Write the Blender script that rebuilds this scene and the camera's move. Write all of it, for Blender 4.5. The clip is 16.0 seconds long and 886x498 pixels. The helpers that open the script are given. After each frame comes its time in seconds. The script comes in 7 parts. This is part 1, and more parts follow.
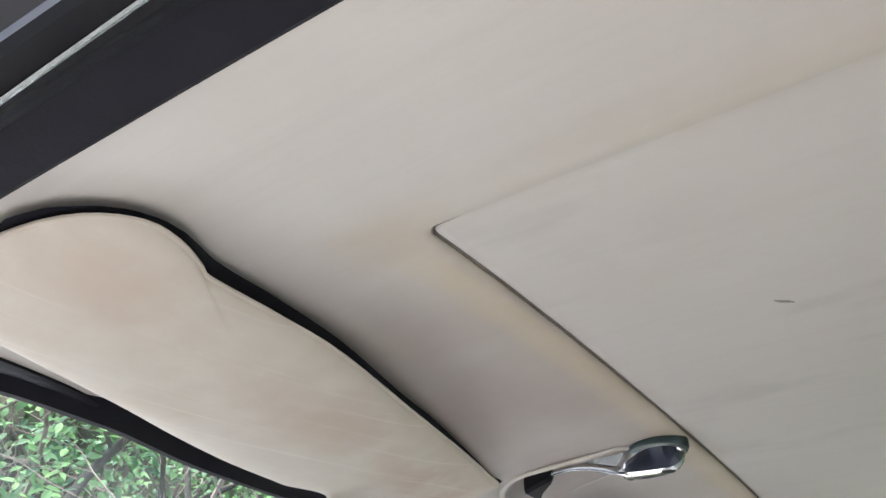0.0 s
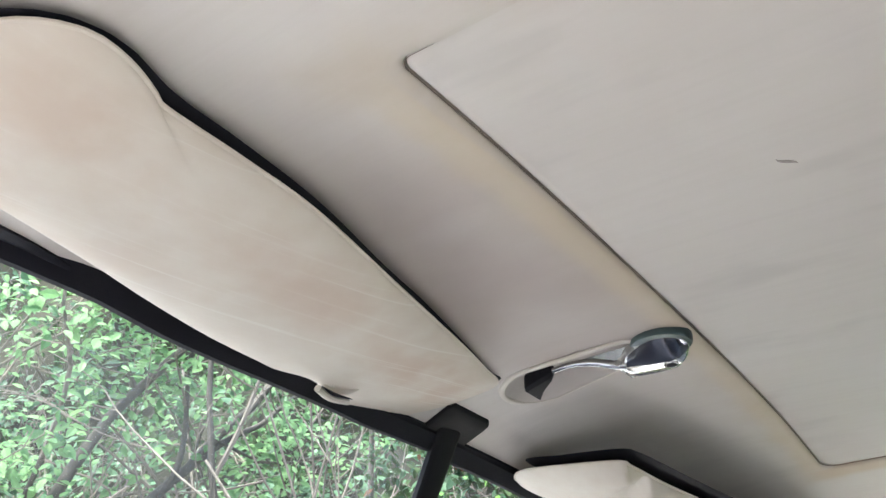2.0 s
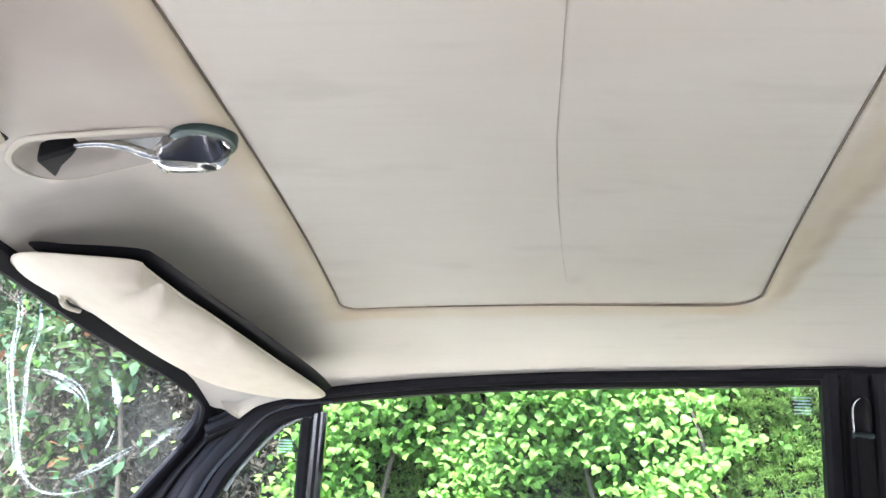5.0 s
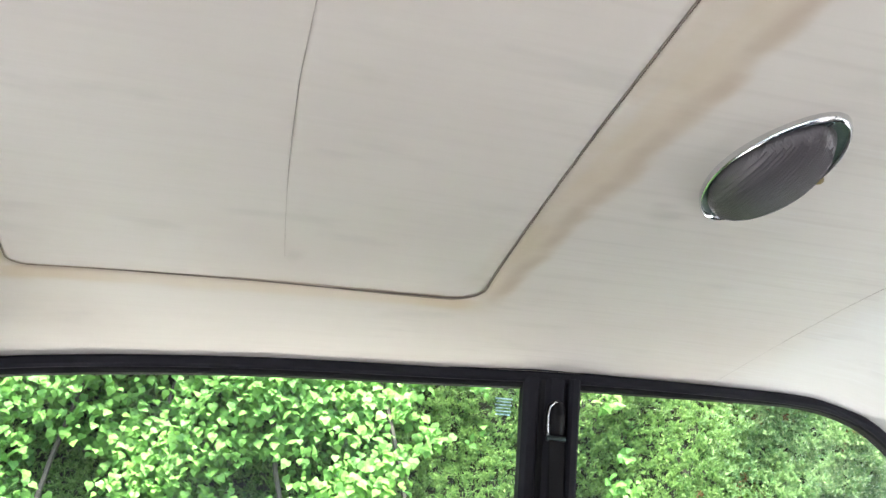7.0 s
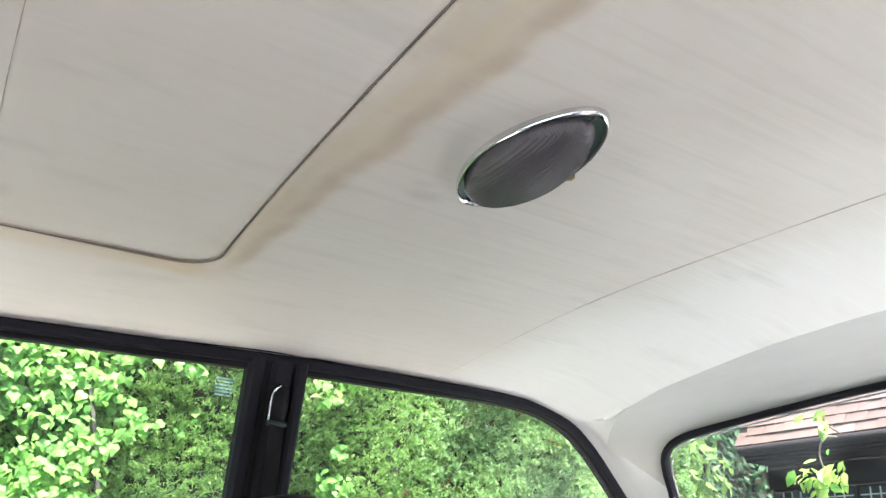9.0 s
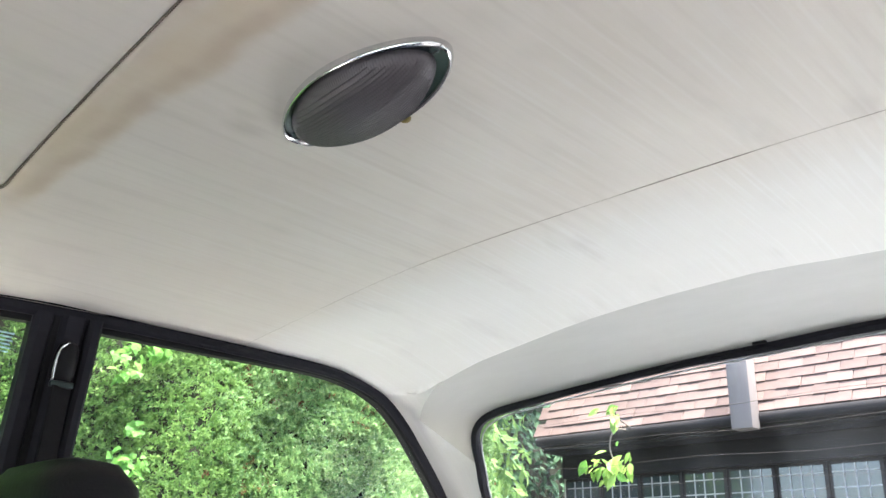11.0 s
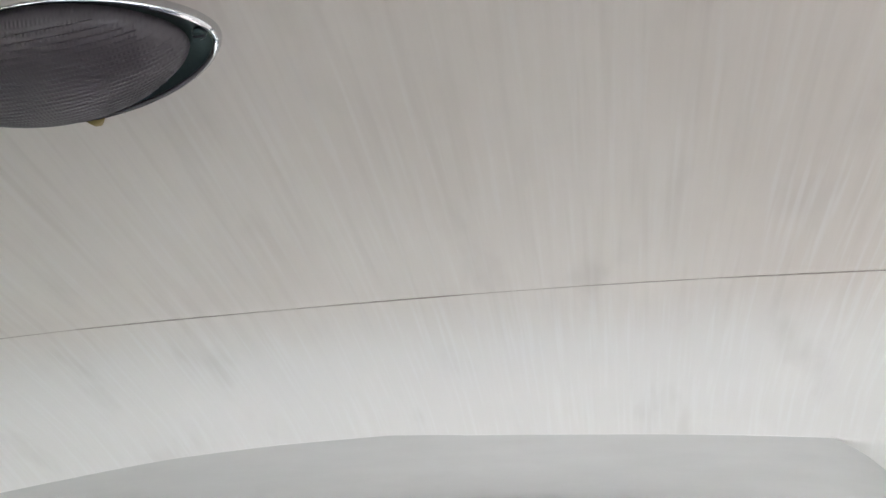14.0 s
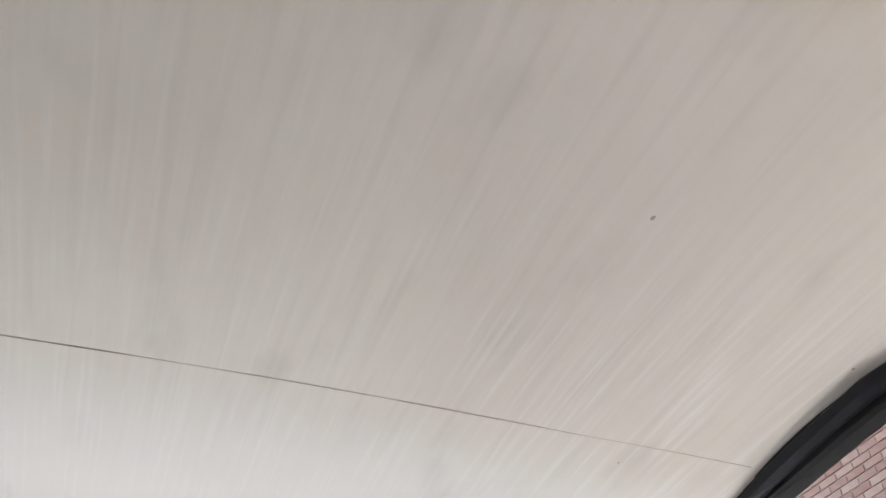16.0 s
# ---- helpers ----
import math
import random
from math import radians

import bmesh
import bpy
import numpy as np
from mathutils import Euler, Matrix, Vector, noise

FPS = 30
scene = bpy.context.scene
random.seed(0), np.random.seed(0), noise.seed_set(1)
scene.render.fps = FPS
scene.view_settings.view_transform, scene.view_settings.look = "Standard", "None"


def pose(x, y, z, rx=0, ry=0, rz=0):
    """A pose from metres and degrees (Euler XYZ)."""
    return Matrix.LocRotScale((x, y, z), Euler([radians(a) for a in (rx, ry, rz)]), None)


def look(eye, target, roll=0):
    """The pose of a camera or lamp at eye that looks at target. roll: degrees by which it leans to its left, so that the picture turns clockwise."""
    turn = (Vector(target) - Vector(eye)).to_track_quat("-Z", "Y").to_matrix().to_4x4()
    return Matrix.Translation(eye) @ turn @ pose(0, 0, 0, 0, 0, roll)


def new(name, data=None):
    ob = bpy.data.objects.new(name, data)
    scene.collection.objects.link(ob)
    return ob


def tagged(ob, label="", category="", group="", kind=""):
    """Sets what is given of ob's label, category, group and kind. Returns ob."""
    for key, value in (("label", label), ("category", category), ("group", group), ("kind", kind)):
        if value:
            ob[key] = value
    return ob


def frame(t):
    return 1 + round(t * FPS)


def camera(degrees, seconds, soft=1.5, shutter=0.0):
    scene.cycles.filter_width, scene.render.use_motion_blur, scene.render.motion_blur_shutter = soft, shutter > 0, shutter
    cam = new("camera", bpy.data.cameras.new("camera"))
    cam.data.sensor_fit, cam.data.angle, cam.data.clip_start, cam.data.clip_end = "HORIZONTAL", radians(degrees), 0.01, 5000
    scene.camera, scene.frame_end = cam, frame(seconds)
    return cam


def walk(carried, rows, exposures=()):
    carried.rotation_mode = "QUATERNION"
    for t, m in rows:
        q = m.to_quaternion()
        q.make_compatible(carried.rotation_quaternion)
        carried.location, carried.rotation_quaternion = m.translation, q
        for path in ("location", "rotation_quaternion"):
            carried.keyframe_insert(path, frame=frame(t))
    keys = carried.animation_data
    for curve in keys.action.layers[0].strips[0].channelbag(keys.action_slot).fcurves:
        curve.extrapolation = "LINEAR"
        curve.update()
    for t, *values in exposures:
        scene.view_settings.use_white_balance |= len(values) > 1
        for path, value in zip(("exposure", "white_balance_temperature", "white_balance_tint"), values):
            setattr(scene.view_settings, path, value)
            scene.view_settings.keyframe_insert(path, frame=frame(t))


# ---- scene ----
# The cabin is laid out in plan units with x to the car's right, y to its nose and z up; K turns them into metres.
K = 1.13
cam = camera(53.80, 16.0, soft=1.5)
PATH = [
    (0, (-0.7217, -0.2065, 1.1080), (0.6995, 0.7187, 2.1684), 0.33),
    (0.5, (-0.7060, -0.2041, 1.1010), (0.6851, 0.7687, 2.1586), 0.68),
    (1, (-0.6987, -0.2032, 1.0911), (0.6885, 0.7802, 2.1441), 0.75),
    (1.5, (-0.6866, -0.1971, 1.0799), (0.7095, 0.7916, 2.1159), 0.93),
    (2, (-0.6671, -0.2008, 1.0714), (0.7653, 0.7999, 2.0444), 1.08),
    (2.5, (-0.6549, -0.2080, 1.0634), (0.8661, 0.8187, 1.8586), 1.07),
    (3, (-0.6523, -0.2226, 1.0628), (0.9370, 0.7768, 1.7522), 1.20),
    (3.5, (-0.6456, -0.2340, 1.0592), (1.0032, 0.6671, 1.7444), 1.45),
    (4, (-0.6340, -0.2390, 1.0573), (1.0814, 0.5229, 1.7479), 1.79),
    (4.5, (-0.6212, -0.2343, 1.0564), (1.1755, 0.2984, 1.7551), 2.21),
    (5, (-0.5913, -0.2168, 1.0621), (1.2771, -0.0182, 1.7473), 2.95),
    (7.5, (-0.4822, -0.2091, 1.0748), (1.2964, -0.7884, 1.7828), 2.03),
    (8, (-0.4690, -0.2096, 1.0697), (1.2480, -0.9444, 1.7852), 2.08),
    (8.5, (-0.4565, -0.2135, 1.0655), (1.1859, -1.0979, 1.7870), 2.14),
    (9, (-0.4492, -0.2162, 1.0620), (1.1181, -1.2251, 1.7869), 2.36),
    (11.5, (-0.3634, -0.2499, 1.0452), (0.8219, -1.6818, 1.7833), 1.02),
    (12, (-0.3114, -0.2473, 1.0521), (0.7035, -1.7855, 1.8292), 0.62),
    (12.5, (-0.2798, -0.2446, 1.0636), (0.5796, -1.8387, 1.9123), 0.57),
    (13, (-0.2551, -0.2523, 1.0669), (0.4467, -1.8604, 2.0267), 0.13),
    (13.5, (-0.2398, -0.2891, 1.0642), (0.2867, -1.9240, 2.0920), 0.43),
    (14, (-0.2250, -0.3137, 1.0609), (0.0570, -1.9748, 2.1392), 0.24),
    (14.5, (-0.2061, -0.3268, 1.0595), (-0.1720, -1.9699, 2.1998), 0.13),
    (15, (-0.1923, -0.3394, 1.0598), (-0.4117, -1.9259, 2.2587), -1.44),
    (15.5, (-0.1814, -0.3543, 1.0575), (-0.5799, -1.8562, 2.3172), -2.12),
    (16, (-0.1722, -0.3594, 1.0546), (-0.7241, -1.7650, 2.3664), -2.59),
]
EXPOSURES = [(0.0, 2.7, 6500, 10), (0.5, 2.78, 6500, 10), (1.0, 2.92, 6500, 10), (2.0, 2.92, 6500, 10), (3.5, 3.16, 6500, 9), (5.0, 3.5, 6550, 10), (9.0, 3.34, 6580, 10), (11.5, 3.15, 6560, 10), (12.5, 3.0, 6580, 11), (14.5, 2.78, 6650, 11), (16.0, 2.82, 6800, 13)]
walk(cam, [(t, look(eye, target, roll)) for t, eye, target, roll in PATH], EXPOSURES)

# ---- light ----
world = bpy.data.worlds.new("sky")
scene.world = world
world.use_nodes = True
_wn = world.node_tree.nodes
_sky = _wn.new("ShaderNodeTexSky")
_sky.sky_type = "NISHITA"
_sky.sun_disc = False
_sky.sun_elevation = radians(68.7)
_sky.sun_rotation = radians(273)
_sky.dust_density = 2.5
_wn["Background"].inputs["Strength"].default_value = 0.15
world.node_tree.links.new(_sky.outputs["Color"], _wn["Background"].inputs["Color"])
sun = new("sun", bpy.data.lights.new("sun", "SUN"))
sun.data.energy = 3.5
sun.data.angle = radians(14)
sun.data.color = (1.0, 0.965, 0.92)
sun.matrix_world = look((-3.5, 0.1, 9.0), (0, 0, 0))

# ---- materials ----


def shader(name, color=(0.5, 0.5, 0.5), rough=0.5, metal=0.0, second=None, scale=30.0, stretch=(1, 1, 1), bump=0.0, bump_scale=None,
           spread=0.5, coat=0.0, sheen=0.0, island=0.0, rough_var=0.0, trans=0.0, spec=0.5):
    """A principled material with two scales of colour variation and a fine bump."""
    m = bpy.data.materials.new(name)
    m.use_nodes = True
    t = m.node_tree
    n, ln = t.nodes, t.links
    b = n["Principled BSDF"]
    b.inputs["Base Color"].default_value = (*color, 1)
    b.inputs["Roughness"].default_value = rough
    b.inputs["Metallic"].default_value = metal
    b.inputs["Coat Weight"].default_value = coat
    b.inputs["Sheen Weight"].default_value = sheen
    b.inputs["Transmission Weight"].default_value = trans
    b.inputs["Specular IOR Level"].default_value = spec
    co = n.new("ShaderNodeTexCoord")
    mp = n.new("ShaderNodeMapping")
    mp.inputs["Scale"].default_value = stretch
    ln.new(co.outputs["Object"], mp.inputs["Vector"])
    if second:
        fine = n.new("ShaderNodeTexNoise")
        fine.inputs["Scale"].default_value = scale
        fine.inputs["Detail"].default_value = 5
        wide = n.new("ShaderNodeTexNoise")
        wide.inputs["Scale"].default_value = scale * 0.13
        wide.inputs["Detail"].default_value = 2
        ln.new(mp.outputs["Vector"], fine.inputs["Vector"])
        ln.new(mp.outputs["Vector"], wide.inputs["Vector"])
        ad = n.new("ShaderNodeMath")
        ad.operation = "ADD"
        ln.new(fine.outputs["Fac"], ad.inputs[0])
        ln.new(wide.outputs["Fac"], ad.inputs[1])
        last = ad.outputs[0]
        if island:
            geo = n.new("ShaderNodeNewGeometry")
            obj = n.new("ShaderNodeObjectInfo")
            pick = n.new("ShaderNodeMath")
            pick.operation = "ADD"
            ln.new(geo.outputs["Random Per Island"], pick.inputs[0])
            ln.new(obj.outputs["Random"], pick.inputs[1])
            fr = n.new("ShaderNodeMath")
            fr.operation = "FRACT"
            ln.new(pick.outputs[0], fr.inputs[0])
            ma = n.new("ShaderNodeMath")
            ma.operation = "MULTIPLY_ADD"
            ma.inputs[1].default_value = island
            ln.new(fr.outputs[0], ma.inputs[0])
            ln.new(last, ma.inputs[2])
            last = ma.outputs[0]
        mr = n.new("ShaderNodeMapRange")
        mid = 1.0 + island * 0.5
        mr.inputs["From Min"].default_value = mid - spread
        mr.inputs["From Max"].default_value = mid + spread
        ln.new(last, mr.inputs["Value"])
        mx = n.new("ShaderNodeMix")
        mx.data_type = "RGBA"
        mx.inputs["A"].default_value = (*color, 1)
        mx.inputs["B"].default_value = (*second, 1)
        ln.new(mr.outputs["Result"], mx.inputs["Factor"])
        ln.new(mx.outputs["Result"], b.inputs["Base Color"])
        if rough_var:
            rr = n.new("ShaderNodeMapRange")
            rr.inputs["To Min"].default_value = max(0.02, rough - rough_var)
            rr.inputs["To Max"].default_value = min(1, rough + rough_var)
            ln.new(wide.outputs["Fac"], rr.inputs["Value"])
            ln.new(rr.outputs["Result"], b.inputs["Roughness"])
    if bump:
        bn = n.new("ShaderNodeTexNoise")
        bn.inputs["Scale"].default_value = bump_scale or scale * 6
        bn.inputs["Detail"].default_value = 3
        ln.new(mp.outputs["Vector"], bn.inputs["Vector"])
        bp = n.new("ShaderNodeBump")
        bp.inputs["Strength"].default_value = bump
        bp.inputs["Distance"].default_value = 0.002
        ln.new(bn.outputs["Fac"], bp.inputs["Height"])
        ln.new(bp.outputs["Normal"], b.inputs["Normal"])
    return m


def headliner_shader(name, panel):
    """Cream vinyl with a lengthwise grain, pale scuffs, grey smudges, brown staining round the sunroof, and some
    painted-in shade and light.
    """
    m = bpy.data.materials.new(name)
    m.use_nodes = True
    t = m.node_tree
    n, ln = t.nodes, t.links
    b = n["Principled BSDF"]
    b.inputs["Roughness"].default_value = 0.6
    geo = n.new("ShaderNodeNewGeometry")
    plan = n.new("ShaderNodeVectorMath")
    plan.operation = "SCALE"
    plan.inputs["Scale"].default_value = 1 / K
    ln.new(geo.outputs["Position"], plan.inputs[0])
    P0 = plan.outputs["Vector"]

    def math(op, a, c=None, d=None):
        q = n.new("ShaderNodeMath")
        q.operation = op
        for k, v in enumerate((a, c, d)):
            if v is None:
                continue
            if isinstance(v, (int, float)):
                q.inputs[k].default_value = v
            else:
                ln.new(v, q.inputs[k])
        return q.outputs[0]

    def noise_tex(scale, stretch, detail=3, offset=0.0):
        mp = n.new("ShaderNodeMapping")
        mp.inputs["Scale"].default_value = stretch
        mp.inputs["Location"].default_value = (offset, offset * 1.7, 0)
        ln.new(P0, mp.inputs["Vector"])
        q = n.new("ShaderNodeTexNoise")
        q.inputs["Scale"].default_value = scale
        q.inputs["Detail"].default_value = detail
        ln.new(mp.outputs["Vector"], q.inputs["Vector"])
        return q.outputs["Fac"]

    def ramp(v, lo, hi):
        q = n.new("ShaderNodeMapRange")
        q.interpolation_type = "SMOOTHSTEP"
        q.inputs["From Min"].default_value = lo
        q.inputs["From Max"].default_value = hi
        ln.new(v, q.inputs["Value"])
        return q.outputs["Result"]

    def blend(f, a, c):
        q = n.new("ShaderNodeMix")
        q.data_type = "RGBA"
        ln.new(f, q.inputs["Factor"])
        for key, v in (("A", a), ("B", c)):
            if isinstance(v, tuple):
                q.inputs[key].default_value = (*v, 1)
            else:
                ln.new(v, q.inputs[key])
        return q.outputs["Result"]

    xyz = n.new("ShaderNodeSeparateXYZ")
    ln.new(P0, xyz.inputs["Vector"])
    X, Y = xyz.outputs["X"], xyz.outputs["Y"]
    grain = noise_tex(1.0, (330, 16, 60), 3)
    # darker streaks where hands have brushed past
    blot = noise_tex(1.0, (5, 4, 5), 4, 3.0)
    smudge = noise_tex(1.0, (26, 9, 9), 3, 7.0)
    col = blend(ramp(grain, 0.3, 0.7), (0.656, 0.622, 0.570), (0.669, 0.636, 0.585))
    col = blend(math("MULTIPLY", ramp(blot, 0.40, 0.72), 0.55), col, (0.575, 0.525, 0.47))
    wide = noise_tex(1.0, (2.2, 1.6, 2), 2, 13.0)
    col = blend(math("MULTIPLY", ramp(wide, 0.35, 0.65), 0.35), col, (0.60, 0.53, 0.49))
    # fine lengthwise dirt in the grain
    streak = noise_tex(1.0, (150, 6, 20), 3, 19.0)
    col = blend(math("MULTIPLY", ramp(streak, 0.46, 0.74), math("MULTIPLY_ADD", ramp(Y, -0.25, -0.50), 0.16, 0.09)), col, (0.50, 0.46, 0.415))
    # behind the rear seam the colour is painted lighter and cooler for rear-window light
    col = blend(math("MULTIPLY", ramp(Y, -0.742, -0.83), 0.75), col, (0.715, 0.715, 0.698))
    col = blend(math("MULTIPLY", ramp(smudge, 0.56, 0.78), 0.28), col, (0.42, 0.395, 0.365))
    for cx, cy, sx, sy, amt in ((0.108, -0.497, 0.014, 0.024, 0.34), (0.092, -0.486, 0.010, 0.016, 0.25), (-0.068, -0.512, 0.012, 0.02, 0.22), (0.285, -0.236, 0.02, 0.012, 0.25)):
        q = math("SQRT", math("ADD", math("POWER", math("DIVIDE", math("SUBTRACT", X, cx), sx), 2.0), math("POWER", math("DIVIDE", math("SUBTRACT", Y, cy), sy), 2.0)))
        col = blend(math("MULTIPLY", math("SUBTRACT", 1.0, ramp(q, 0.1, 1.0)), math("MULTIPLY", ramp(smudge, 0.3, 0.6), amt)), col, (0.36, 0.33, 0.30))
    # pale lengthwise scuffs, most of them behind the lamp
    scuff = noise_tex(1.0, (300, 9, 20), 2, 11.0)
    rear = math("MAXIMUM", math("MULTIPLY", ramp(Y, -0.72, -0.80), 0.35), math("MULTIPLY", math("MULTIPLY", ramp(Y, -0.52, -0.66), ramp(X, -0.18, -0.42)), 0.40))
    rear = math("MAXIMUM", rear, math("MULTIPLY", ramp(Y, -0.45, -0.6), 0.15))
    col = blend(math("MULTIPLY", ramp(scuff, 0.47, 0.74), rear), col, (0.76, 0.765, 0.755))
    # staining along the sunroof's edges
    right = math("SUBTRACT", X, math("MULTIPLY_ADD", Y, 0.040, 0.358))
    ex = math("MAXIMUM", right, math("SUBTRACT", math("MULTIPLY", X, -1.0), 0.374))
    ey = math("SUBTRACT", math("ABSOLUTE", math("ADD", Y, 0.2)), 0.208)
    d = math("MAXIMUM", ex, ey)
    patch = noise_tex(1.0, (22, 22, 22), 4, 5.0)
    if panel:
        band = math("SUBTRACT", 1.0, ramp(math("MULTIPLY", d, -1.0), 0.0, 0.02))
        col = blend(math("MULTIPLY", math("MULTIPLY", band, ramp(patch, 0.35, 0.7)), 0.25), col, (0.46, 0.37, 0.26))
    else:
        band = math("SUBTRACT", 1.0, ramp(d, 0.004, 0.05))
        ends = math("MULTIPLY_ADD", ramp(ey, -0.03, 0.0), 0.4, 0.6)
        amount = math("MULTIPLY", math("MULTIPLY", band, ends), math("MULTIPLY_ADD", ramp(patch, 0.3, 0.65), 0.6, 0.35))
        col = blend(math("MULTIPLY", amount, 0.60), col, (0.52, 0.43, 0.31))
        # brown staining behind the driver's visor, deepened to paint in its shade
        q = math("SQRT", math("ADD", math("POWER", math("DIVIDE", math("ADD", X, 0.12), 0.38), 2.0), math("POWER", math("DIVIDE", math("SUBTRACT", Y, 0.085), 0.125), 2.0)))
        shade_stain = math("MULTIPLY", math("SUBTRACT", 1.0, ramp(q, 0.25, 1.0)), math("MULTIPLY_ADD", ramp(blot, 0.35, 0.65), 0.5, 0.5))
        col = blend(math("MULTIPLY", shade_stain, 0.85), col, (0.40, 0.335, 0.30))
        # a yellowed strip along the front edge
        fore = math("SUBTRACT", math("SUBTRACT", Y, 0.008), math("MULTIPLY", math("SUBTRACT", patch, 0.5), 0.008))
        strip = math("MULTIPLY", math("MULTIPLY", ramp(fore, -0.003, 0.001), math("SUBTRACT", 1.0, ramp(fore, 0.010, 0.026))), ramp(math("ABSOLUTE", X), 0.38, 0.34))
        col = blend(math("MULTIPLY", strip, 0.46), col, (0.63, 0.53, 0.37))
        # a fainter one along the right-hand edge, deepest at its two ends
        off = math("SUBTRACT", right, math("MULTIPLY", math("SUBTRACT", patch, 0.5), 0.008))
        strip = math("MULTIPLY", math("MULTIPLY", ramp(off, -0.003, 0.002), math("SUBTRACT", 1.0, ramp(off, 0.016, 0.030))), math("MULTIPLY", ramp(Y, 0.03, 0.0), ramp(Y, -0.43, -0.40)))
        ends = math("MAXIMUM", ramp(Y, -0.32, -0.38), ramp(Y, -0.10, -0.03))
        col = blend(math("MULTIPLY", strip, math("MULTIPLY_ADD", ends, 0.38, 0.34)), col, (0.57, 0.46, 0.32))
        # tide mark behind the rear edge, tan up to a browner, ragged rim
        back = math("SUBTRACT", math("MULTIPLY", math("ADD", Y, 0.408), -1.0), math("MULTIPLY", math("SUBTRACT", patch, 0.5), 0.020))
        across = math("MULTIPLY", ramp(X, 0.36, 0.30), ramp(X, -0.345, -0.26))
        tan = math("MULTIPLY", math("MULTIPLY", ramp(back, -0.004, 0.004), math("SUBTRACT", 1.0, ramp(back, 0.027, 0.040))), across)
        rim = math("MULTIPLY", math("MULTIPLY", ramp(back, 0.012, 0.026), math("SUBTRACT", 1.0, ramp(back, 0.027, 0.040))), across)
        col = blend(math("MULTIPLY", tan, 0.34), col, (0.58, 0.48, 0.34))
        col = blend(math("MULTIPLY", rim, math("MULTIPLY_ADD", ramp(smudge, 0.3, 0.6), 0.36, 0.24)), col, (0.42, 0.33, 0.25))
    ln.new(col, b.inputs["Base Color"])
    fine = noise_tex(1.0, (900, 260, 500), 2)
    rel = math("ADD", math("MULTIPLY", grain, 0.6), math("MULTIPLY", fine, 0.4))
    wave = noise_tex(1.0, (7, 11, 9), 2, 2.0)
    rel = math("ADD", rel, math("MULTIPLY", wave, 2.5))
    bp = n.new("ShaderNodeBump")
    bp.inputs["Strength"].default_value = 0.09
    bp.inputs["Distance"].default_value = 0.0012
    ln.new(rel, bp.inputs["Height"])
    ln.new(bp.outputs["Normal"], b.inputs["Normal"])
    return m


def glass_shader(name, tint, gloss=1.0, haze=0.0, veil=0.0):
    m = bpy.data.materials.new(name)
    m.use_nodes = True
    t = m.node_tree
    n, ln = t.nodes, t.links
    n.remove(n["Principled BSDF"])
    tr = n.new("ShaderNodeBsdfTransparent")
    tr.inputs["Color"].default_value = (*tint, 1)
    gl = n.new("ShaderNodeBsdfGlossy")
    gl.inputs["Roughness"].default_value = 0.01
    fr = n.new("ShaderNodeFresnel")
    fr.inputs["IOR"].default_value = 1.45
    mu = n.new("ShaderNodeMath")
    mu.operation = "MULTIPLY"
    mu.inputs[1].default_value = gloss
    ln.new(fr.outputs[0], mu.inputs[0])
    mx = n.new("ShaderNodeMixShader")
    ln.new(mu.outputs[0], mx.inputs[0])
    ln.new(tr.outputs[0], mx.inputs[1])
    ln.new(gl.outputs[0], mx.inputs[2])
    last = mx.outputs[0]
    # bluish film mixed into the glass to lift the darks with haze
    if haze:
        near = n.new("ShaderNodeBsdfDiffuse")
        near.inputs["Color"].default_value = (0.66, 0.74, 0.80, 1)
        far = n.new("ShaderNodeBsdfTranslucent")
        far.inputs["Color"].default_value = (0.66, 0.74, 0.80, 1)
        df = n.new("ShaderNodeMixShader")
        ln.new(near.outputs[0], df.inputs[1])
        ln.new(far.outputs[0], df.inputs[2])
        no = n.new("ShaderNodeTexNoise")
        no.inputs["Scale"].default_value = 9
        no.inputs["Detail"].default_value = 6
        co = n.new("ShaderNodeTexCoord")
        ln.new(co.outputs["Object"], no.inputs["Vector"])
        mr = n.new("ShaderNodeMapRange")
        mr.inputs["From Min"].default_value = 0.4
        mr.inputs["From Max"].default_value = 0.8
        mr.inputs["To Min"].default_value = veil
        mr.inputs["To Max"].default_value = haze
        ln.new(no.outputs["Fac"], mr.inputs["Value"])
        m2 = n.new("ShaderNodeMixShader")
        ln.new(mr.outputs["Result"], m2.inputs[0])
        ln.new(last, m2.inputs[1])
        ln.new(df.outputs[0], m2.inputs[2])
        last = m2.outputs[0]
    ln.new(last, n["Material Output"].inputs["Surface"])
    return m


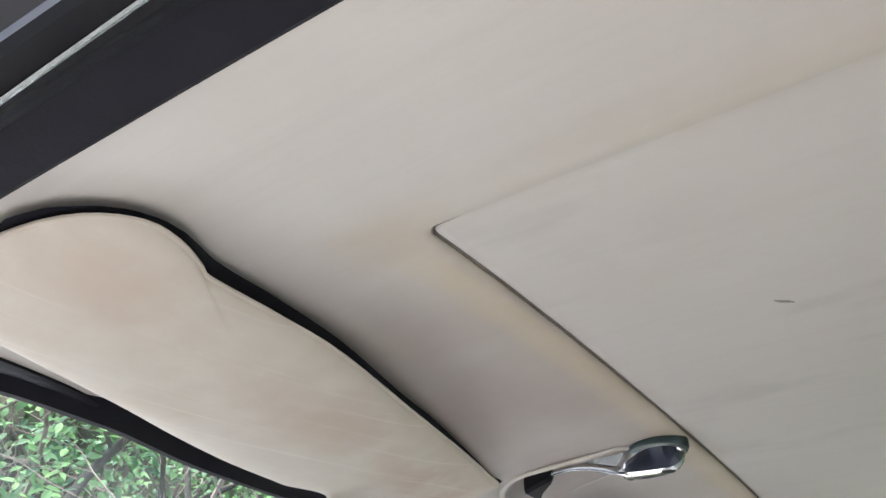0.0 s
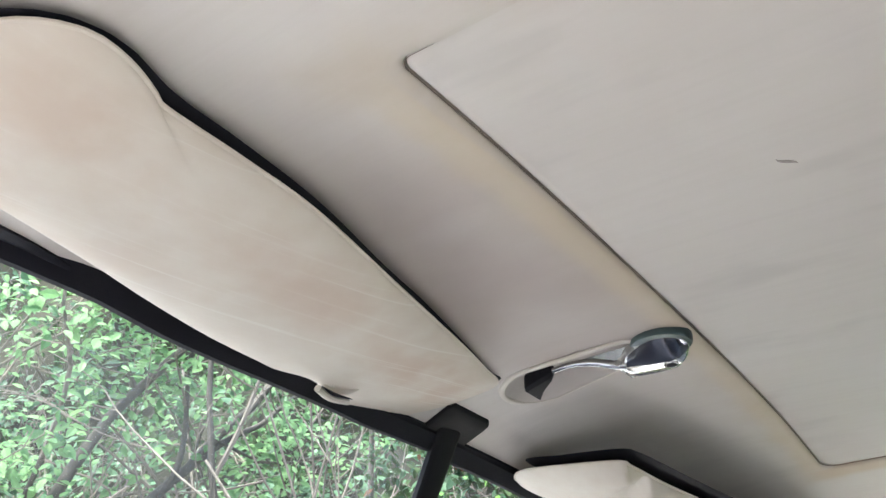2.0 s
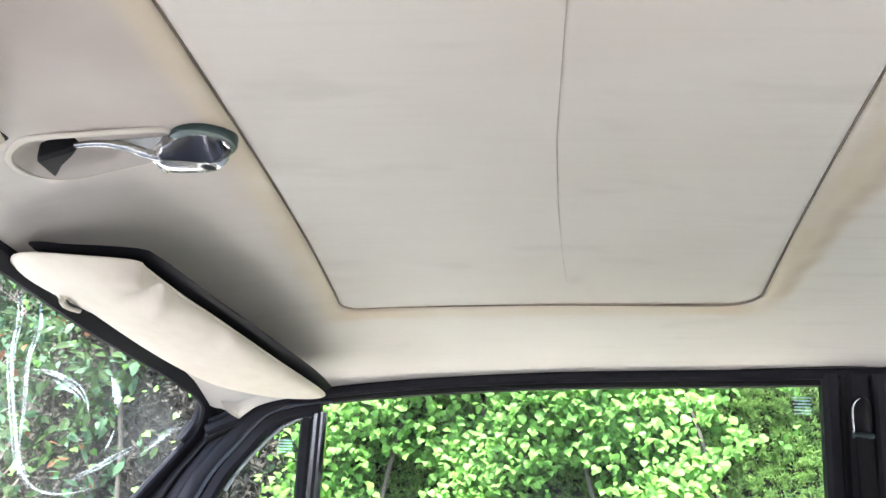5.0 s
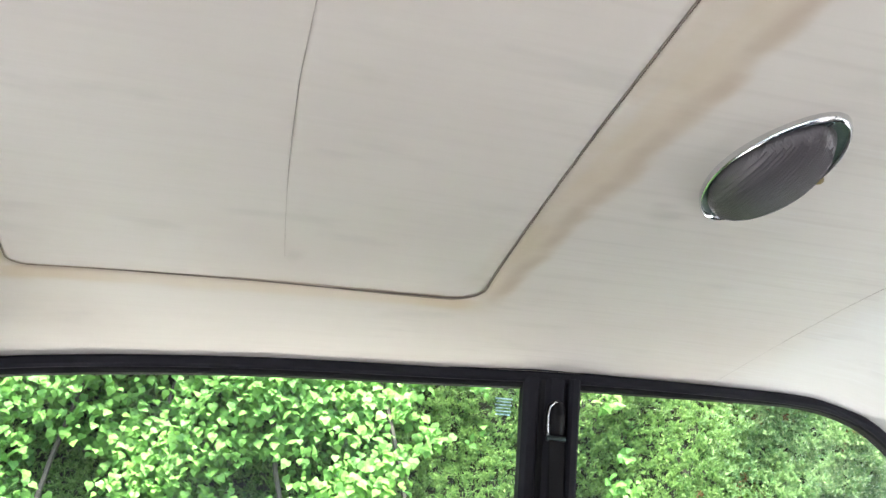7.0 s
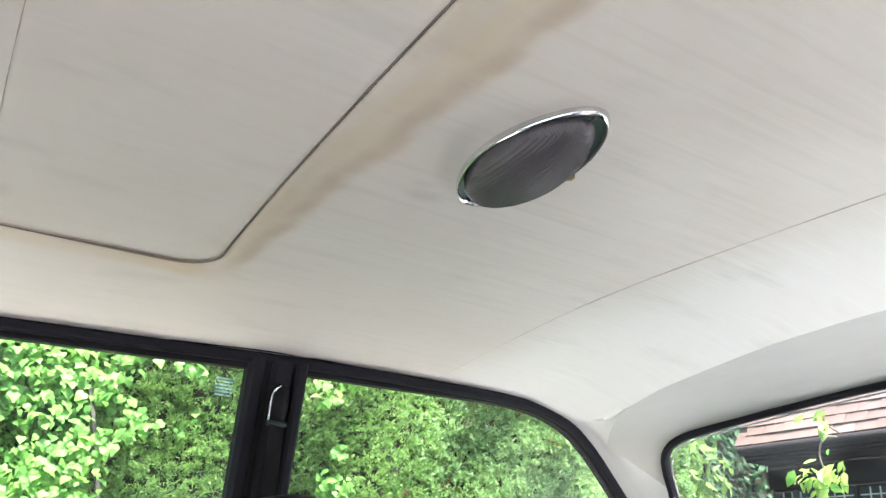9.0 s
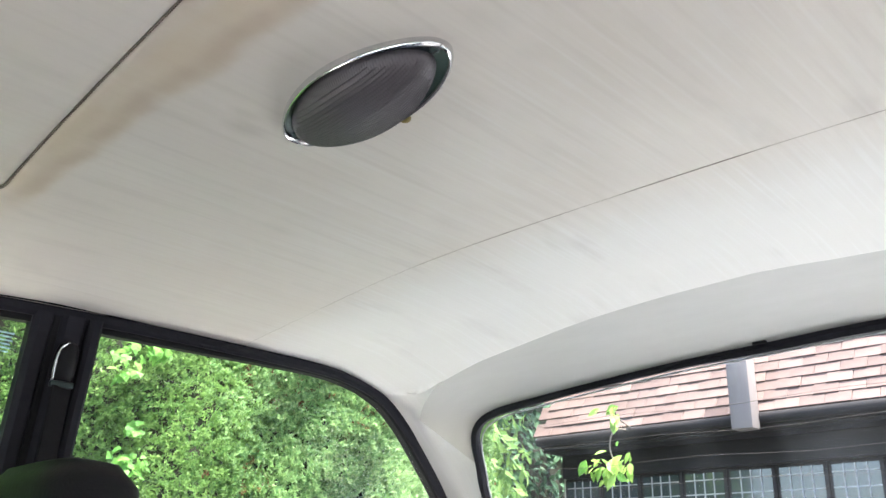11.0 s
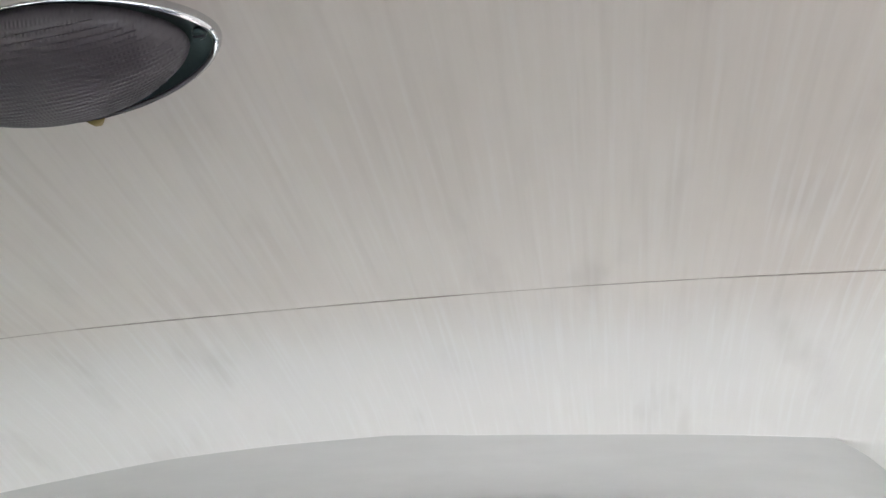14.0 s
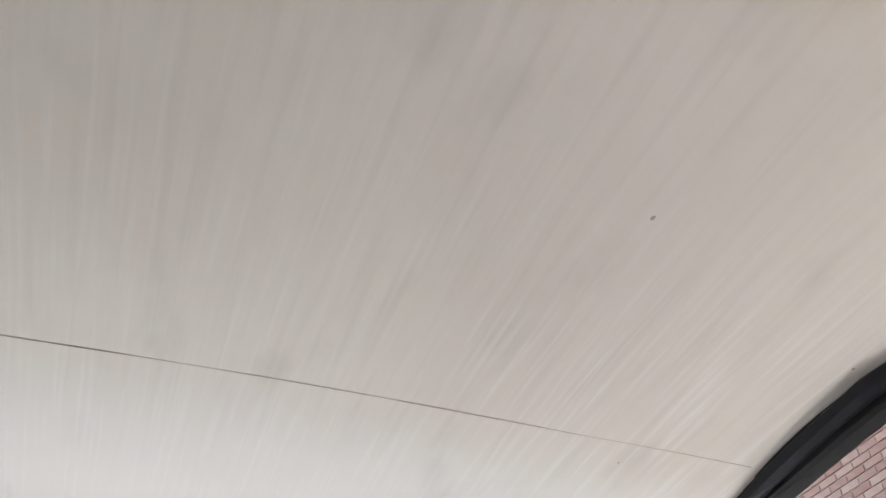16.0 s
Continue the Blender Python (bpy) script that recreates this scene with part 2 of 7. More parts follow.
def film_shader(name, color, amount, scale):
    """A thin translucent film on glass: a worn sticker's glue, print, or a smear."""
    m = bpy.data.materials.new(name)
    m.use_nodes = True
    t = m.node_tree
    n, ln = t.nodes, t.links
    n.remove(n["Principled BSDF"])
    tr = n.new("ShaderNodeBsdfTransparent")
    df = n.new("ShaderNodeBsdfDiffuse")
    df.inputs["Color"].default_value = (*color, 1)
    tl = n.new("ShaderNodeBsdfTranslucent")
    tl.inputs["Color"].default_value = (*color, 1)
    both = n.new("ShaderNodeMixShader")
    both.inputs[0].default_value = 0.6
    ln.new(df.outputs[0], both.inputs[1])
    ln.new(tl.outputs[0], both.inputs[2])
    no = n.new("ShaderNodeTexNoise")
    no.inputs["Scale"].default_value = scale
    no.inputs["Detail"].default_value = 5
    co = n.new("ShaderNodeTexCoord")
    ln.new(co.outputs["Object"], no.inputs["Vector"])
    mr = n.new("ShaderNodeMapRange")
    mr.inputs["From Min"].default_value = 0.32
    mr.inputs["From Max"].default_value = 0.68
    mr.inputs["To Min"].default_value = amount * 0.25
    mr.inputs["To Max"].default_value = amount
    ln.new(no.outputs["Fac"], mr.inputs["Value"])
    mx = n.new("ShaderNodeMixShader")
    ln.new(mr.outputs["Result"], mx.inputs[0])
    ln.new(tr.outputs[0], mx.inputs[1])
    ln.new(both.outputs[0], mx.inputs[2])
    ln.new(mx.outputs[0], n["Material Output"].inputs["Surface"])
    return m


def leaf_shader(name, color, second, rough=0.42, scale=14, spread=0.55, spec=0.16):
    """Leaves: glossy upper skin, some light through the blade, colour varying from leaf to leaf."""
    m = shader(name, color, rough, second=second, scale=scale, island=0.9, spread=spread, bump=0.15, bump_scale=120, spec=spec)
    t = m.node_tree
    n, ln = t.nodes, t.links
    b = n["Principled BSDF"]
    src = b.inputs["Base Color"].links[0].from_socket
    tl = n.new("ShaderNodeBsdfTranslucent")
    ln.new(src, tl.inputs["Color"])
    mx = n.new("ShaderNodeMixShader")
    mx.inputs[0].default_value = 0.42
    ln.new(b.outputs[0], mx.inputs[1])
    ln.new(tl.outputs[0], mx.inputs[2])
    ln.new(mx.outputs[0], n["Material Output"].inputs["Surface"])
    return m


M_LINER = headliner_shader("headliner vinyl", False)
# headliner vinyl coloured darker to put shade on the rear cove
M_COVE = shader("shaded cove vinyl", (0.43, 0.43, 0.415), 0.6, second=(0.51, 0.508, 0.49), scale=14, stretch=(1, 4, 1), bump=0.05)
M_PANEL = headliner_shader("sunroof vinyl", True)


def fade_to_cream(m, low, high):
    """The shade in the panel's colour fades to plain cream vinyl down the pillars."""
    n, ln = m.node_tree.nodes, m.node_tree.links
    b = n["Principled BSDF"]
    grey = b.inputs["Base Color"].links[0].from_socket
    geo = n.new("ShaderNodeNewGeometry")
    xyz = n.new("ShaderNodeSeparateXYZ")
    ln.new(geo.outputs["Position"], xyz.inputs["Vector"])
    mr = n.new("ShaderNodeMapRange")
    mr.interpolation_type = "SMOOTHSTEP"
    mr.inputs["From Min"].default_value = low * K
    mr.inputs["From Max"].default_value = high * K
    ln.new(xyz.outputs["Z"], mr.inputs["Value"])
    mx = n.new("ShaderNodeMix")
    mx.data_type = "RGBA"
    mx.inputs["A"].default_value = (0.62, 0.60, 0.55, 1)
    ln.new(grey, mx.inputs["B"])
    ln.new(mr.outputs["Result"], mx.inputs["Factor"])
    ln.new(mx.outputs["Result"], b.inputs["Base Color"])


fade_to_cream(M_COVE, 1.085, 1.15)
M_VISOR = shader("visor vinyl", (0.66, 0.580, 0.480), 0.55, second=(0.74, 0.69, 0.60), scale=42, stretch=(1, 1.6, 1), spread=0.4, bump=0.06, bump_scale=260, rough_var=0.08)


def soil_visor(m):
    """Fine pale scratches along the driver's visor and tan stains towards its rear edge."""
    n, ln = m.node_tree.nodes, m.node_tree.links
    b = n["Principled BSDF"]
    col = b.inputs["Base Color"].links[0].from_socket
    geo = n.new("ShaderNodeNewGeometry")

    def mapped(scale, turn, place=(0, 0, 0), kind="POINT"):
        q = n.new("ShaderNodeMapping")
        q.vector_type = kind
        q.inputs["Location"].default_value = place
        q.inputs["Rotation"].default_value = (0, 0, radians(turn))
        q.inputs["Scale"].default_value = scale
        ln.new(geo.outputs["Position"], q.inputs["Vector"])
        return q.outputs["Vector"]

    def ramp(v, lo, hi, top):
        q = n.new("ShaderNodeMapRange")
        q.interpolation_type = "SMOOTHSTEP"
        for key, x in (("From Min", lo), ("From Max", hi), ("To Min", 0.0), ("To Max", top)):
            q.inputs[key].default_value = x
        ln.new(v, q.inputs["Value"])
        return q.outputs["Result"]

    def times(a, c):
        q = n.new("ShaderNodeMath")
        q.operation = "MULTIPLY"
        ln.new(a, q.inputs[0])
        ln.new(c, q.inputs[1])
        return q.outputs[0]

    def blend(f, a, c):
        q = n.new("ShaderNodeMix")
        q.data_type = "RGBA"
        ln.new(f, q.inputs["Factor"])
        ln.new(a, q.inputs["A"])
        q.inputs["B"].default_value = (*c, 1)
        return q.outputs["Result"]

    def noise_at(vector, detail):
        q = n.new("ShaderNodeTexNoise")
        q.inputs["Scale"].default_value = 1.0
        q.inputs["Detail"].default_value = detail
        ln.new(vector, q.inputs["Vector"])
        return q.outputs["Fac"]

    xyz = n.new("ShaderNodeSeparateXYZ")
    ln.new(geo.outputs["Position"], xyz.inputs["Vector"])
    driver = ramp(xyz.outputs["X"], 0.06, 0.0, 1.0)
    patch = noise_at(mapped((18, 18, 18), 0), 4)
    # tan stains: centre and half axes
    for cx, cy, rx, ry, amount in ((-0.10, 0.175, 0.13, 0.040, 0.62), (-0.27, 0.130, 0.14, 0.034, 0.42), (-0.46, 0.088, 0.08, 0.035, 0.40), (-0.40, 0.150, 0.12, 0.025, 0.22)):
        d = n.new("ShaderNodeVectorMath")
        d.operation = "LENGTH"
        ln.new(mapped((rx * K, ry * K, 50.0), 13, (cx * K, cy * K, 0), "TEXTURE"), d.inputs[0])
        col = blend(times(ramp(d.outputs["Value"], 1.0, 0.15, amount), ramp(patch, 0.30, 0.62, 1.0)), col, (0.55, 0.39, 0.285))
    scratch = noise_at(mapped((5, 420, 5), -13), 3)
    col = blend(times(ramp(scratch, 0.58, 0.74, 0.45), driver), col, (0.82, 0.79, 0.71))
    ln.new(col, b.inputs["Base Color"])


soil_visor(M_VISOR)
M_CREAM = shader("cream plastic", (0.60, 0.55, 0.47), 0.4, second=(0.66, 0.62, 0.55), scale=40, bump=0.05)
M_SEAM = shader("seam thread", (0.27, 0.23, 0.20), 0.8, second=(0.56, 0.51, 0.46), scale=120)
M_JOINT = shader("dirty joint", (0.11, 0.088, 0.070), 0.8, second=(0.23, 0.19, 0.15), scale=60)
M_BLACK = shader("black rubber", (0.010, 0.010, 0.0145), 0.6, second=(0.018, 0.018, 0.024), scale=40, bump=0.10, bump_scale=500, rough_var=0.12, spec=0.15)
M_BLACKP = shader("black plastic", (0.007, 0.007, 0.009), 0.55, second=(0.013, 0.013, 0.015), scale=60, bump=0.04, spec=0.16)
M_PAINT = shader("dark paint", (0.02, 0.023, 0.035), 0.25, second=(0.03, 0.033, 0.045), scale=20, coat=0.5)
# paint of unseen panels, chosen pale to bounce light into the cabin
M_BODY = shader("pale car paint", (0.62, 0.64, 0.65), 0.25, second=(0.68, 0.70, 0.71), scale=8, coat=0.6)
M_BOOT = shader("dull grey paint", (0.28, 0.29, 0.30), 0.4, second=(0.34, 0.35, 0.36), scale=8)
M_CHROME = shader("chrome", (0.78, 0.79, 0.80), 0.13, 1.0, second=(0.62, 0.63, 0.64), scale=60, rough_var=0.06)
M_DULL = shader("pitted chrome", (0.55, 0.57, 0.58), 0.26, 1.0, second=(0.30, 0.33, 0.34), scale=120, rough_var=0.12, bump=0.1)
M_PATINA = shader("tarnished base metal", (0.060, 0.092, 0.090), 0.35, 0.75, second=(0.032, 0.046, 0.048), scale=70, bump=0.1)
M_MIRROR = shader("mirror silvering", (0.9, 0.91, 0.9), 0.01, 1.0)
M_GLASS = glass_shader("window glass", (0.96, 0.975, 0.965), 0.12, 0.03, 0.004)
M_REARGLASS = glass_shader("heated rear glass", (0.95, 0.965, 0.96), 0.3, 0.035, 0.004)
M_SCREEN = glass_shader("windscreen glass", (0.92, 0.955, 0.965), 0.15, 0.050, 0.010)
M_GLUE = film_shader("glue residue", (0.74, 0.88, 0.94), 0.34, 60)
M_PRINT = film_shader("etched print", (0.62, 0.82, 0.92), 0.9, 200)
M_WIRE = shader("heater wire", (0.03, 0.025, 0.02), 0.6)
M_CLOTH = shader("grey seat cloth", (0.075, 0.070, 0.065), 0.9, second=(0.10, 0.095, 0.088), scale=160, bump=0.3, sheen=0.3)
M_GRIP = shader("grey perforated wheel cover", (0.70, 0.70, 0.73), 0.6, second=(0.78, 0.78, 0.81), scale=90, bump=0.25)
M_DARKV = shader("black seat vinyl", (0.006, 0.006, 0.007), 0.55, second=(0.011, 0.011, 0.013), scale=50, bump=0.2, spec=0.15)
M_BEIGE = shader("grey-beige trim cloth", (0.36, 0.345, 0.32), 0.9, second=(0.44, 0.42, 0.39), scale=120, bump=0.3, sheen=0.3)
# pale so that the unseen shelf lights the rear headliner
M_SHELF = shader("pale shelf cloth", (0.50, 0.51, 0.515), 0.9, second=(0.57, 0.58, 0.585), scale=120, bump=0.3, sheen=0.2)
M_STRAP = shader("belt webbing", (0.007, 0.007, 0.008), 0.8, second=(0.012, 0.012, 0.0135), scale=300, bump=0.4, spec=0.15)


def lens_shader():
    """The lamp's ribbed, smoke-grey plastic lens."""
    m = shader("smoked lens plastic", (0.085, 0.076, 0.086), 0.42, second=(0.125, 0.113, 0.125), scale=30, coat=0.15)
    t = m.node_tree
    n, ln = t.nodes, t.links
    co = n.new("ShaderNodeTexCoord")
    hs = []
    for axis, sc in (("X", 150), ("Y", 120)):
        w = n.new("ShaderNodeTexWave")
        w.bands_direction = axis
        w.inputs["Scale"].default_value = sc
        w.inputs["Distortion"].default_value = 0.0
        ln.new(co.outputs["Object"], w.inputs["Vector"])
        hs.append(w.outputs["Fac"])
    mu = n.new("ShaderNodeMath")
    mu.operation = "MULTIPLY"
    ln.new(hs[0], mu.inputs[0])
    ln.new(hs[1], mu.inputs[1])
    bp = n.new("ShaderNodeBump")
    bp.inputs["Strength"].default_value = 0.3
    bp.inputs["Distance"].default_value = 0.0012
    ln.new(mu.outputs[0], bp.inputs["Height"])
    ln.new(bp.outputs["Normal"], n["Principled BSDF"].inputs["Normal"])
    n["Principled BSDF"].inputs["Transmission Weight"].default_value = 0.15
    return m


M_LENS = lens_shader()
M_YELLOW = shader("yellowed glue", (0.24, 0.18, 0.06), 0.6, second=(0.36, 0.29, 0.12), scale=200)
M_SCUFF = shader("scuff mark", (0.24, 0.215, 0.195), 0.8, second=(0.40, 0.36, 0.32), scale=400)
M_GROUND = shader("worn asphalt", (0.046, 0.044, 0.042), 0.9, second=(0.075, 0.072, 0.068), scale=6, bump=0.4, bump_scale=60)
M_BOUNCE = shader("pale bounce slab", (0.51, 0.49, 0.475), 0.9, second=(0.61, 0.59, 0.575), scale=5, bump=0.3, bump_scale=50)
M_PERF = shader("pierced cover", (0.36, 0.36, 0.385), 0.8, second=(0.44, 0.44, 0.46), scale=90)
M_IVY = leaf_shader("ivy leaf", (0.096, 0.240, 0.056), (0.172, 0.362, 0.074), 0.5, 14, 0.5, 0.20)
# darker copy of the ivy green for the shaded inner leaves
M_IVYDARK = leaf_shader("inner ivy leaf", (0.075, 0.190, 0.048), (0.125, 0.280, 0.062), 0.5, 14, 0.5, 0.20)
M_HEDGE = leaf_shader("conifer sprig", (0.045, 0.125, 0.036), (0.26, 0.41, 0.125), 0.7, 60, 0.72)
M_FEATHER = leaf_shader("feathery sprig", (0.085, 0.205, 0.072), (0.40, 0.57, 0.25), 0.7, 40, 0.7)
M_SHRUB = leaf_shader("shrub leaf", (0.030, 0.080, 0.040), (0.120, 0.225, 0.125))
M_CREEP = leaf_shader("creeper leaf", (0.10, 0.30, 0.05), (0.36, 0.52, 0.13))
# leaf green with the shade of deep growth put into it
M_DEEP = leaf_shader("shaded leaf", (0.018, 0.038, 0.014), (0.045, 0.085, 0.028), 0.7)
M_FRESH = leaf_shader("fresh leaf", (0.045, 0.140, 0.055), (0.23, 0.39, 0.17), 0.6, 10, 0.75)
M_BROWN = leaf_shader("withered leaf", (0.12, 0.055, 0.03), (0.24, 0.13, 0.07), 0.8)
# near-black body colour that puts shade between sprigs and leaves
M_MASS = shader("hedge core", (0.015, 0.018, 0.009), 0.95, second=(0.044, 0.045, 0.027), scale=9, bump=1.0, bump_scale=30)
M_BARK = shader("grey bark", (0.040, 0.037, 0.030), 0.9, second=(0.085, 0.078, 0.064), scale=30, stretch=(1, 1, 0.3), bump=0.5)
M_TWIG = shader("dry twig", (0.075, 0.065, 0.052), 0.85, second=(0.16, 0.142, 0.115), scale=30, bump=0.3)
M_TILE = shader("clay roof tile", (0.078, 0.050, 0.043), 0.85, second=(0.150, 0.104, 0.09), scale=7, island=0.8, spread=0.55, bump=0.5, bump_scale=90)
M_BEAM = shader("dark stained beam", (0.012, 0.011, 0.012), 0.7, second=(0.024, 0.021, 0.021), spec=0.15, scale=14, stretch=(0.3, 1, 1), bump=0.4)
M_POST = shader("weathered grey oak", (0.13, 0.115, 0.11), 0.8, second=(0.19, 0.17, 0.165), scale=20, stretch=(1, 1, 0.2), bump=0.4)
M_LEAD = shader("white glazing bar", (0.30, 0.31, 0.32), 0.6, second=(0.40, 0.41, 0.42), scale=30)
M_PANE = shader("dark pane", (0.02, 0.03, 0.035), 0.08, second=(0.035, 0.05, 0.055), scale=4, coat=0.5)
M_BRICK = shader("red brick", (0.30, 0.13, 0.085), 0.9, second=(0.46, 0.27, 0.19), scale=12, island=1.2, spread=0.75, bump=0.5, bump_scale=80)
M_MORTAR = shader("lime mortar", (0.42, 0.38, 0.32), 0.95, second=(0.52, 0.48, 0.42), scale=40, bump=0.4)
M_RENDER = shader("plain plaster", (0.45, 0.42, 0.37), 0.9, second=(0.52, 0.49, 0.44), scale=6, bump=0.3)
M_LAMPGLASS = glass_shader("lantern glass", (0.75, 0.8, 0.78), 1.0, 0.3)
M_BULB = shader("unlit white bulb", (0.8, 0.8, 0.78), 0.3)

# ---- building blocks ----
ORIGIN = {}


def thing(name, at, label, category, group="", kind=""):
    """An Empty at the base of a thing, in plan units."""
    ob = new(name)
    ob.location = Vector(at) * K
    ob.empty_display_size = 0.05
    ORIGIN[ob.name] = Vector(at)
    tagged(ob, label, category, group, kind)
    return ob


def part(name, geo, material, parent=None, label="", smooth=40, category="", kind="", group="", metres=False):
    """Links (verts, faces) in plan units as one mesh object, under a thing or a part."""
    verts, faces = geo
    base = ORIGIN[parent.name] if parent else Vector((0, 0, 0))
    v = (np.asarray(verts, float) - np.array(base)) * K
    me = bpy.data.meshes.new(name)
    me.from_pydata(v.tolist(), [], [list(map(int, f)) for f in faces])
    me.materials.append(material)
    me.polygons.foreach_set("use_smooth", [smooth > 0] * len(me.polygons))
    if 0 < smooth < 180:
        me.set_sharp_from_angle(angle=radians(smooth))
    me.update()
    ob = new(name, me)
    ob.parent = parent
    ORIGIN[ob.name] = base
    return tagged(ob, label, category, group, kind)


def fixed(geo):
    """The same geometry with its normals turned outwards."""
    bm = bmesh.new()
    vs = [bm.verts.new(v) for v in geo[0]]
    for f in geo[1]:
        try:
            bm.faces.new([vs[i] for i in f])
        except ValueError:
            pass
    bmesh.ops.recalc_face_normals(bm, faces=bm.faces)
    bm.verts.index_update()
    out = ([tuple(v.co) for v in bm.verts], [[v.index for v in f.verts] for f in bm.faces])
    bm.free()
    return out


def join(*geos):
    verts, faces = [], []
    for v, f in geos:
        k = len(verts)
        verts += [tuple(p) for p in v]
        faces += [[i + k for i in q] for q in f]
    return verts, faces


def moved(geo, m):
    return [tuple(m @ Vector(v)) for v in geo[0]], geo[1]


def box(cx, cy, cz, sx, sy, sz, bevel=0.0):
    bm = bmesh.new()
    bmesh.ops.create_cube(bm, size=1.0, matrix=Matrix.Translation((cx, cy, cz)) @ Matrix.Diagonal((sx, sy, sz, 1)))
    if bevel:
        bmesh.ops.bevel(bm, geom=list(bm.edges), offset=bevel, segments=2, profile=0.5, affect="EDGES")
    bm.verts.index_update()
    out = ([tuple(v.co) for v in bm.verts], [[v.index for v in f.verts] for f in bm.faces])
    bm.free()
    return out


def curve(points, count):
    """A smooth line through the points, at even steps."""
    p = [Vector(q) for q in points]
    p = [p[0] * 2 - p[1]] + p + [p[-1] * 2 - p[-2]]
    dense = []
    for i in range(1, len(p) - 2):
        a, b, c, d = p[i - 1], p[i], p[i + 1], p[i + 2]
        for k in range(24):
            t = k / 24
            dense.append(0.5 * ((2 * b) + (c - a) * t + (2 * a - 5 * b + 4 * c - d) * t * t + (3 * b - a - 3 * c + d) * t ** 3))
    dense.append(p[-2])
    run = [0.0]
    for a, b in zip(dense, dense[1:]):
        run.append(run[-1] + (b - a).length)
    out, j = [], 0
    for k in range(count):
        s = run[-1] * k / (count - 1)
        while j < len(run) - 2 and run[j + 1] < s:
            j += 1
        f = (s - run[j]) / max(1e-9, run[j + 1] - run[j])
        out.append(dense[j].lerp(dense[j + 1], f))
    return out


def sweep(path, profile, normal, closed=False, caps=True, taper=None):
    """A profile of (along normal, across) carried along a path. normal: a vector, or a function of the point."""
    n, m = len(path), len(profile)
    verts, faces = [], []
    for i, p in enumerate(path):
        a, b = (path[i - 1] if i or closed else path[0]), (path[(i + 1) % n] if i < n - 1 or closed else path[-1])
        t = (b - a).normalized()
        nv = Vector(normal(p) if callable(normal) else normal)
        nv = (nv - t * nv.dot(t)).normalized()
        bv = t.cross(nv)
        k = taper(i / max(1, n - 1)) if taper else 1.0
        verts += [tuple(p + nv * (u * k) + bv * (w * k)) for u, w in profile]
    for i in range(n if closed else n - 1):
        for j in range(m):
            q = (i + 1) % n
            faces.append([i * m + j, q * m + j, q * m + (j + 1) % m, i * m + (j + 1) % m])
    if caps and not closed:
        faces += [list(range(m))[::-1], [(n - 1) * m + j for j in range(m)]]
    return fixed((verts, faces))


def ring_profile(a, b, n=10, power=2.0):
    out = []
    for k in range(n):
        t = 2 * math.pi * k / n
        c, s = math.cos(t), math.sin(t)
        out.append((a * math.copysign(abs(c) ** (2 / power), c), b * math.copysign(abs(s) ** (2 / power), s)))
    return out


def tube(points, r, n=8, count=0):
    path = curve(points, count) if count else [Vector(p) for p in points]
    d = (path[-1] - path[0]).normalized()
    up = Vector((0, 0, 1)) if abs(d.z) < 0.9 else Vector((1, 0, 0))
    return sweep(path, ring_profile(r, r, n), up)


def loft(rows, close=False):
    """A sheet through rows of equally many points."""
    m = len(rows[0])
    verts = [tuple(p) for r in rows for p in r]
    faces = []
    for i in range(len(rows) - 1):
        for j in range(m if close else m - 1):
            k = (j + 1) % m
            faces.append([i * m + j, i * m + k, (i + 1) * m + k, (i + 1) * m + j])
    return verts, faces


def facing_down(geo):
    """The sheet with its faces turned to look down into the cabin."""
    v, f = geo
    a, p, q = (Vector(v[f[len(f) // 2][i]]) for i in (0, 1, 2))
    return (v, [list(g)[::-1] for g in f]) if (p - a).cross(q - a).z > 0 else (v, f)


def mirrored(geo):
    return [(-x, y, z) for x, y, z in geo[0]], [f[::-1] for f in geo[1]]


def step(lo, hi, v):
    t = min(1.0, max(0.0, (v - lo) / (hi - lo)))
    return t * t * (3 - 2 * t)


# ---- the cabin's main surfaces ----
CROWN = [(-0.99, 1.180), (-0.95, 1.190), (-0.9, 1.200), (-0.77, 1.211), (-0.5, 1.212), (-0.2, 1.214), (0.0, 1.212), (0.1, 1.204), (0.15, 1.197), (0.2, 1.185), (0.245, 1.1625)]
EDGE = [(-1.0, 1.140), (-0.975, 1.153), (-0.9, 1.175), (-0.82, 1.181), (-0.67, 1.186), (-0.56, 1.186), (-0.44, 1.181), (-0.24, 1.173), (-0.07, 1.161), (0.067, 1.146), (0.13, 1.13), (0.2, 1.112)]


def along(table, y):
    return float(np.interp(y, [q[0] for q in table], [q[1] for q in table]))


def side_x(y, z):
    """The inner face of the side windows, leaning in towards the roof and tapering to the tail."""
    return 0.55 + 0.25 * (1.16 - z) - 0.15 * max(0.0, -y - 0.55)


def edge_x(y):
    return side_x(y, along(EDGE, y))


RECESS = (0.060, 0.139, 0.033, 0.008)  # the handle's hollow: from y, to y, half width, centre x


def hollow(x, y):
    y0, y1, w, xc = RECESS
    d = math.hypot(x - xc * step(0.05, 0.11, y), y - min(max(y, y0), y1)) - w * (0.62 + 0.38 * step(0.05, 0.125, y))
    return 0.013 * (1 - step(-0.016, 0.0, d))


def roof_z(x, y, soft=True):
    c, e = along(CROWN, y), along(EDGE, y)
    return c - (c - e) * min(1.15, abs(x) / edge_x(y)) ** 2.5 + (hollow(x, y) if soft else 0.0)


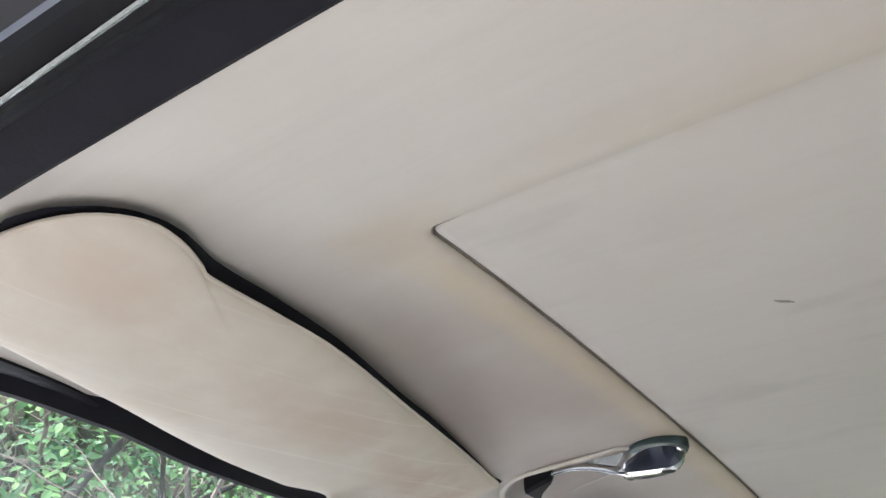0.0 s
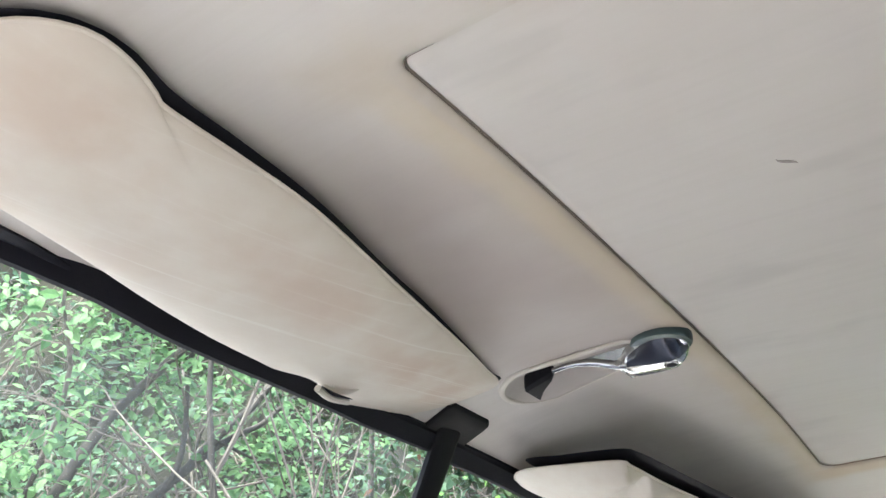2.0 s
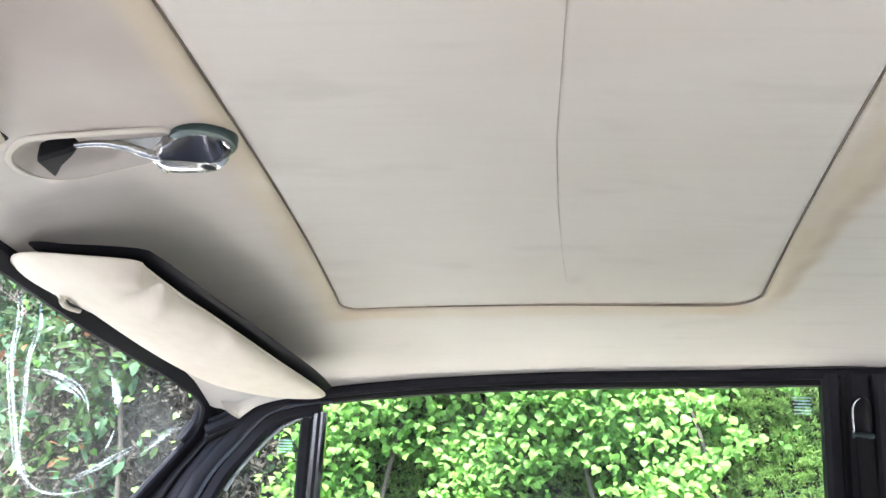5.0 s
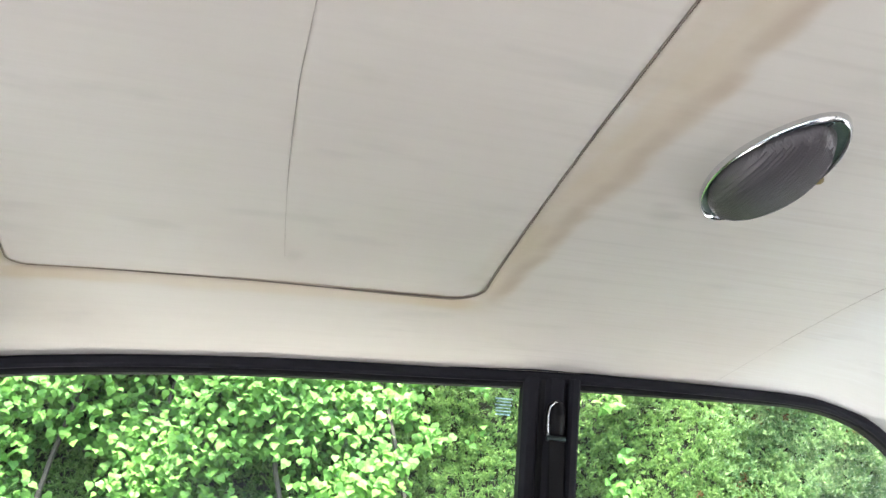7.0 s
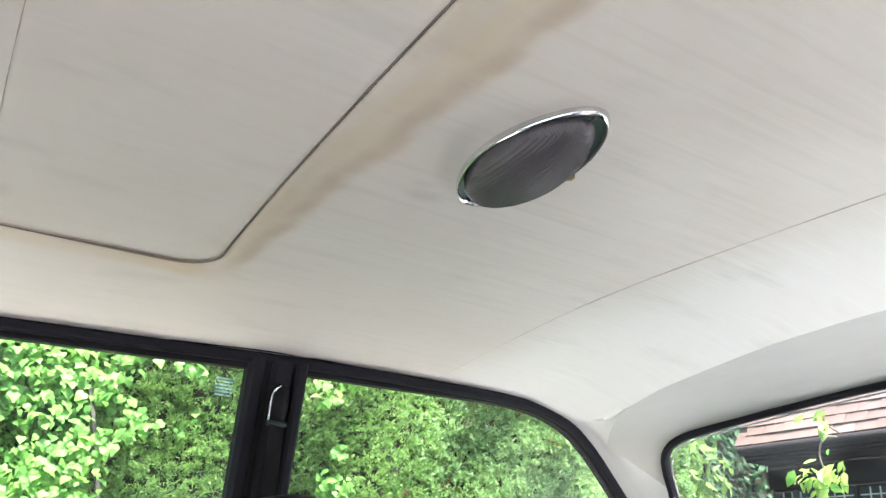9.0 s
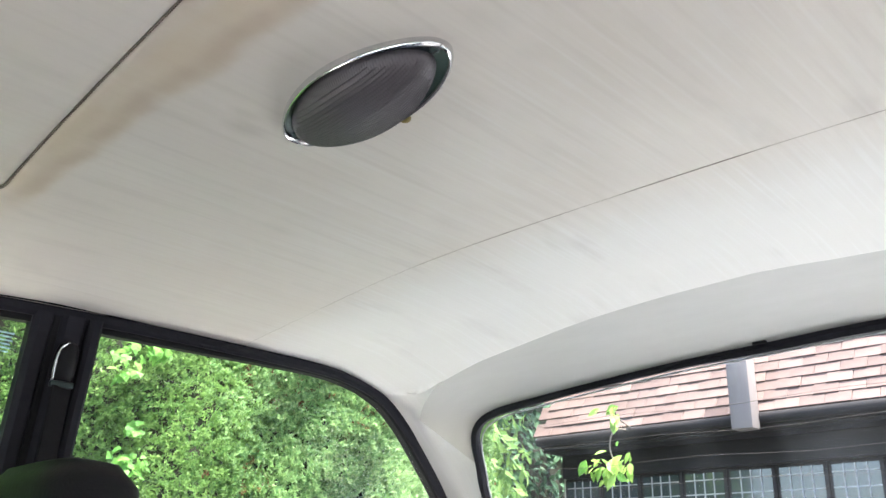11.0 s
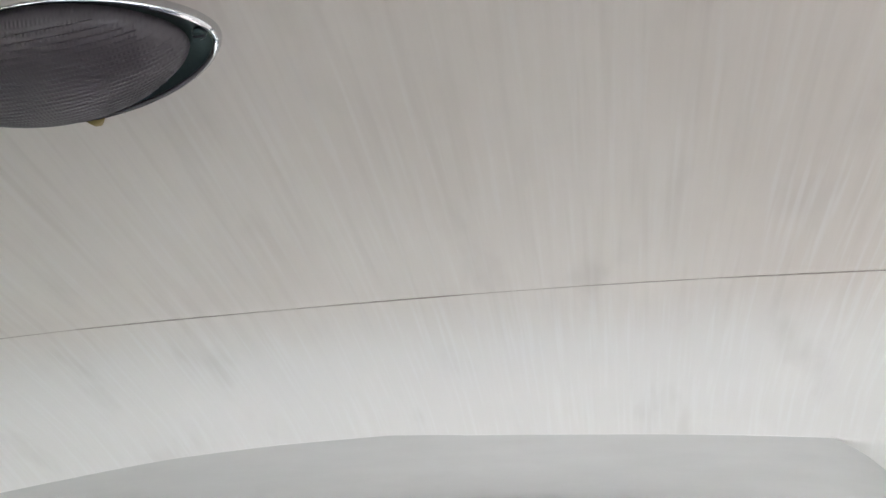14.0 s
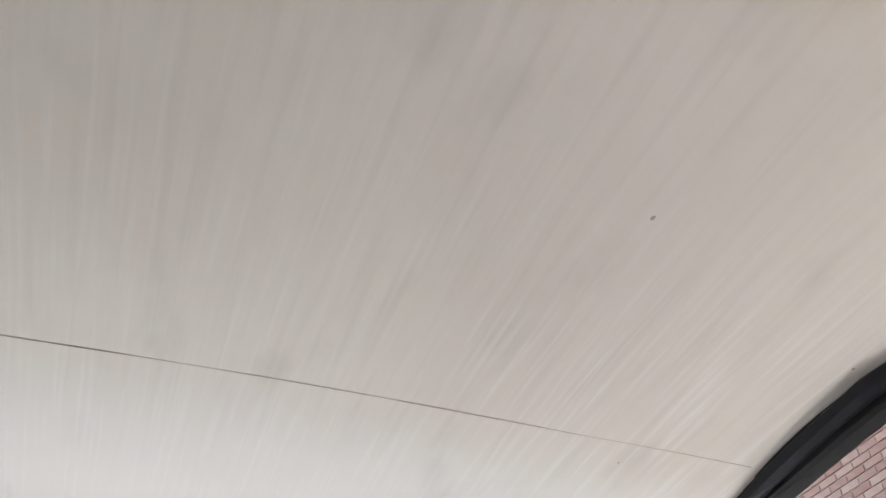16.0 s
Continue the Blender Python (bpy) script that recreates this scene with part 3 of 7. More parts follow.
def header_y(x):
    """The headliner's front edge; on the driver's side it sags back from the windscreen."""
    return 0.238 - 0.105 * x * x - float(np.interp(x, [-0.545, -0.50, -0.448, -0.404, -0.38, -0.34, -0.28], [0.0, 0.026, 0.032, 0.022, 0.016, 0.008, 0.0]))


CREASE = [(-0.45, -0.948), (-0.3, -0.948), (-0.2, -0.947), (-0.1, -0.9425), (-0.045, -0.9375), (0.05, -0.9425), (0.15, -0.952), (0.25, -0.966), (0.32, -0.974), (0.385, -0.985), (0.44, -0.991)]


def crease_y(x):
    return along(CREASE, x)


SUN_FRONT, SUN_REAR, SUN_HALF = 0.007, -0.3945, 0.359


def rounded(grow, per_side=(200, 130, 160, 130), n_corner=14):
    """The sunroof's outline, grown outwards: front, right, rear and left sides, the corners in between."""
    x1 = SUN_HALF + grow
    y1, y0 = SUN_FRONT + grow, SUN_REAR - grow
    rf, rr, rl = max(0.002, 0.017 + grow), max(0.002, 0.034 + grow), max(0.002, 0.008 + grow)
    sides = [[], [], [], []]
    nf, nr, nb, nl = per_side
    for k in range(nf):
        sides[0].append((-x1 + rl + (2 * x1 - rl - rf) * k / (nf - 1), y1))
    corner = lambda cx, cy, r, a0: [(cx + r * math.cos(a0 - math.pi / 2 * k / n_corner), cy + r * math.sin(a0 - math.pi / 2 * k / n_corner)) for k in range(1, n_corner)]
    for k in range(nr):
        sides[1].append((x1, y1 - rf + (y0 + rr - y1 + rf) * k / (nr - 1)))
    for k in range(nb):
        sides[2].append((x1 - rr + (-2 * x1 + 2 * rr) * k / (nb - 1), y0))
    for k in range(nl):
        sides[3].append((-x1, y0 + rr + (y1 - rl - y0 - rr) * k / (nl - 1)))
    loop = (sides[0] + corner(x1 - rf, y1 - rf, rf, math.pi / 2) + sides[1] + corner(x1 - rr, y0 + rr, rr, 0)
            + sides[2] + corner(-x1 + rr, y0 + rr, rr, -math.pi / 2) + sides[3] + corner(-x1 + rl, y1 - rl, rl, math.pi))
    # the rear edge stands a little askew, the right side runs in towards the rear and the front edge bows back on the left
    out = []
    for x, y in loop:
        f = (y1 - y) / (y1 - y0)
        bow = 0.095 * max(0.0, -x - 0.05) ** 2 * max(0.0, 1 - 6 * f)
        out.append((x * (1.042 if x < 0 else 1 - 0.045 * f), y - 0.075 * x * f - bow))
    return out


def left_shift(y):
    """The roof edge over the driver's side stands a little askew of the other."""
    return float(np.interp(y, [-1.0, -0.94, -0.90, -0.856, -0.79, -0.75, -0.69, -0.66, -0.62, -0.5, -0.3], [0.0, 0.010, 0.052, 0.054, 0.033, 0.019, 0.004, -0.003, -0.013, -0.008, 0.0]))


def outer_loop(per_side=(200, 130, 160, 130), n_corner=14):
    """The headliner's outer edge, in step with the sunroof's outline."""
    nf, nr, nb, nl = per_side
    yf, yr = 0.19, -0.972
    xc, xr = edge_x(yf) - 0.004, edge_x(yr) - 0.004
    out = []
    half = n_corner / 2
    for k in range(nf):
        x = -xc * 0.97 + 2 * xc * 0.97 * k / (nf - 1)
        out.append((x, header_y(x)))
    for k in range(1, n_corner):
        if k < half:
            x = xc * (0.97 + 0.03 * k / half)
            out.append((x, header_y(x) - (header_y(x) - yf) * (k / half) ** 2))
        else:
            y = yf - 0.02 * (k - half) / half
            out.append((edge_x(y), y))
    ya, yb = yf - 0.02, yr + 0.03
    for k in range(nr):
        y = ya + (yb - ya) * k / (nr - 1)
        out.append((edge_x(y), y))
    for k in range(1, n_corner):
        f = k / n_corner
        y = yb + (yr - yb) * min(1, f * 1.6)
        x = edge_x(y) if f < 0.6 else edge_x(yr) - (edge_x(yr) - 0.44) * (f - 0.6) / 0.4
        out.append((x, y if f < 0.6 else yr + (crease_y(0.44) - yr) * (f - 0.6) / 0.4))
    for k in range(nb):
        x = 0.44 - 0.88 * k / (nb - 1)
        out.append((x, crease_y(x)))
    gap = crease_y(-0.44) - crease_y(0.44)
    corner = [(-x, y + gap * max(0.0, k / n_corner - 0.6) / 0.4) for k, (x, y) in enumerate(out[nf + n_corner - 1 + nr:nf + n_corner - 1 + nr + n_corner - 1], 1)][::-1]
    out += corner
    right = out[nf + n_corner - 1:nf + n_corner - 1 + nr]
    out += [(-x, y) for x, y in right[::-1]]
    out += [(-x, y) for x, y in out[nf:nf + n_corner - 1]][::-1]
    return [(x - left_shift(y), y) if x < -0.4 else (x, y) for x, y in out]


def snug(line, lift):
    """Points of a ring by the sunroof's joint; on the driver's side the two edges nearly touch."""
    out = []
    for (x, y), (bx, by) in zip(line, rounded(0.0)):
        w = step(-0.33, -0.36, x) * step(0.0, -0.03, y)
        out.append((x + (bx - x) * 0.8 * w, y, lift * (1 - 0.6 * w)))
    return out


def build_ceiling():
    outer = outer_loop()
    rows = []
    # the edge rolls up into the sunroof's joint
    for grow, lift in ((0.0003, 0.018), (0.0004, 0.005), (0.0007, 0.0016), (0.0016, 0.0004), (0.0045, -0.0007), (0.0105, -0.0011), (0.018, -0.0008)):
        rows.append([(x, y, roof_z(x, y) + h) for x, y, h in (snug(rounded(grow), lift) if grow < 0.001 else [(*q, lift) for q in rounded(grow)])])
    base = rounded(0.018)
    rings = 44
    for f in [k / rings for k in range(1, rings)] + [0.997, 1.0]:
        fade = 1 - step(0.0, 0.3, f)
        row = []
        for (x0, y0), (x1, y1) in zip(base, outer):
            x, y = x0 + (x1 - x0) * f, y0 + (y1 - y0) * f
            row.append((x, y, roof_z(x, y) - 0.0008 * fade))
        rows.append(row)
    rows.append([(x * 1.016, y + (0.010 if y > 0.13 else -0.010 if y < -0.9 else 0.0), roof_z(x, y) + 0.005) for x, y in outer])
    v, f = loft(rows, close=True)
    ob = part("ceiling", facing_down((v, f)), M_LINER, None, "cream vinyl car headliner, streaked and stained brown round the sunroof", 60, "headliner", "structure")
    so = ob.modifiers.new("thickness", "SOLIDIFY")
    so.thickness = 0.002
    so.offset = -1
    so.use_rim = False
    return ob


ceiling = build_ceiling()


def roof_line(ys, x0, x1, count, drop=0.0):
    out = []
    for k in range(count):
        x = x0 + (x1 - x0) * k / (count - 1)
        y = ys(x)
        out.append(Vector((x, y, roof_z(x, y) - drop)))
    return out


REAR_SEAM = [(-0.54, -0.721), (-0.47, -0.732), (-0.4, -0.740), (-0.25, -0.7465), (-0.1, -0.7512), (0.05, -0.754), (0.2, -0.7568), (0.35, -0.768), (0.43, -0.772), (0.52, -0.771)]


def rear_seam_y(x):
    return 0.25 * (along(REAR_SEAM, x - 0.07) + 2 * along(REAR_SEAM, x) + along(REAR_SEAM, x + 0.07))


def broken_line(path, w, h, rng, parts):
    """A stitched line that thickens and thins along the way."""
    wob = [0.55 + 0.9 * rng.random() for _ in range(40)]
    return sweep(path, ring_profile(h, w, 6), (0, 0, -1), taper=lambda f: parts(f) * float(np.interp(f * 39, range(40), wob)))


_rng = random.Random(4)
part("seam", broken_line(roof_line(rear_seam_y, -0.515, 0.515, 160, 0.0), 0.00046, 0.0004, _rng, lambda f: 1 - 0.62 * step(0.55, 0.97, f)), M_SEAM, ceiling, "thin brown stitched seam")

sunroof = None


def build_sunroof():
    global sunroof
    rows = []
    for grow, lift in ((-0.0003, 0.020), (-0.0004, 0.006), (-0.0007, 0.0026), (-0.0016, 0.0016), (-0.006, 0.0012), (-0.02, 0.0012)):
        rows.append([(x, y, roof_z(x, y, False) + h) for x, y, h in (snug(rounded(grow), lift) if grow > -0.001 else [(*q, lift) for q in rounded(grow)])])
    base = rounded(-0.02)
    cy = (SUN_FRONT + SUN_REAR) / 2
    for k in range(1, 34):
        f = 1 - k / 33
        rows.append([(x * f, cy + (y - cy) * f, roof_z(x * f, cy + (y - cy) * f, False) + 0.0012) for x, y in base])
    v, f = loft(rows, close=True)
    sunroof = part("sliding_sunroof", facing_down((v, f)), M_PANEL, None, "closed sliding sunroof panel lined in grubby cream vinyl", 60, "sunroof")
    loop = rounded(0.0)
    gape = lambda k: step(0.36, 0.47, k) * (1 - step(0.51, 0.545, k))
    seal = [Vector((x, y, roof_z(x, y, False) + 0.0012 - 0.0012 * gape(k / len(loop)))) for k, (x, y) in enumerate(loop)]
    thin = lambda f: float(np.interp(f, [0, 0.02, 0.28, 0.31, 0.335, 0.36, 0.46, 0.50, 0.52, 0.54, 0.58, 0.76, 0.80, 0.98, 1], [0.35, 0.42, 0.55, 0.4, 0.35, 0.8, 1.1, 1.9, 1.5, 0.6, 0.45, 0.40, 0.14, 0.14, 0.5]))
    part("joint_seal", sweep(seal[::2], ring_profile(0.0008, 0.0010, 6), (0, 0, -1), closed=True, taper=lambda f: thin(f) * (0.92 + 0.16 * math.sin(19 * f) * math.sin(53 * f))), M_JOINT, sunroof, "thin dark line of the joint")
    line = []
    for k in range(120):
        x = -0.285 + 0.575 * k / 119
        y = -0.2085 - 0.03 * max(0, x) - 0.12 * max(0, x) ** 2
        line.append(Vector((x, y, roof_z(x, y, False) + 0.0009)))
    part("seam", broken_line(line, 0.00036, 0.0004, _rng, lambda q: 1.0 - 0.65 * step(0.62, 0.98, q)), M_SEAM, sunroof, "thin grey crosswise seam")
    mark = [Vector((-0.189 + 0.009 * k / 8, -0.106 - 0.008 * k / 8 + 0.001 * math.sin(k * 0.7), roof_z(-0.185, -0.11, False) + 0.0010)) for k in range(9)]
    part("scuff", sweep(mark, ring_profile(0.0004, 0.0009, 6), (0, 0, -1), taper=lambda q: 0.3 + math.sin(q * 3.1)), M_SCUFF, sunroof, "small dark scuff mark")


build_sunroof()
for sx, sy, r in ((-0.350, -0.5573, 0.0011), (-0.438, -0.7566, 0.0008), (-0.507, -0.618, 0.0009)):
    part("pinhole", ([(sx + r * math.cos(a), sy + 1.5 * r * math.sin(a), roof_z(sx, sy) - 0.0006) for a in np.linspace(0, 6.283, 8, endpoint=False)], [list(range(8))]), M_SCUFF, ceiling, "tiny dark mark", 0)

# the rear cove: from the crease down to the rear window; the crease curls down into the rear pillars
REAR_WINDOW = [(0, -1.048, 1.154), (0.10, -1.049, 1.151), (0.19, -1.051, 1.1455), (0.26, -1.053, 1.1405), (0.325, -1.055, 1.135), (0.362, -1.057, 1.131), (0.390, -1.061, 1.124), (0.408, -1.068, 1.112), (0.417, -1.078, 1.096), (0.424, -1.095, 1.070), (0.434, -1.115, 1.042), (0.460, -1.19, 0.95), (0.485, -1.27, 0.86)]
FOLD = [(0.385, -0.985, 1.163), (0.407, -0.989, 1.157), (0.427, -0.997, 1.149), (0.449, -1.008, 1.138), (0.466, -1.020, 1.126)]
CORNER = 9


def rear_frame(sign):
    """The crease, the fold, the roof's corner edge with the side rail, and the window's edge, on one side."""
    back = crease_y(sign * 0.385) - crease_y(0.385)
    top = [Vector((sign * x, crease_y(sign * x), roof_z(x, crease_y(sign * x)))) for x in (0, 0.06, 0.12, 0.18, 0.24, 0.30, 0.35, 0.385)]
    fold = [Vector((sign * x, y + back * (1 - i / 4), z + (top[-1].z - 1.163) * (1 - i / 4))) for i, (x, y, z) in enumerate(FOLD)]
    rail = [top[-1]] + [Vector((sign * x, crease_y(sign * x), roof_z(x, crease_y(sign * x)))) for x in (0.41, 0.44)]
    rail += [Vector((sign * x, y, z)) for x, y, z in ((0.466, -0.981, roof_z(0.466, -0.981)), (0.488, -0.974, 1.153), (0.489, -1.000, 1.134), (0.490, -1.043, 1.099), (0.497, -1.10, 1.042), (0.512, -1.17, 0.96), (0.53, -1.25, 0.86))]
    glass = [Vector((sign * x, y, z + (0.010 * step(0.0, 0.16, x) if sign < 0 else 0.0))) for x, y, z in REAR_WINDOW]
    return top, fold, rail, glass


def cove_rows(a, b, count, bulge):
    rows = []
    for k in range(15):
        f = k / 14
        rows.append([p.lerp(q, f) + Vector((0.2 * bulge(i / (count - 1)) * (1 if p.x > 0 else -1), -0.5, 0.85)).normalized() * (math.sin(math.pi * f) * bulge(i / (count - 1))) for i, (p, q) in enumerate(zip(a, b))])
    return rows


def build_cove():
    panel = []
    for sign, name in ((-1, "pillar_rear_left"), (1, "pillar_rear_right")):
        top, fold, rail, glass = rear_frame(sign)
        n_top = 60
        a, b = curve(top, n_top)[:-1] + curve(fold, 30), curve(glass[:CORNER + 1], n_top + 29)
        rows = cove_rows(a, b, n_top + 29, lambda s: 0.004 * (1 - step(0.75, 1.0, s)))
        panel.append(rows)
        a2 = curve(rail, 80)
        low = curve(glass[CORNER:], 40)
        b2 = curve(fold, 26)[:-1] + [fold[-1].lerp(low[0], k / 15) for k in range(15)] + low[1:]
        rows = cove_rows(a2, b2, 80, lambda s: 0.001 + 0.006 * step(0.1, 0.3, s))
        rows = [[p + Vector((-0.006 * sign, 0.010, 0.005)) for p in a2[:len(rows[0])]]] + rows
        pil = part(name, facing_down(loft(rows)), M_LINER, None, "cream vinyl covered rear pillar", 60, "pillar", "structure")
        so = pil.modifiers.new("thickness", "SOLIDIFY")
        so.thickness = 0.003
        so.use_rim = False
    rows = [left[:0:-1] + right for left, right in zip(*panel)]
    ob = part("trim_rear", facing_down(loft(rows)), M_COVE, None, "vinyl panel above the rear window, coloured darker for shade", 60, "headliner", "structure")
    so = ob.modifiers.new("thickness", "SOLIDIFY")
    so.thickness = 0.003
    so.use_rim = False
    return ob


trim_rear = build_cove()

# outer roof shell
rows = []
for i in range(26):
    y = 0.235 - 1.30 * i / 25
    row = []
    for j in range(31):
        f = -1 + 2 * j / 30
        x = f * (edge_x(max(-0.99, min(0.2, y))) + 0.028)
        yy = max(-0.985, min(0.23, y))
        row.append((x, y, roof_z(x, yy, False) + 0.034 + 0.004 * (1 - f * f)))
    rows.append(row)
roof = part("roof", facing_down(loft(rows)), M_PAINT, None, "dark painted steel car roof", 60, "car roof", "structure")
so = roof.modifiers.new("thickness", "SOLIDIFY")
so.thickness = 0.004

# ---- side rails, windows and pillars ----
RAIL = [(0.215, 1.095), (0.13, 1.130), (0.067, 1.144), (-0.07, 1.160), (-0.24, 1.172), (-0.44, 1.180), (-0.56, 1.185), (-0.67, 1.184), (-0.80, 1.180), (-0.88, 1.176), (-0.93, 1.168), (-0.975, 1.152), (-1.01, 1.128), (-1.043, 1.098), (-1.10, 1.040), (-1.17, 0.955), (-1.25, 0.86)]


def on_side(y, z, inset=0.0):
    return Vector((side_x(y, z) - inset, y, z))


def strip(u0, u1, w0, w1):
    """A flat strip's profile with softened corners: u across the surface, w along it."""
    e = 0.25 * min(abs(u1 - u0), abs(w1 - w0))
    return [(u0 + e, w0), (u1 - e, w0), (u1, w0 + e), (u1, w1 - e), (u1 - e, w1), (u0 + e, w1), (u0, w1 - e), (u0, w0 + e)]


def build_rail(sign, name, label):
    path = curve([on_side(y, z) for y, z in RAIL], 130)
    inner = sweep(path, strip(-0.010, 0.007, -0.001, 0.012), (-1, 0, 0))
    lip = sweep([p + Vector((0.004, 0, -0.013)) if i < 70 else p + Vector((0.003, 0.006 * step(70, 95, i), -0.013 + 0.006 * step(70, 95, i))) for i, p in enumerate(path)], strip(-0.012, 0.004, -0.004, 0.005), (-1, 0, 0))
    askew = lambda g: ([(-x - left_shift(y) + 0.004 * step(-0.5, -0.6, y), y, z) for x, y, z in g[0]], [f[::-1] for f in g[1]])
    ob = part(name, inner if sign > 0 else askew(inner), M_BLACK, None, label, 35, "door seal", "structure")
    part("glass_channel", lip if sign > 0 else askew(lip), M_BLACKP, ob, "narrow black glass channel", 35)
    return ob


rail_right = build_rail(1, "trim_right", "black padded rail along the roof edge over the side windows")
rail_left = build_rail(-1, "trim_left", "black padded rail along the roof edge over the open doorway")
# the outer gutter over the open door on the driver's side
band = curve([Vector((-side_x(y, z) - left_shift(y) + 0.015 - 0.003 * i % 0.004, y, z + 0.006)) for i, (y, z) in enumerate(RAIL[:7])], 60)
part("door_seal", sweep(band, strip(-0.004, 0.004, -0.021, 0.020), (-0.15, 0, -1)), M_BLACK, rail_left, "wide dark door seal", 35)
line = [Vector((-0.5572, y, float(np.interp(y, [q[0] for q in RAIL][::-1], [q[1] for q in RAIL][::-1])) - 0.0180)) for y in np.linspace(0.13, -0.30, 24)]
part("bright_bead", sweep(line, ring_profile(0.0009, 0.0010, 6), (0, 0, -1)), M_DULL, rail_left, "thin bright bead along the seal")
gut = [Vector((-side_x(y, z) - left_shift(y) - 0.008, y, z + 0.010)) for y, z in RAIL[:11]]
gut = curve(gut, 70)
face = part("roof_flange", sweep([p + Vector((-0.002, 0, 0.004)) for p in gut], strip(-0.004, 0.004, -0.010, 0.010), (-0.5, 0, -0.85)), M_PAINT, rail_left, "dark painted flange above the doorway")
part("gutter_strip", sweep([p + Vector((0.017, 0, -0.0085)) for p in gut], ring_profile(0.0014, 0.0018, 6), (0, 0, -1)), M_CHROME, rail_left, "thin bright strip")
part("drip_moulding", sweep([p + Vector((-0.012, 0, 0.006)) for p in gut], ring_profile(0.006, 0.004, 8), (-1, 0, 0)), M_DULL, rail_left, "pale metal drip moulding")
gut_r = [Vector((-p.x, p.y, p.z)) for p in gut]
part("roof_flange", sweep([p + Vector((0.004, 0, 0.004)) for p in gut_r], strip(-0.004, 0.006, -0.016, 0.016), (0.6, 0, -0.8)), M_PAINT, rail_right, "dark painted flange")


def window(name, label):
    return thing(name, (0, 0, 0), label, "window", "", "structure")


def sheet_of(outline, inset=0.0, thick=0.004):
    """A pane that fills an outline on the car's side, thin but solid."""
    a = [on_side(y, z) for y, z in outline]
    b = [p + Vector((thick, 0, 0)) for p in a]
    n = len(a)
    faces = [list(range(n)), list(range(2 * n - 1, n - 1, -1))] + [[i, i + n, (i + 1) % n + n, (i + 1) % n] for i in range(n)]
    return fixed((a + b, faces))


def rail_between(y0, y1, drop=0.012, n=14):
    ys, zs = [q[0] for q in RAIL][::-1], [q[1] for q in RAIL][::-1]
    return [(y0 + (y1 - y0) * k / (n - 1), float(np.interp(y0 + (y1 - y0) * k / (n - 1), ys, zs)) - drop) for k in range(n)]


SILL = 0.83
# right door glass
win = window("window_2", "side window of the passenger door, clear glass, wound up")
part("pane", sheet_of(rail_between(0.050, -0.541) + [(-0.552, SILL), (0.072, SILL)]), M_GLASS, win, "clear glass pane", 0)
bars = []
for k in range(6):
    bars.append(box(side_x(-0.518, 1.15 - 0.0035 * k) - 0.001, -0.518, 1.1515 - 0.0036 * k, 0.0006, 0.021 - 0.003 * (k % 2), 0.0017))
for k, b in enumerate(bars):
    part("print_bar", b, M_PRINT, win, "pale blue printed line", 0)
# right rear glass
tail = [(y, z - 0.010) for y, z in RAIL[8:]]
win = window("window_4", "fixed rear side window with a rounded upper corner")
part("pane", sheet_of(rail_between(-0.604, -0.79) + [(y + 0.008 * step(-0.93, -1.0, y), z) for y, z in tail] + [(-0.62, SILL)]), M_GLASS, win, "clear glass pane", 0)
win = window("window_6", "fixed rear side window on the driver's side")
part("pane", mirrored(sheet_of(rail_between(-0.604, -0.79) + [(y + 0.008, z) for y, z in tail] + [(-0.62, SILL)])), M_GLASS, win, "clear glass pane", 0)

# quarter light with its chrome divider
win = window("window_3", "small hinged quarter light with a black frame and chrome divider")
QUARTER = [(0.080, 1.112), (0.094, 1.110), (0.105, 1.105), (0.119, 1.097), (0.137, 1.081), (0.156, 1.062), (0.172, 1.043), (0.187, 1.020), (0.235, 0.93), (0.285, SILL)]
part("pane", sheet_of(QUARTER + [(0.10, SILL)]), M_GLASS, win, "clear glass pane", 0)
FRAME = [(0.066, 1.120), (0.090, 1.117), (0.106, 1.112), (0.126, 1.103), (0.145, 1.087), (0.165, 1.065), (0.183, 1.045), (0.200, 1.019), (0.248, 0.93), (0.298, SILL)]
part("frame", sweep(curve([on_side(y, z, 0.002) for y, z in FRAME], 60), strip(-0.008, 0.009, -0.0095, 0.0095), (-1, 0, 0)), M_BLACK, win, "curved black frame", 35)
RIDGE = [(0.050, 1.128), (0.066, 1.1265), (0.102, 1.121), (0.131, 1.111), (0.152, 1.093), (0.173, 1.069), (0.194, 1.046), (0.214, 1.017), (0.262, 0.93), (0.312, SILL)]
part("ridge", sweep(curve([on_side(y, z, 0.009) for y, z in RIDGE], 60), ring_profile(0.0030, 0.0034, 8), (-1, 0, 0)), M_PAINT, win, "glossy ridge along the frame")
SEAL = [(0.035, 1.142), (0.066, 1.136), (0.102, 1.128), (0.134, 1.118), (0.158, 1.102), (0.181, 1.079), (0.203, 1.055), (0.224, 1.026), (0.274, 0.93), (0.325, SILL)]
part("seal", sweep(curve([on_side(y, z - 0.003 * step(0.08, 0.13, y), 0.0) for y, z in SEAL], 60), ring_profile(0.010, 0.0115, 12, 3.0), (-1, 0, 0), taper=lambda f: 0.35 + 0.65 * step(0.0, 0.22, f)), M_BLACK, win, "black rubber door seal", 60)
lip = curve([on_side(y, z, 0.004) for y, z in QUARTER[:-2]], 50)
part("inner_lip", sweep([p + Vector((0, -0.0022, -0.0022)) for p in lip], ring_profile(0.0018, 0.0028, 6), (-1, 0, 0)), M_DULL, win, "thin grey inner lip")
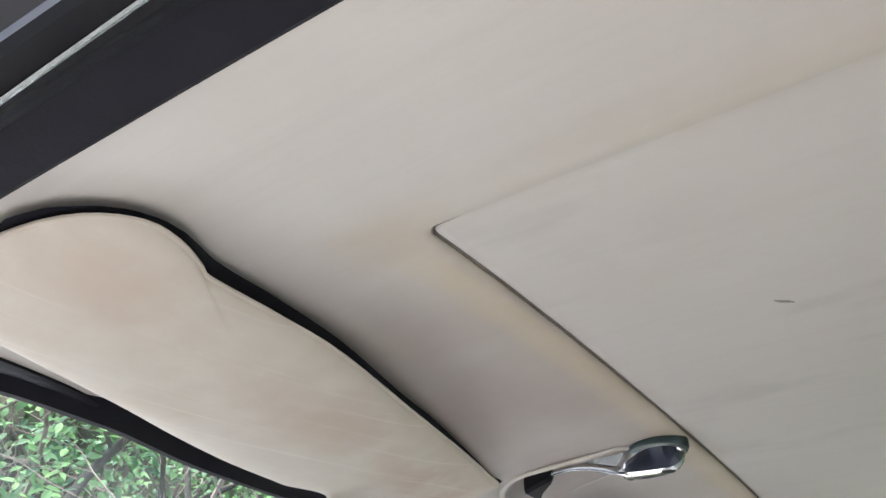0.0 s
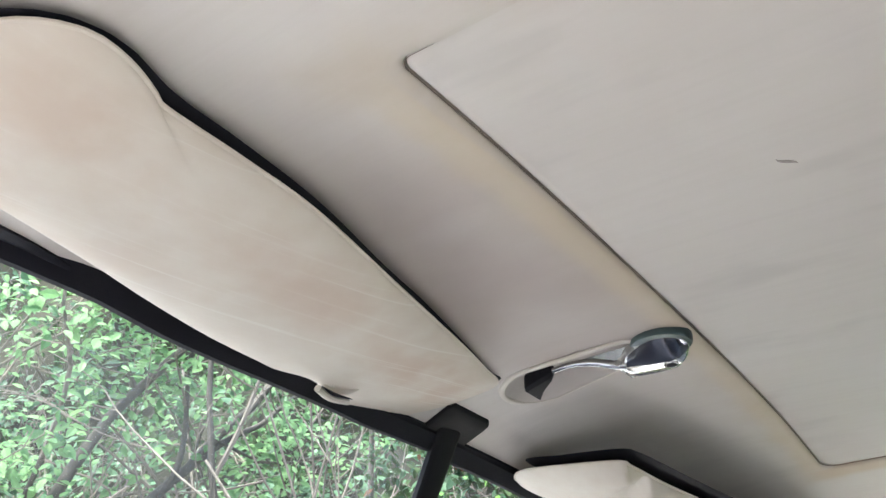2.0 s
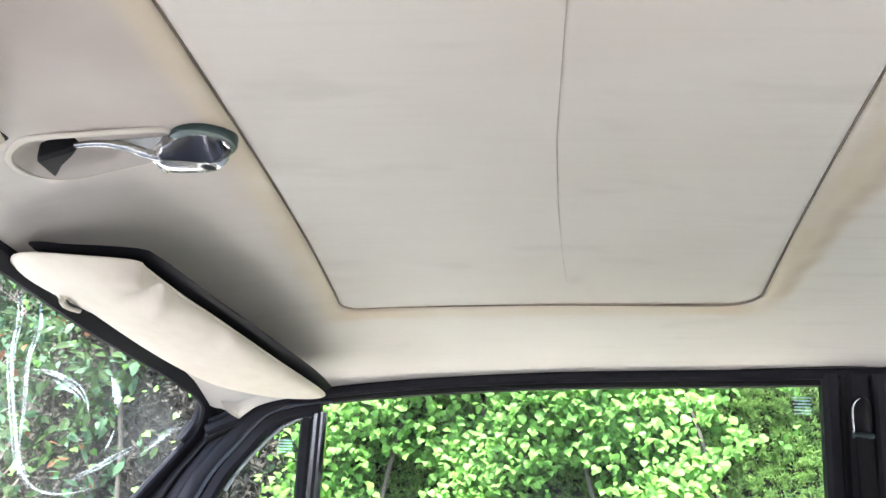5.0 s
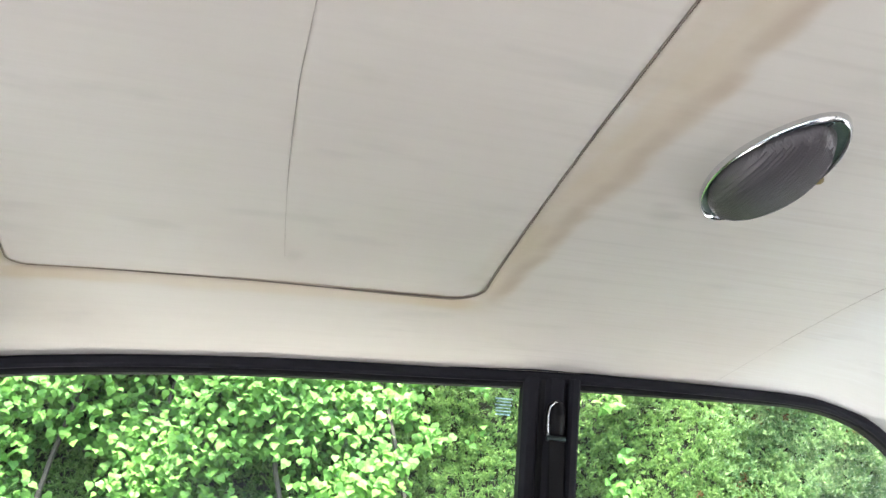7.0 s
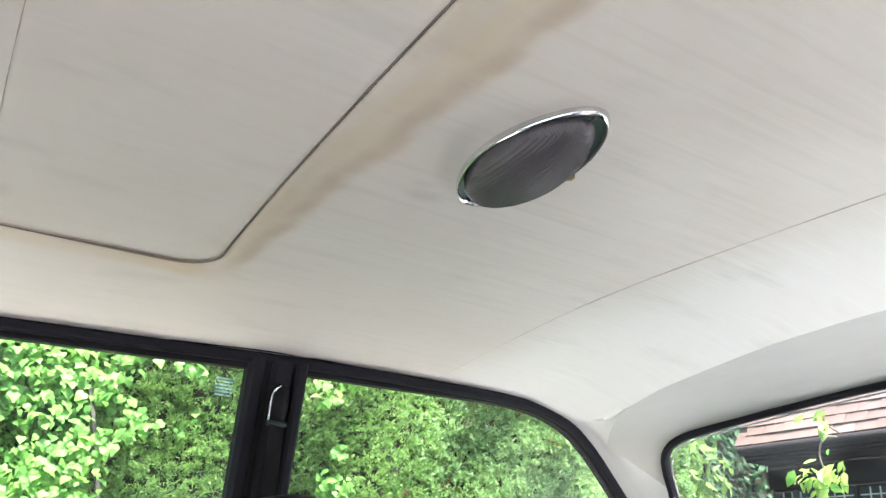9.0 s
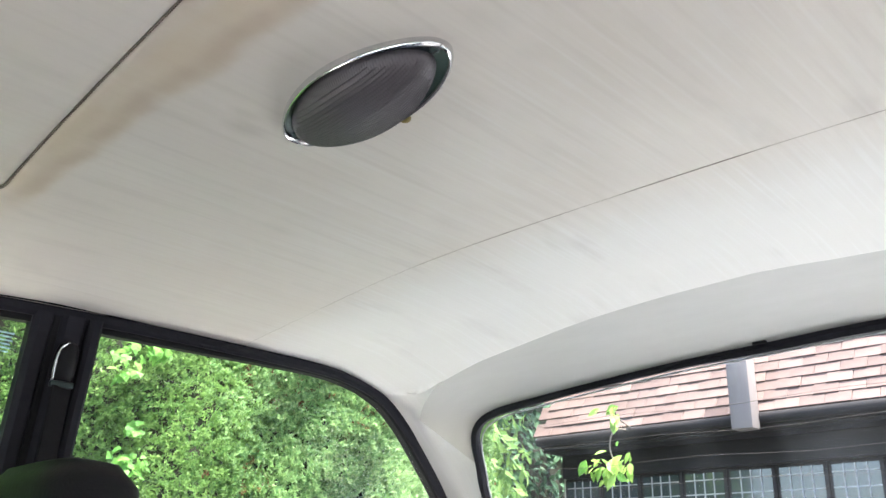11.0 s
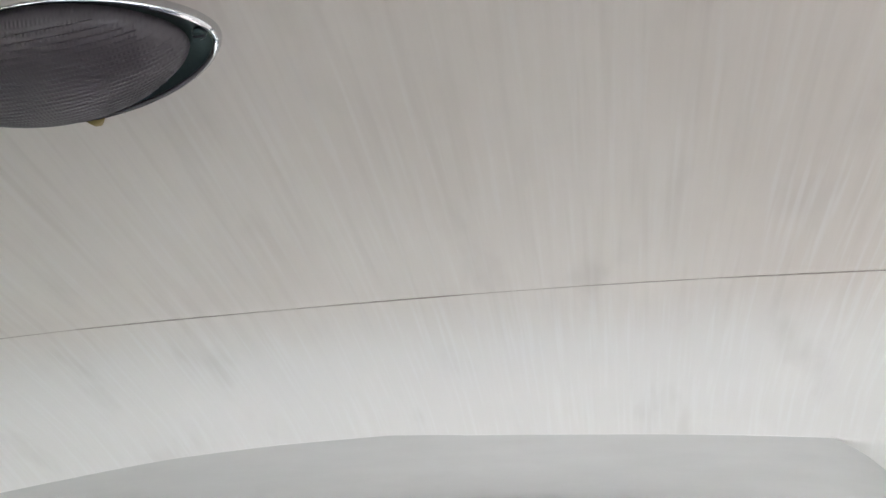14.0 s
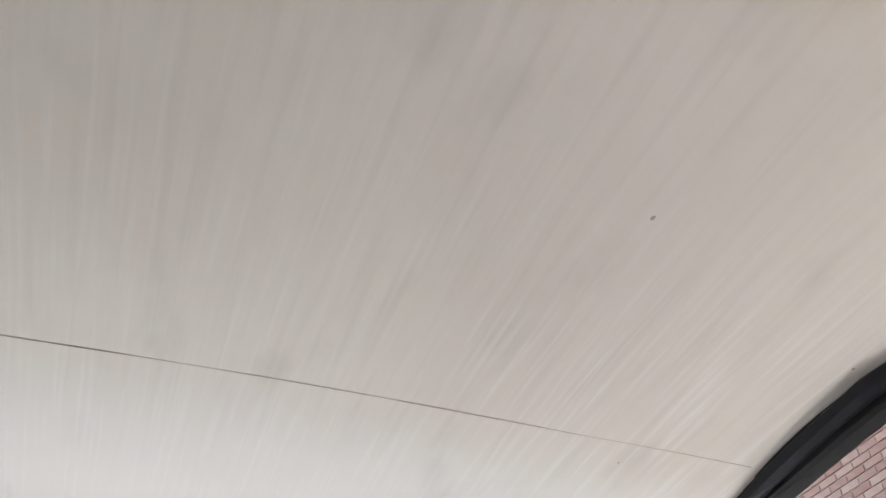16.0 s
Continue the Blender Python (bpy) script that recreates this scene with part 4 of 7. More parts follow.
part("catch", sweep([p + Vector((-0.006, 0, 0)) for p in curve([on_side(y, z, 0.006) for y, z in ((0.199, 1.006), (0.215, 0.978), (0.24, 0.935))], 12)], strip(-0.003, 0.003, -0.0045, 0.0045), (-1, 0, 0)), M_CHROME, win, "chrome hinge strip", 35)
dv = [on_side(0.079 + 0.055 * (1.13 - z), z) for z in np.linspace(1.117, SILL, 20)]
part("divider_seal", sweep([p + Vector((-0.001, 0.004, 0)) for p in dv], strip(-0.006, 0.006, -0.007, 0.007), (-1, 0, 0)), M_BLACK, win, "black rubber strip", 35)
post = part("divider_post", sweep([p + Vector((-0.003, -0.013, 0)) for p in dv], strip(-0.008, 0.008, -0.0095, 0.0095), (-1, 0, 0)), M_CHROME, win, "polished chrome divider post", 35)
part("groove", sweep([p + Vector((-0.0112, -0.0135, 0)) for p in dv], strip(-0.0006, 0.0006, -0.0022, 0.0022), (-1, 0, 0)), M_BLACK, post, "dark centre groove", 0)
for k in range(5):
    part("print_bar", box(side_x(0.11, 1.08) - 0.0015, 0.110, 1.081 - 0.0036 * k, 0.0006, 0.020 - 0.003 * (k % 2), 0.0017), M_PRINT, win, "pale blue printed line", 0)


# windscreen
def screen_y(x, z):
    return 0.237 + 0.9 * (1.16 - z) - 0.21 * x * x


def on_screen(x, z, off=0.0):
    return Vector((x, screen_y(x, z) - off, z))


SCREEN = [(0, 1.154), (0.10, 1.152), (0.16, 1.149), (0.273, 1.141), (0.40, 1.134), (0.486, 1.126), (0.530, 1.119), (0.552, 1.108), (0.570, 1.089), (0.577, 1.06), (0.583, 1.02), (0.60, 0.93), (0.615, 0.84)]
edge = curve([on_screen(x, z) for x, z in SCREEN], 80)
rise = lambda x: float(np.interp(x, [-0.62, -0.57, -0.5, -0.42, -0.35, -0.30, -0.21, -0.1], [0.0, 0.004, 0.012, 0.0135, 0.0135, 0.0105, 0.0075, 0.002]))
edge = [on_screen(-p.x, p.z + rise(-p.x)) for p in edge[:0:-1]] + edge
win = window("window_1", "curved windscreen with a black rubber surround and old glue marks")
rows = []
for k in range(24):
    z = 0.84 + (1.154 - 0.84) * k / 23
    xm = float(np.interp(z, [0.84, 0.93, 1.02, 1.06, 1.089, 1.108, 1.119, 1.126, 1.134, 1.141, 1.149, 1.154], [0.615, 0.60, 0.583, 0.577, 0.57, 0.552, 0.53, 0.486, 0.40, 0.273, 0.16, 0.02]))
    rows.append([on_screen(x, z + rise(x) * step(1.0, 1.13, z)) for x in (-xm + 2 * xm * j / 40 for j in range(41))])
pane = part("pane", loft(rows), M_SCREEN, win, "slightly hazy laminated glass", 180)
part("surround", sweep(edge, strip(-0.004, 0.006, -0.018, 0.001), lambda p: (-0.4 * p.x, -0.8, -0.6)), M_BLACK, win, "black rubber surround", 35)
part("header_rail", sweep([Vector((p.x, p.y - 0.003, p.z + 0.010)) for p in edge[26:-26]], strip(-0.006, 0.006, -0.011, 0.009), (0, -0.5, -0.86)), M_BLACK, win, "black header rail", 35)
rows = []
for f in np.linspace(0, 1, 7):
    row = []
    for x in np.linspace(-0.545, -0.26, 40):
        q = min(edge, key=lambda p: abs(p.x - x))
        a, b = Vector((x, header_y(x) - 0.003, roof_z(x, header_y(x)) - 0.0012)), Vector((x, q.y - 0.004, q.z + 0.008))
        row.append(a.lerp(b, f) - Vector((0, 0.001, 0.003)) * math.sin(math.pi * f))
    rows.append(row)
rows += [[p + Vector((0, 0.002, 0.006)) for p in row] for row in rows[::-1]]
part("header_trim", fixed(loft(rows + [rows[0]])), M_BLACK, win, "black trim between headliner and windscreen", 60)


def glue(points, widths, hairs, rng):
    """A streak wiped across the inner face of the windscreen: several thin lines that part and meet."""
    path = curve([on_screen(x, z, 0.003) for x, z in points], 40)
    geos = []
    for h in range(hairs):
        lane = (h + 0.5) / hairs * 2 - 1 + rng.uniform(-0.15, 0.15)
        thick = rng.uniform(0.65, 1.0) / hairs
        a, b = (0, 40) if h == 0 else (rng.randint(0, 12), rng.randint(27, 40))
        wob = [rng.uniform(0.35, 1.0) for _ in range(12)]
        verts = []
        for i in range(a, b):
            p = path[i]
            t = (path[min(39, i + 1)] - path[max(0, i - 1)]).normalized()
            side = t.cross(Vector((-0.4 * p.x, -0.75, -0.66))).normalized()
            w = float(np.interp(i / 39, np.linspace(0, 1, len(widths)), widths))
            c = w * lane * (0.85 + 0.15 * math.sin(0.35 * i + h))
            e = w * thick * float(np.interp(i / 39 * 11, range(12), wob)) * min(1.0, (i - a) / 4 + 0.05, (b - 1 - i) / 4 + 0.05)
            lift = Vector((0, -0.00012 * h, 0))
            verts += [p + lift + side * (c - e), p + lift + side * (c + e)]
        k = b - a
        geos.append(([tuple(v) for v in verts], [[2 * i, 2 * i + 1, 2 * i + 3, 2 * i + 2] for i in range(k - 1)]))
    return join(*geos)


GLUE = [
    ([(0.141, 1.150), (0.18, 1.129), (0.223, 1.098), (0.31, 1.048), (0.368, 1.015), (0.423, 0.998), (0.469, 0.998), (0.508, 1.012), (0.52, 1.039)], (0.0075, 0.0068, 0.0045, 0.004, 0.0035, 0.003, 0.003, 0.0025, 0.001), 3),
    ([(0.169, 1.150), (0.213, 1.128), (0.242, 1.102), (0.293, 1.068), (0.346, 1.03), (0.397, 1.006)], (0.0055, 0.0050, 0.003, 0.002, 0.002, 0.0015), 2),
    ([(0.358, 1.114), (0.380, 1.106), (0.402, 1.096), (0.417, 1.087)], (0.001, 0.0065, 0.007, 0.0005), 1),
    ([(0.549, 1.100), (0.531, 1.083), (0.523, 1.062), (0.517, 1.045)], (0.003, 0.007, 0.007, 0.002), 5),
    ([(0.500, 1.062), (0.483, 1.039), (0.467, 1.024), (0.450, 1.006)], (0.003, 0.0075, 0.006, 0.001), 4),
    ([(0.249, 1.096), (0.283, 1.099), (0.318, 1.096), (0.355, 1.088), (0.385, 1.074)], (0.001, 0.006, 0.008, 0.006, 0.002), 3),
    ([(0.440, 1.070), (0.452, 1.058), (0.462, 1.044)], (0.001, 0.003, 0.001), 2),
]
smear = random.Random(12)
for pts, wd, hairs in GLUE:
    part("glue_streak", glue(pts, wd, hairs, smear), M_GLUE, win, "whitish glue streak", 0)

# front pillars
for sign in (1, -1):
    pil = thing("pillar_front_right" if sign > 0 else "pillar_front_left", (0, 0, 0), "black trimmed windscreen pillar with ridged seals", "pillar", "", "structure")
    a = [on_screen(x, z) for x, z in ((0.535, 1.130), (0.560, 1.112), (0.578, 1.088), (0.584, 1.06), (0.589, 1.02), (0.606, 0.93), (0.62, 0.84))]
    b = [on_side(y, z) for y, z in ((0.150, 1.126), (0.176, 1.106), (0.192, 1.084), (0.213, 1.058), (0.235, 1.027), (0.285, 0.928), (0.335, 0.84))]
    a, b = curve(a, 30), curve(b, 30)
    for name, f0, f1, swell, m in (("screen_strip", -0.04, 0.30, 0.006, M_BLACK), ("pillar_cover", 0.30, 0.66, 0.009, M_BLACKP), ("door_strip", 0.66, 1.12, 0.005, M_BLACK)):
        rows = []
        for k in range(13):
            f = f0 + (f1 - f0) * k / 12
            rows.append([p.lerp(q, f) + Vector((0.010, 0.004, 0.0)) + Vector((-0.75, -0.6, 0)) * (swell * step(-0.02, 0.22, i / 29) * math.sin(math.pi * k / 12) ** 0.7) for i, (p, q) in enumerate(zip(a, b))])
        back = [[p + Vector((0.007, 0.005, 0)) for p in row] for row in rows[::-1]]
        g = fixed(loft(rows + back + [rows[0]]))
        part(name, g if sign > 0 else mirrored(g), m, pil, "black pillar trim", 60)
    near = curve([(0.47, 0.204, 1.143), (0.507, 0.200, 1.137), (0.542, 0.195, 1.130), (0.553, 0.192, 1.119), (0.558, 0.184, 1.111), (0.5635, 0.172, 1.105)], 24)
    far = curve([(0.545, 0.06, 1.146), (0.556, 0.085, 1.137), (0.557, 0.103, 1.133), (0.558, 0.132, 1.127), (0.560, 0.153, 1.119), (0.5640, 0.172, 1.1055)], 24)
    rows = [[p.lerp(q, k / 8) + Vector((0.004, 0.004, 0.006)) * math.sin(math.pi * k / 8) - Vector((0.013, 0.004, 0.0022)) for p, q in zip(near, far)] for k in range(9)]
    g = facing_down(loft(rows))
    part("vinyl_tip", g if sign > 0 else mirrored(g), M_LINER, pil, "pointed end of the cream headliner", 180)

# centre pillars
for sign in (1, -1):
    pil = thing("pillar_centre_right" if sign > 0 else "pillar_centre_left", (0, 0, 0), "black centre pillar between the side windows", "pillar", "", "structure")
    for name, y0, w, d, m in (("door_frame", -0.550, 0.011, 0.012, M_BLACK), ("seal", -0.563, 0.005, 0.008, M_BLACKP), ("pillar_cover", -0.580, 0.014, 0.010, M_BLACK), ("window_seal", -0.601, 0.007, 0.013, M_BLACK)):
        path = [on_side(y0 - 0.035 * (1.17 - z), z) for z in np.linspace(1.180, 0.80, 16)]
        g = sweep(path, strip(-0.012, d, -w, w), (-1, 0, 0))
        part(name, g if sign > 0 else mirrored(g), m, pil, "", 35)

# rear window
win = window("window_5", "heated rear window with a black rubber surround")
b = curve(REAR_WINDOW, 70)
loop = curve(rear_frame(-1)[3], 70)[:0:-1] + b
part("surround", sweep(loop, strip(-0.005, 0.006, -0.0045, 0.0055), lambda p: (-0.3 * p.x, 0.75, -0.6), taper=lambda f: 1.25 - 0.35 * step(0.45, 0.6, f) + 0.15 * step(0.68, 0.74, f)), M_BLACK, win, "black rubber surround", 35)
part("glass_edge", sweep([p + Vector((-0.004 * p.x / 0.42, -0.006, -0.006)) for p in loop], ring_profile(0.0012, 0.0012, 6), (0, 0.75, -0.6)), M_LEAD, win, "thin pale line along the glass edge")
rows = []
inner = [Vector((p.x * 0.985, p.y - 0.006, p.z - 0.002)) for p in b]
for k in range(12):
    f = k / 11
    z = 1.155 - 0.295 * f
    i = min(range(len(inner)), key=lambda q: abs(inner[q].z - z) + (0 if inner[q].z <= z + 1e-6 else 9))
    xm = max(0.03, inner[i].x)
    rows.append([(-xm + 2 * xm * j / 30, -(1.056 + 0.8 * (1.155 - z) - 0.10 * (-xm + 2 * xm * j / 30) ** 2), z) for j in range(31)])
part("pane", loft(rows), M_REARGLASS, win, "clear glass pane", 180)
part("clip", box(0.006, -1.041, 1.1590, 0.015, 0.006, 0.006, 0.001), M_BLACKP, win, "small black clip", 30)
for k in range(9):
    z = 1.112 - 0.024 * k
    xm = float(np.interp(z, [q[2] for q in REAR_WINDOW][::-1], [q[0] for q in REAR_WINDOW][::-1])) - 0.03
    part("heater_wire", tube([(-xm + 2 * xm * j / 14, -(1.0545 + 0.8 * (1.155 - z) - 0.10 * (-xm + 2 * xm * j / 14) ** 2), z + 0.002 * math.sin(j * 1.3 + k)) for j in range(15)], 0.00022, 4), M_WIRE, win, "hair-thin heating wire", 0)

# ---- fittings under the roof ----


def cushion(outline, plane, thick, rings=14, bulge=None, under=1.0, over=0.35):
    """A padded slab over an outline in plan; plane gives its middle height."""
    n = len(outline)
    cx, cy = sum(p[0] for p in outline) / n, sum(p[1] for p in outline) / n
    span = max(2, n // 9)
    soft = [(sum(outline[(i + d) % n][0] for d in range(-span, span + 1)) / (2 * span + 1), sum(outline[(i + d) % n][1] for d in range(-span, span + 1)) / (2 * span + 1)) for i in range(n)]
    top, bottom = [], []
    for k in range(rings + 1):
        f = 1 - (k / rings) ** 1.5
        h = thick * 0.5 * (1 - f ** 3.2) ** 0.5
        rt, rb = [], []
        for (x, y), (sx, sy) in zip(outline, soft):
            g = min(1.0, 2.2 * (1 - f))
            px, py = cx + (x + (sx - x) * g - cx) * f, cy + (y + (sy - y) * g - cy) * f
            extra = bulge(px, py) if bulge else 0.0
            rt.append((px, py, plane(px, py) + h * over))
            rb.append((px, py, plane(px, py) - h * under - extra * (1 - f ** 16)))
        top.append(rt)
        bottom.append(rb)
    return fixed(loft(top[::-1] + bottom[1:], close=True))


def plane_through(a, b, c):
    a, b, c = Vector(a), Vector(b), Vector(c)
    nv = (b - a).cross(c - a)
    return lambda x, y: a.z - (nv.x * (x - a.x) + nv.y * (y - a.y)) / nv.z


def closed_curve(points, count):
    p = [Vector((x, y, 0)) for x, y in points]
    q = curve(p[-2:] + p + p[:2], count * 2)
    # keep one full turn
    a = min(range(len(q) // 3), key=lambda i: (q[i] - p[0]).length)
    z = min(range(len(q) * 2 // 3, len(q)), key=lambda i: (q[i] - p[0]).length)
    turn = q[a:z]
    return [(turn[int(i * len(turn) / count)].x, turn[int(i * len(turn) / count)].y) for i in range(count)]


def build_visor(outline, plane, back, knob, label, folds, thick=0.018):
    ob = thing("sun_visor", (outline[0][0], outline[0][1], plane(*outline[0])), label, "sun visor", "pair of sun visors")
    line = closed_curve(outline, 200)

    def bulge(x, y):
        h = 0.0
        for fx, fy, dx, dy, width, depth in folds:
            u, v = x - fx, y - fy
            along_, across = u * dx + v * dy, u * -dy + v * dx
            h += depth * math.exp(-(across / width) ** 2) * (1 - step(0.0, 0.09, along_)) * step(-0.03, 0.0, along_)
        return h

    part("pad", cushion(line, plane, thick, 26, bulge), M_VISOR, ob, "cream padded vinyl, slightly creased", 60)
    pipe = [Vector((x, y, plane(x, y) + 0.0005)) for x, y in line]
    part("piping", sweep(pipe, ring_profile(0.0012, 0.0012, 6), (0, 0, 1), closed=True), M_VISOR, ob, "stitched edge piping")
    lift = lambda x, y: plane(x, y) + min(0.011, max(0.0015, roof_z(x, y) - plane(x, y) - 0.0045))
    part("backing", cushion(closed_curve(back, 160), lift, 0.010, 6, None, 0.8, 0.8), M_BLACK, ob, "black upper side", 60)
    kx, ky = knob
    kz = plane(kx, ky) - 0.003
    d = 1 if kx < 0 else -1
    eye = [(kx + d * u, ky + v, kz - 0.002 + 0.003 * w) for u, v, w in ((-0.022, -0.010, 1.6), (-0.015, -0.004, 0.7), (-0.007, 0.001, 0.2), (0.0, 0.003, 0.0), (0.008, 0.002, 0.1), (0.015, -0.002, 0.5), (0.022, -0.008, 1.5))]
    part("pivot", sweep(curve(eye, 26), ring_profile(0.0050, 0.0046, 12), (0, 0, 1), taper=lambda f: 0.06 + 0.94 * math.sin(math.pi * min(1, max(0, f))) ** 0.55), M_VISOR, ob, "rolled vinyl loop round the pivot")
    part("rod", tube([(kx - d * 0.017, ky - 0.003, kz - 0.0095), (kx, ky + 0.0005, kz - 0.0105), (kx + d * 0.015, ky - 0.003, kz - 0.0095)], 0.0026, 8, 8), M_CREAM, ob, "cream plastic pivot rod")
    part("slot", sweep(curve([(kx - d * 0.016, ky - 0.006, kz - 0.0085), (kx, ky - 0.004, kz - 0.0092), (kx + d * 0.015, ky - 0.007, kz - 0.0085)], 10), ring_profile(0.0010, 0.0019, 8), (0, 0, 1), taper=lambda f: 0.2 + 0.8 * math.sin(math.pi * min(1, max(0, f)))), M_BLACK, ob, "dark slot above the rod")
    return ob


LEFT_FLAT = plane_through((-0.028, 0.162, 1.193), (-0.433, 0.066, 1.161), (-0.16, 0.217, 1.162))
LEFT_PLANE = lambda x, y: LEFT_FLAT(x, y) - 0.30 * max(0.0, y - 0.226)
LEFT_VISOR = [(-0.024, 0.163), (-0.06, 0.1515), (-0.12, 0.1350), (-0.23, 0.1073), (-0.325, 0.0835), (-0.383, 0.0745), (-0.428, 0.069), (-0.436, 0.0655), (-0.453, 0.058), (-0.470, 0.0545), (-0.482, 0.057), (-0.491, 0.062), (-0.498, 0.069), (-0.504, 0.079), (-0.508, 0.092), (-0.509, 0.112), (-0.501, 0.130), (-0.482, 0.142), (-0.455, 0.150), (-0.392, 0.168), (-0.34, 0.185), (-0.284, 0.201), (-0.233, 0.212), (-0.215, 0.2155), (-0.187, 0.2155), (-0.170, 0.2185), (-0.145, 0.2285), (-0.112, 0.241), (-0.080, 0.246), (-0.056, 0.241), (-0.036, 0.218), (-0.024, 0.187)]
LEFT_BACK = [(-0.019, 0.1612), (-0.045, 0.1545), (-0.075, 0.1465), (-0.12, 0.1362), (-0.23, 0.1112), (-0.325, 0.0866), (-0.42, 0.0700), (-0.452, 0.0580), (-0.470, 0.0545), (-0.486, 0.0570), (-0.498, 0.0650), (-0.507, 0.075), (-0.509, 0.092), (-0.48, 0.13), (-0.30, 0.17), (-0.06, 0.20)]
build_visor(LEFT_VISOR, LEFT_PLANE, LEFT_BACK, (-0.163, 0.2125), "long cream vinyl sun visor folded up against the headliner", [(-0.432, 0.067, 0.45, 0.9, 0.026, -0.0014), (-0.10, 0.15, -0.5, 0.8, 0.03, -0.002)])
RIGHT_PLANE = plane_through((0.105, 0.112, 1.152), (0.111, 0.223, 1.157), (0.48, 0.05, 1.124))
RIGHT_VISOR = [(0.110, 0.226), (0.095, 0.205), (0.094, 0.16), (0.097, 0.116), (0.112, 0.112), (0.17, 0.104), (0.231, 0.091), (0.346, 0.069), (0.440, 0.0495), (0.472, 0.0455), (0.490, 0.0490), (0.500, 0.064), (0.506, 0.090), (0.502, 0.125), (0.467, 0.172), (0.39, 0.194), (0.302, 0.206), (0.225, 0.210), (0.185, 0.212), (0.170, 0.224), (0.140, 0.233)]
RIGHT_BACK = [(0.104, 0.21), (0.096, 0.17), (0.096, 0.113), (0.108, 0.1045), (0.125, 0.0995), (0.20, 0.0860), (0.298, 0.0652), (0.40, 0.0455), (0.462, 0.0392), (0.494, 0.0440), (0.496, 0.09), (0.40, 0.15), (0.2, 0.19)]
build_visor(RIGHT_VISOR, RIGHT_PLANE, RIGHT_BACK, (0.178, 0.2105), "cream vinyl sun visor with a sagging corner above the windscreen", [(0.114, 0.110, 0.10, 0.99, 0.014, 0.010), (0.136, 0.106, 0.55, 0.83, 0.006, -0.011), (0.150, 0.103, 0.72, 0.69, 0.010, 0.007), (0.24, 0.088, 0.85, 0.52, 0.012, -0.003), (0.36, 0.064, 0.70, 0.71, 0.014, -0.0025)], 0.026)


# rear-view mirror
def build_mirror():
    ob = thing("rear_view_mirror", (0, 0.21, 1.178), "rear-view mirror on a black stalk below the windscreen header", "mirror")
    plate = []
    for cx, cy, a0 in ((0.024, 0.2305, 0), (-0.024, 0.2305, 90), (-0.024, 0.2075, 180), (0.024, 0.2075, 270)):
        plate += [(cx + 0.006 * math.cos(radians(a0 + 18 * q)), cy + 0.006 * math.sin(radians(a0 + 18 * q))) for q in range(6)]
    under = lambda y: 1.1758 - 0.486 * (y - 0.219)
    rows = []
    for s, dz in ((1.0, 0.004), (1.0, -0.0035), (0.95, -0.0046), (0.5, -0.0052), (0.0, -0.0054)):
        rows.append([(x * s, 0.219 + (y - 0.219) * s, under(0.219 + (y - 0.219) * s) + dz) for x, y in plate])
    part("mount", fixed(loft(rows, close=True)), M_BLACKP, ob, "square black mounting plate", 30)
    c, yaw, pitch, roll = Vector((0.019, 0.254, 1.065)), radians(-19.1), radians(-2.6), radians(-4.1)
    ahead = Vector((-math.sin(yaw) * math.cos(pitch), math.cos(yaw) * math.cos(pitch), math.sin(pitch)))
    level = Vector((math.cos(yaw), math.sin(yaw), 0))
    above = level.cross(ahead)
    r = level * math.cos(roll) + above * math.sin(roll)
    u = above * math.cos(roll) - level * math.sin(roll)

    def outline(w, h, rad, bow):
        pts = []
        for cx, cy, a0 in ((w - rad, h - rad, 0), (-w + rad, h - rad, 90), (-w + rad, -h + rad, 180), (w - rad, -h + rad, 270)):
            for k in range(9):
                a = radians(a0 + 90 * k / 8)
                pts.append((cx + rad * math.cos(a), cy + rad * math.sin(a)))
        out = []
        for i, (a, b) in enumerate(pts):
            out.append((a, b))
        return [(a, b + bow * (1 - (a / w) ** 2)) for a, b in out]

    def ring(w, h, rad, d, bow=0.0015):
        return [tuple(c + r * a + u * b + ahead * d) for a, b in outline(w, h, rad, bow)]

    W, H = 0.088, 0.0275
    shell = loft([ring(W, H, 0.014, 0.0), ring(W + 0.0006, H + 0.0006, 0.0146, 0.004), ring(W - 0.001, H - 0.001, 0.013, 0.012), ring(W - 0.012, H - 0.007, 0.012, 0.020), ring(0.03, 0.01, 0.008, 0.023), ring(0.001, 0.001, 0.0005, 0.0235)], close=True)
    part("housing", fixed(shell), M_CHROME, ob, "bright metal housing back", 50)
    bez = loft([ring(W + 0.0004, H + 0.0004, 0.0143, 0.002), ring(W + 0.0004, H + 0.0004, 0.0143, -0.001), ring(W - 0.001, H - 0.001, 0.013, -0.0022), ring(W - 0.0042, H - 0.0042, 0.010, -0.0018), ring(W - 0.0046, H - 0.0046, 0.0096, 0.0002)], close=True)
    part("bezel", fixed(bez), M_BLACKP, ob, "rounded black bezel", 50)
    g = [ring(W - 0.0044, H - 0.0044, 0.0098, -0.0004), ring(W - 0.0044, H - 0.0044, 0.0098, 0.0006)]
    n = len(g[0])
    part("mirror_glass", fixed((g[0] + g[1], [list(range(n)), list(range(2 * n - 1, n - 1, -1))] + [[i, i + n, (i + 1) % n + n, (i + 1) % n] for i in range(n)])), M_MIRROR, ob, "silvered mirror glass", 20)
    top = c + u * (H - 0.004) + ahead * 0.014 - r * 0.013
    foot = Vector((-0.003, 0.223, 1.173))
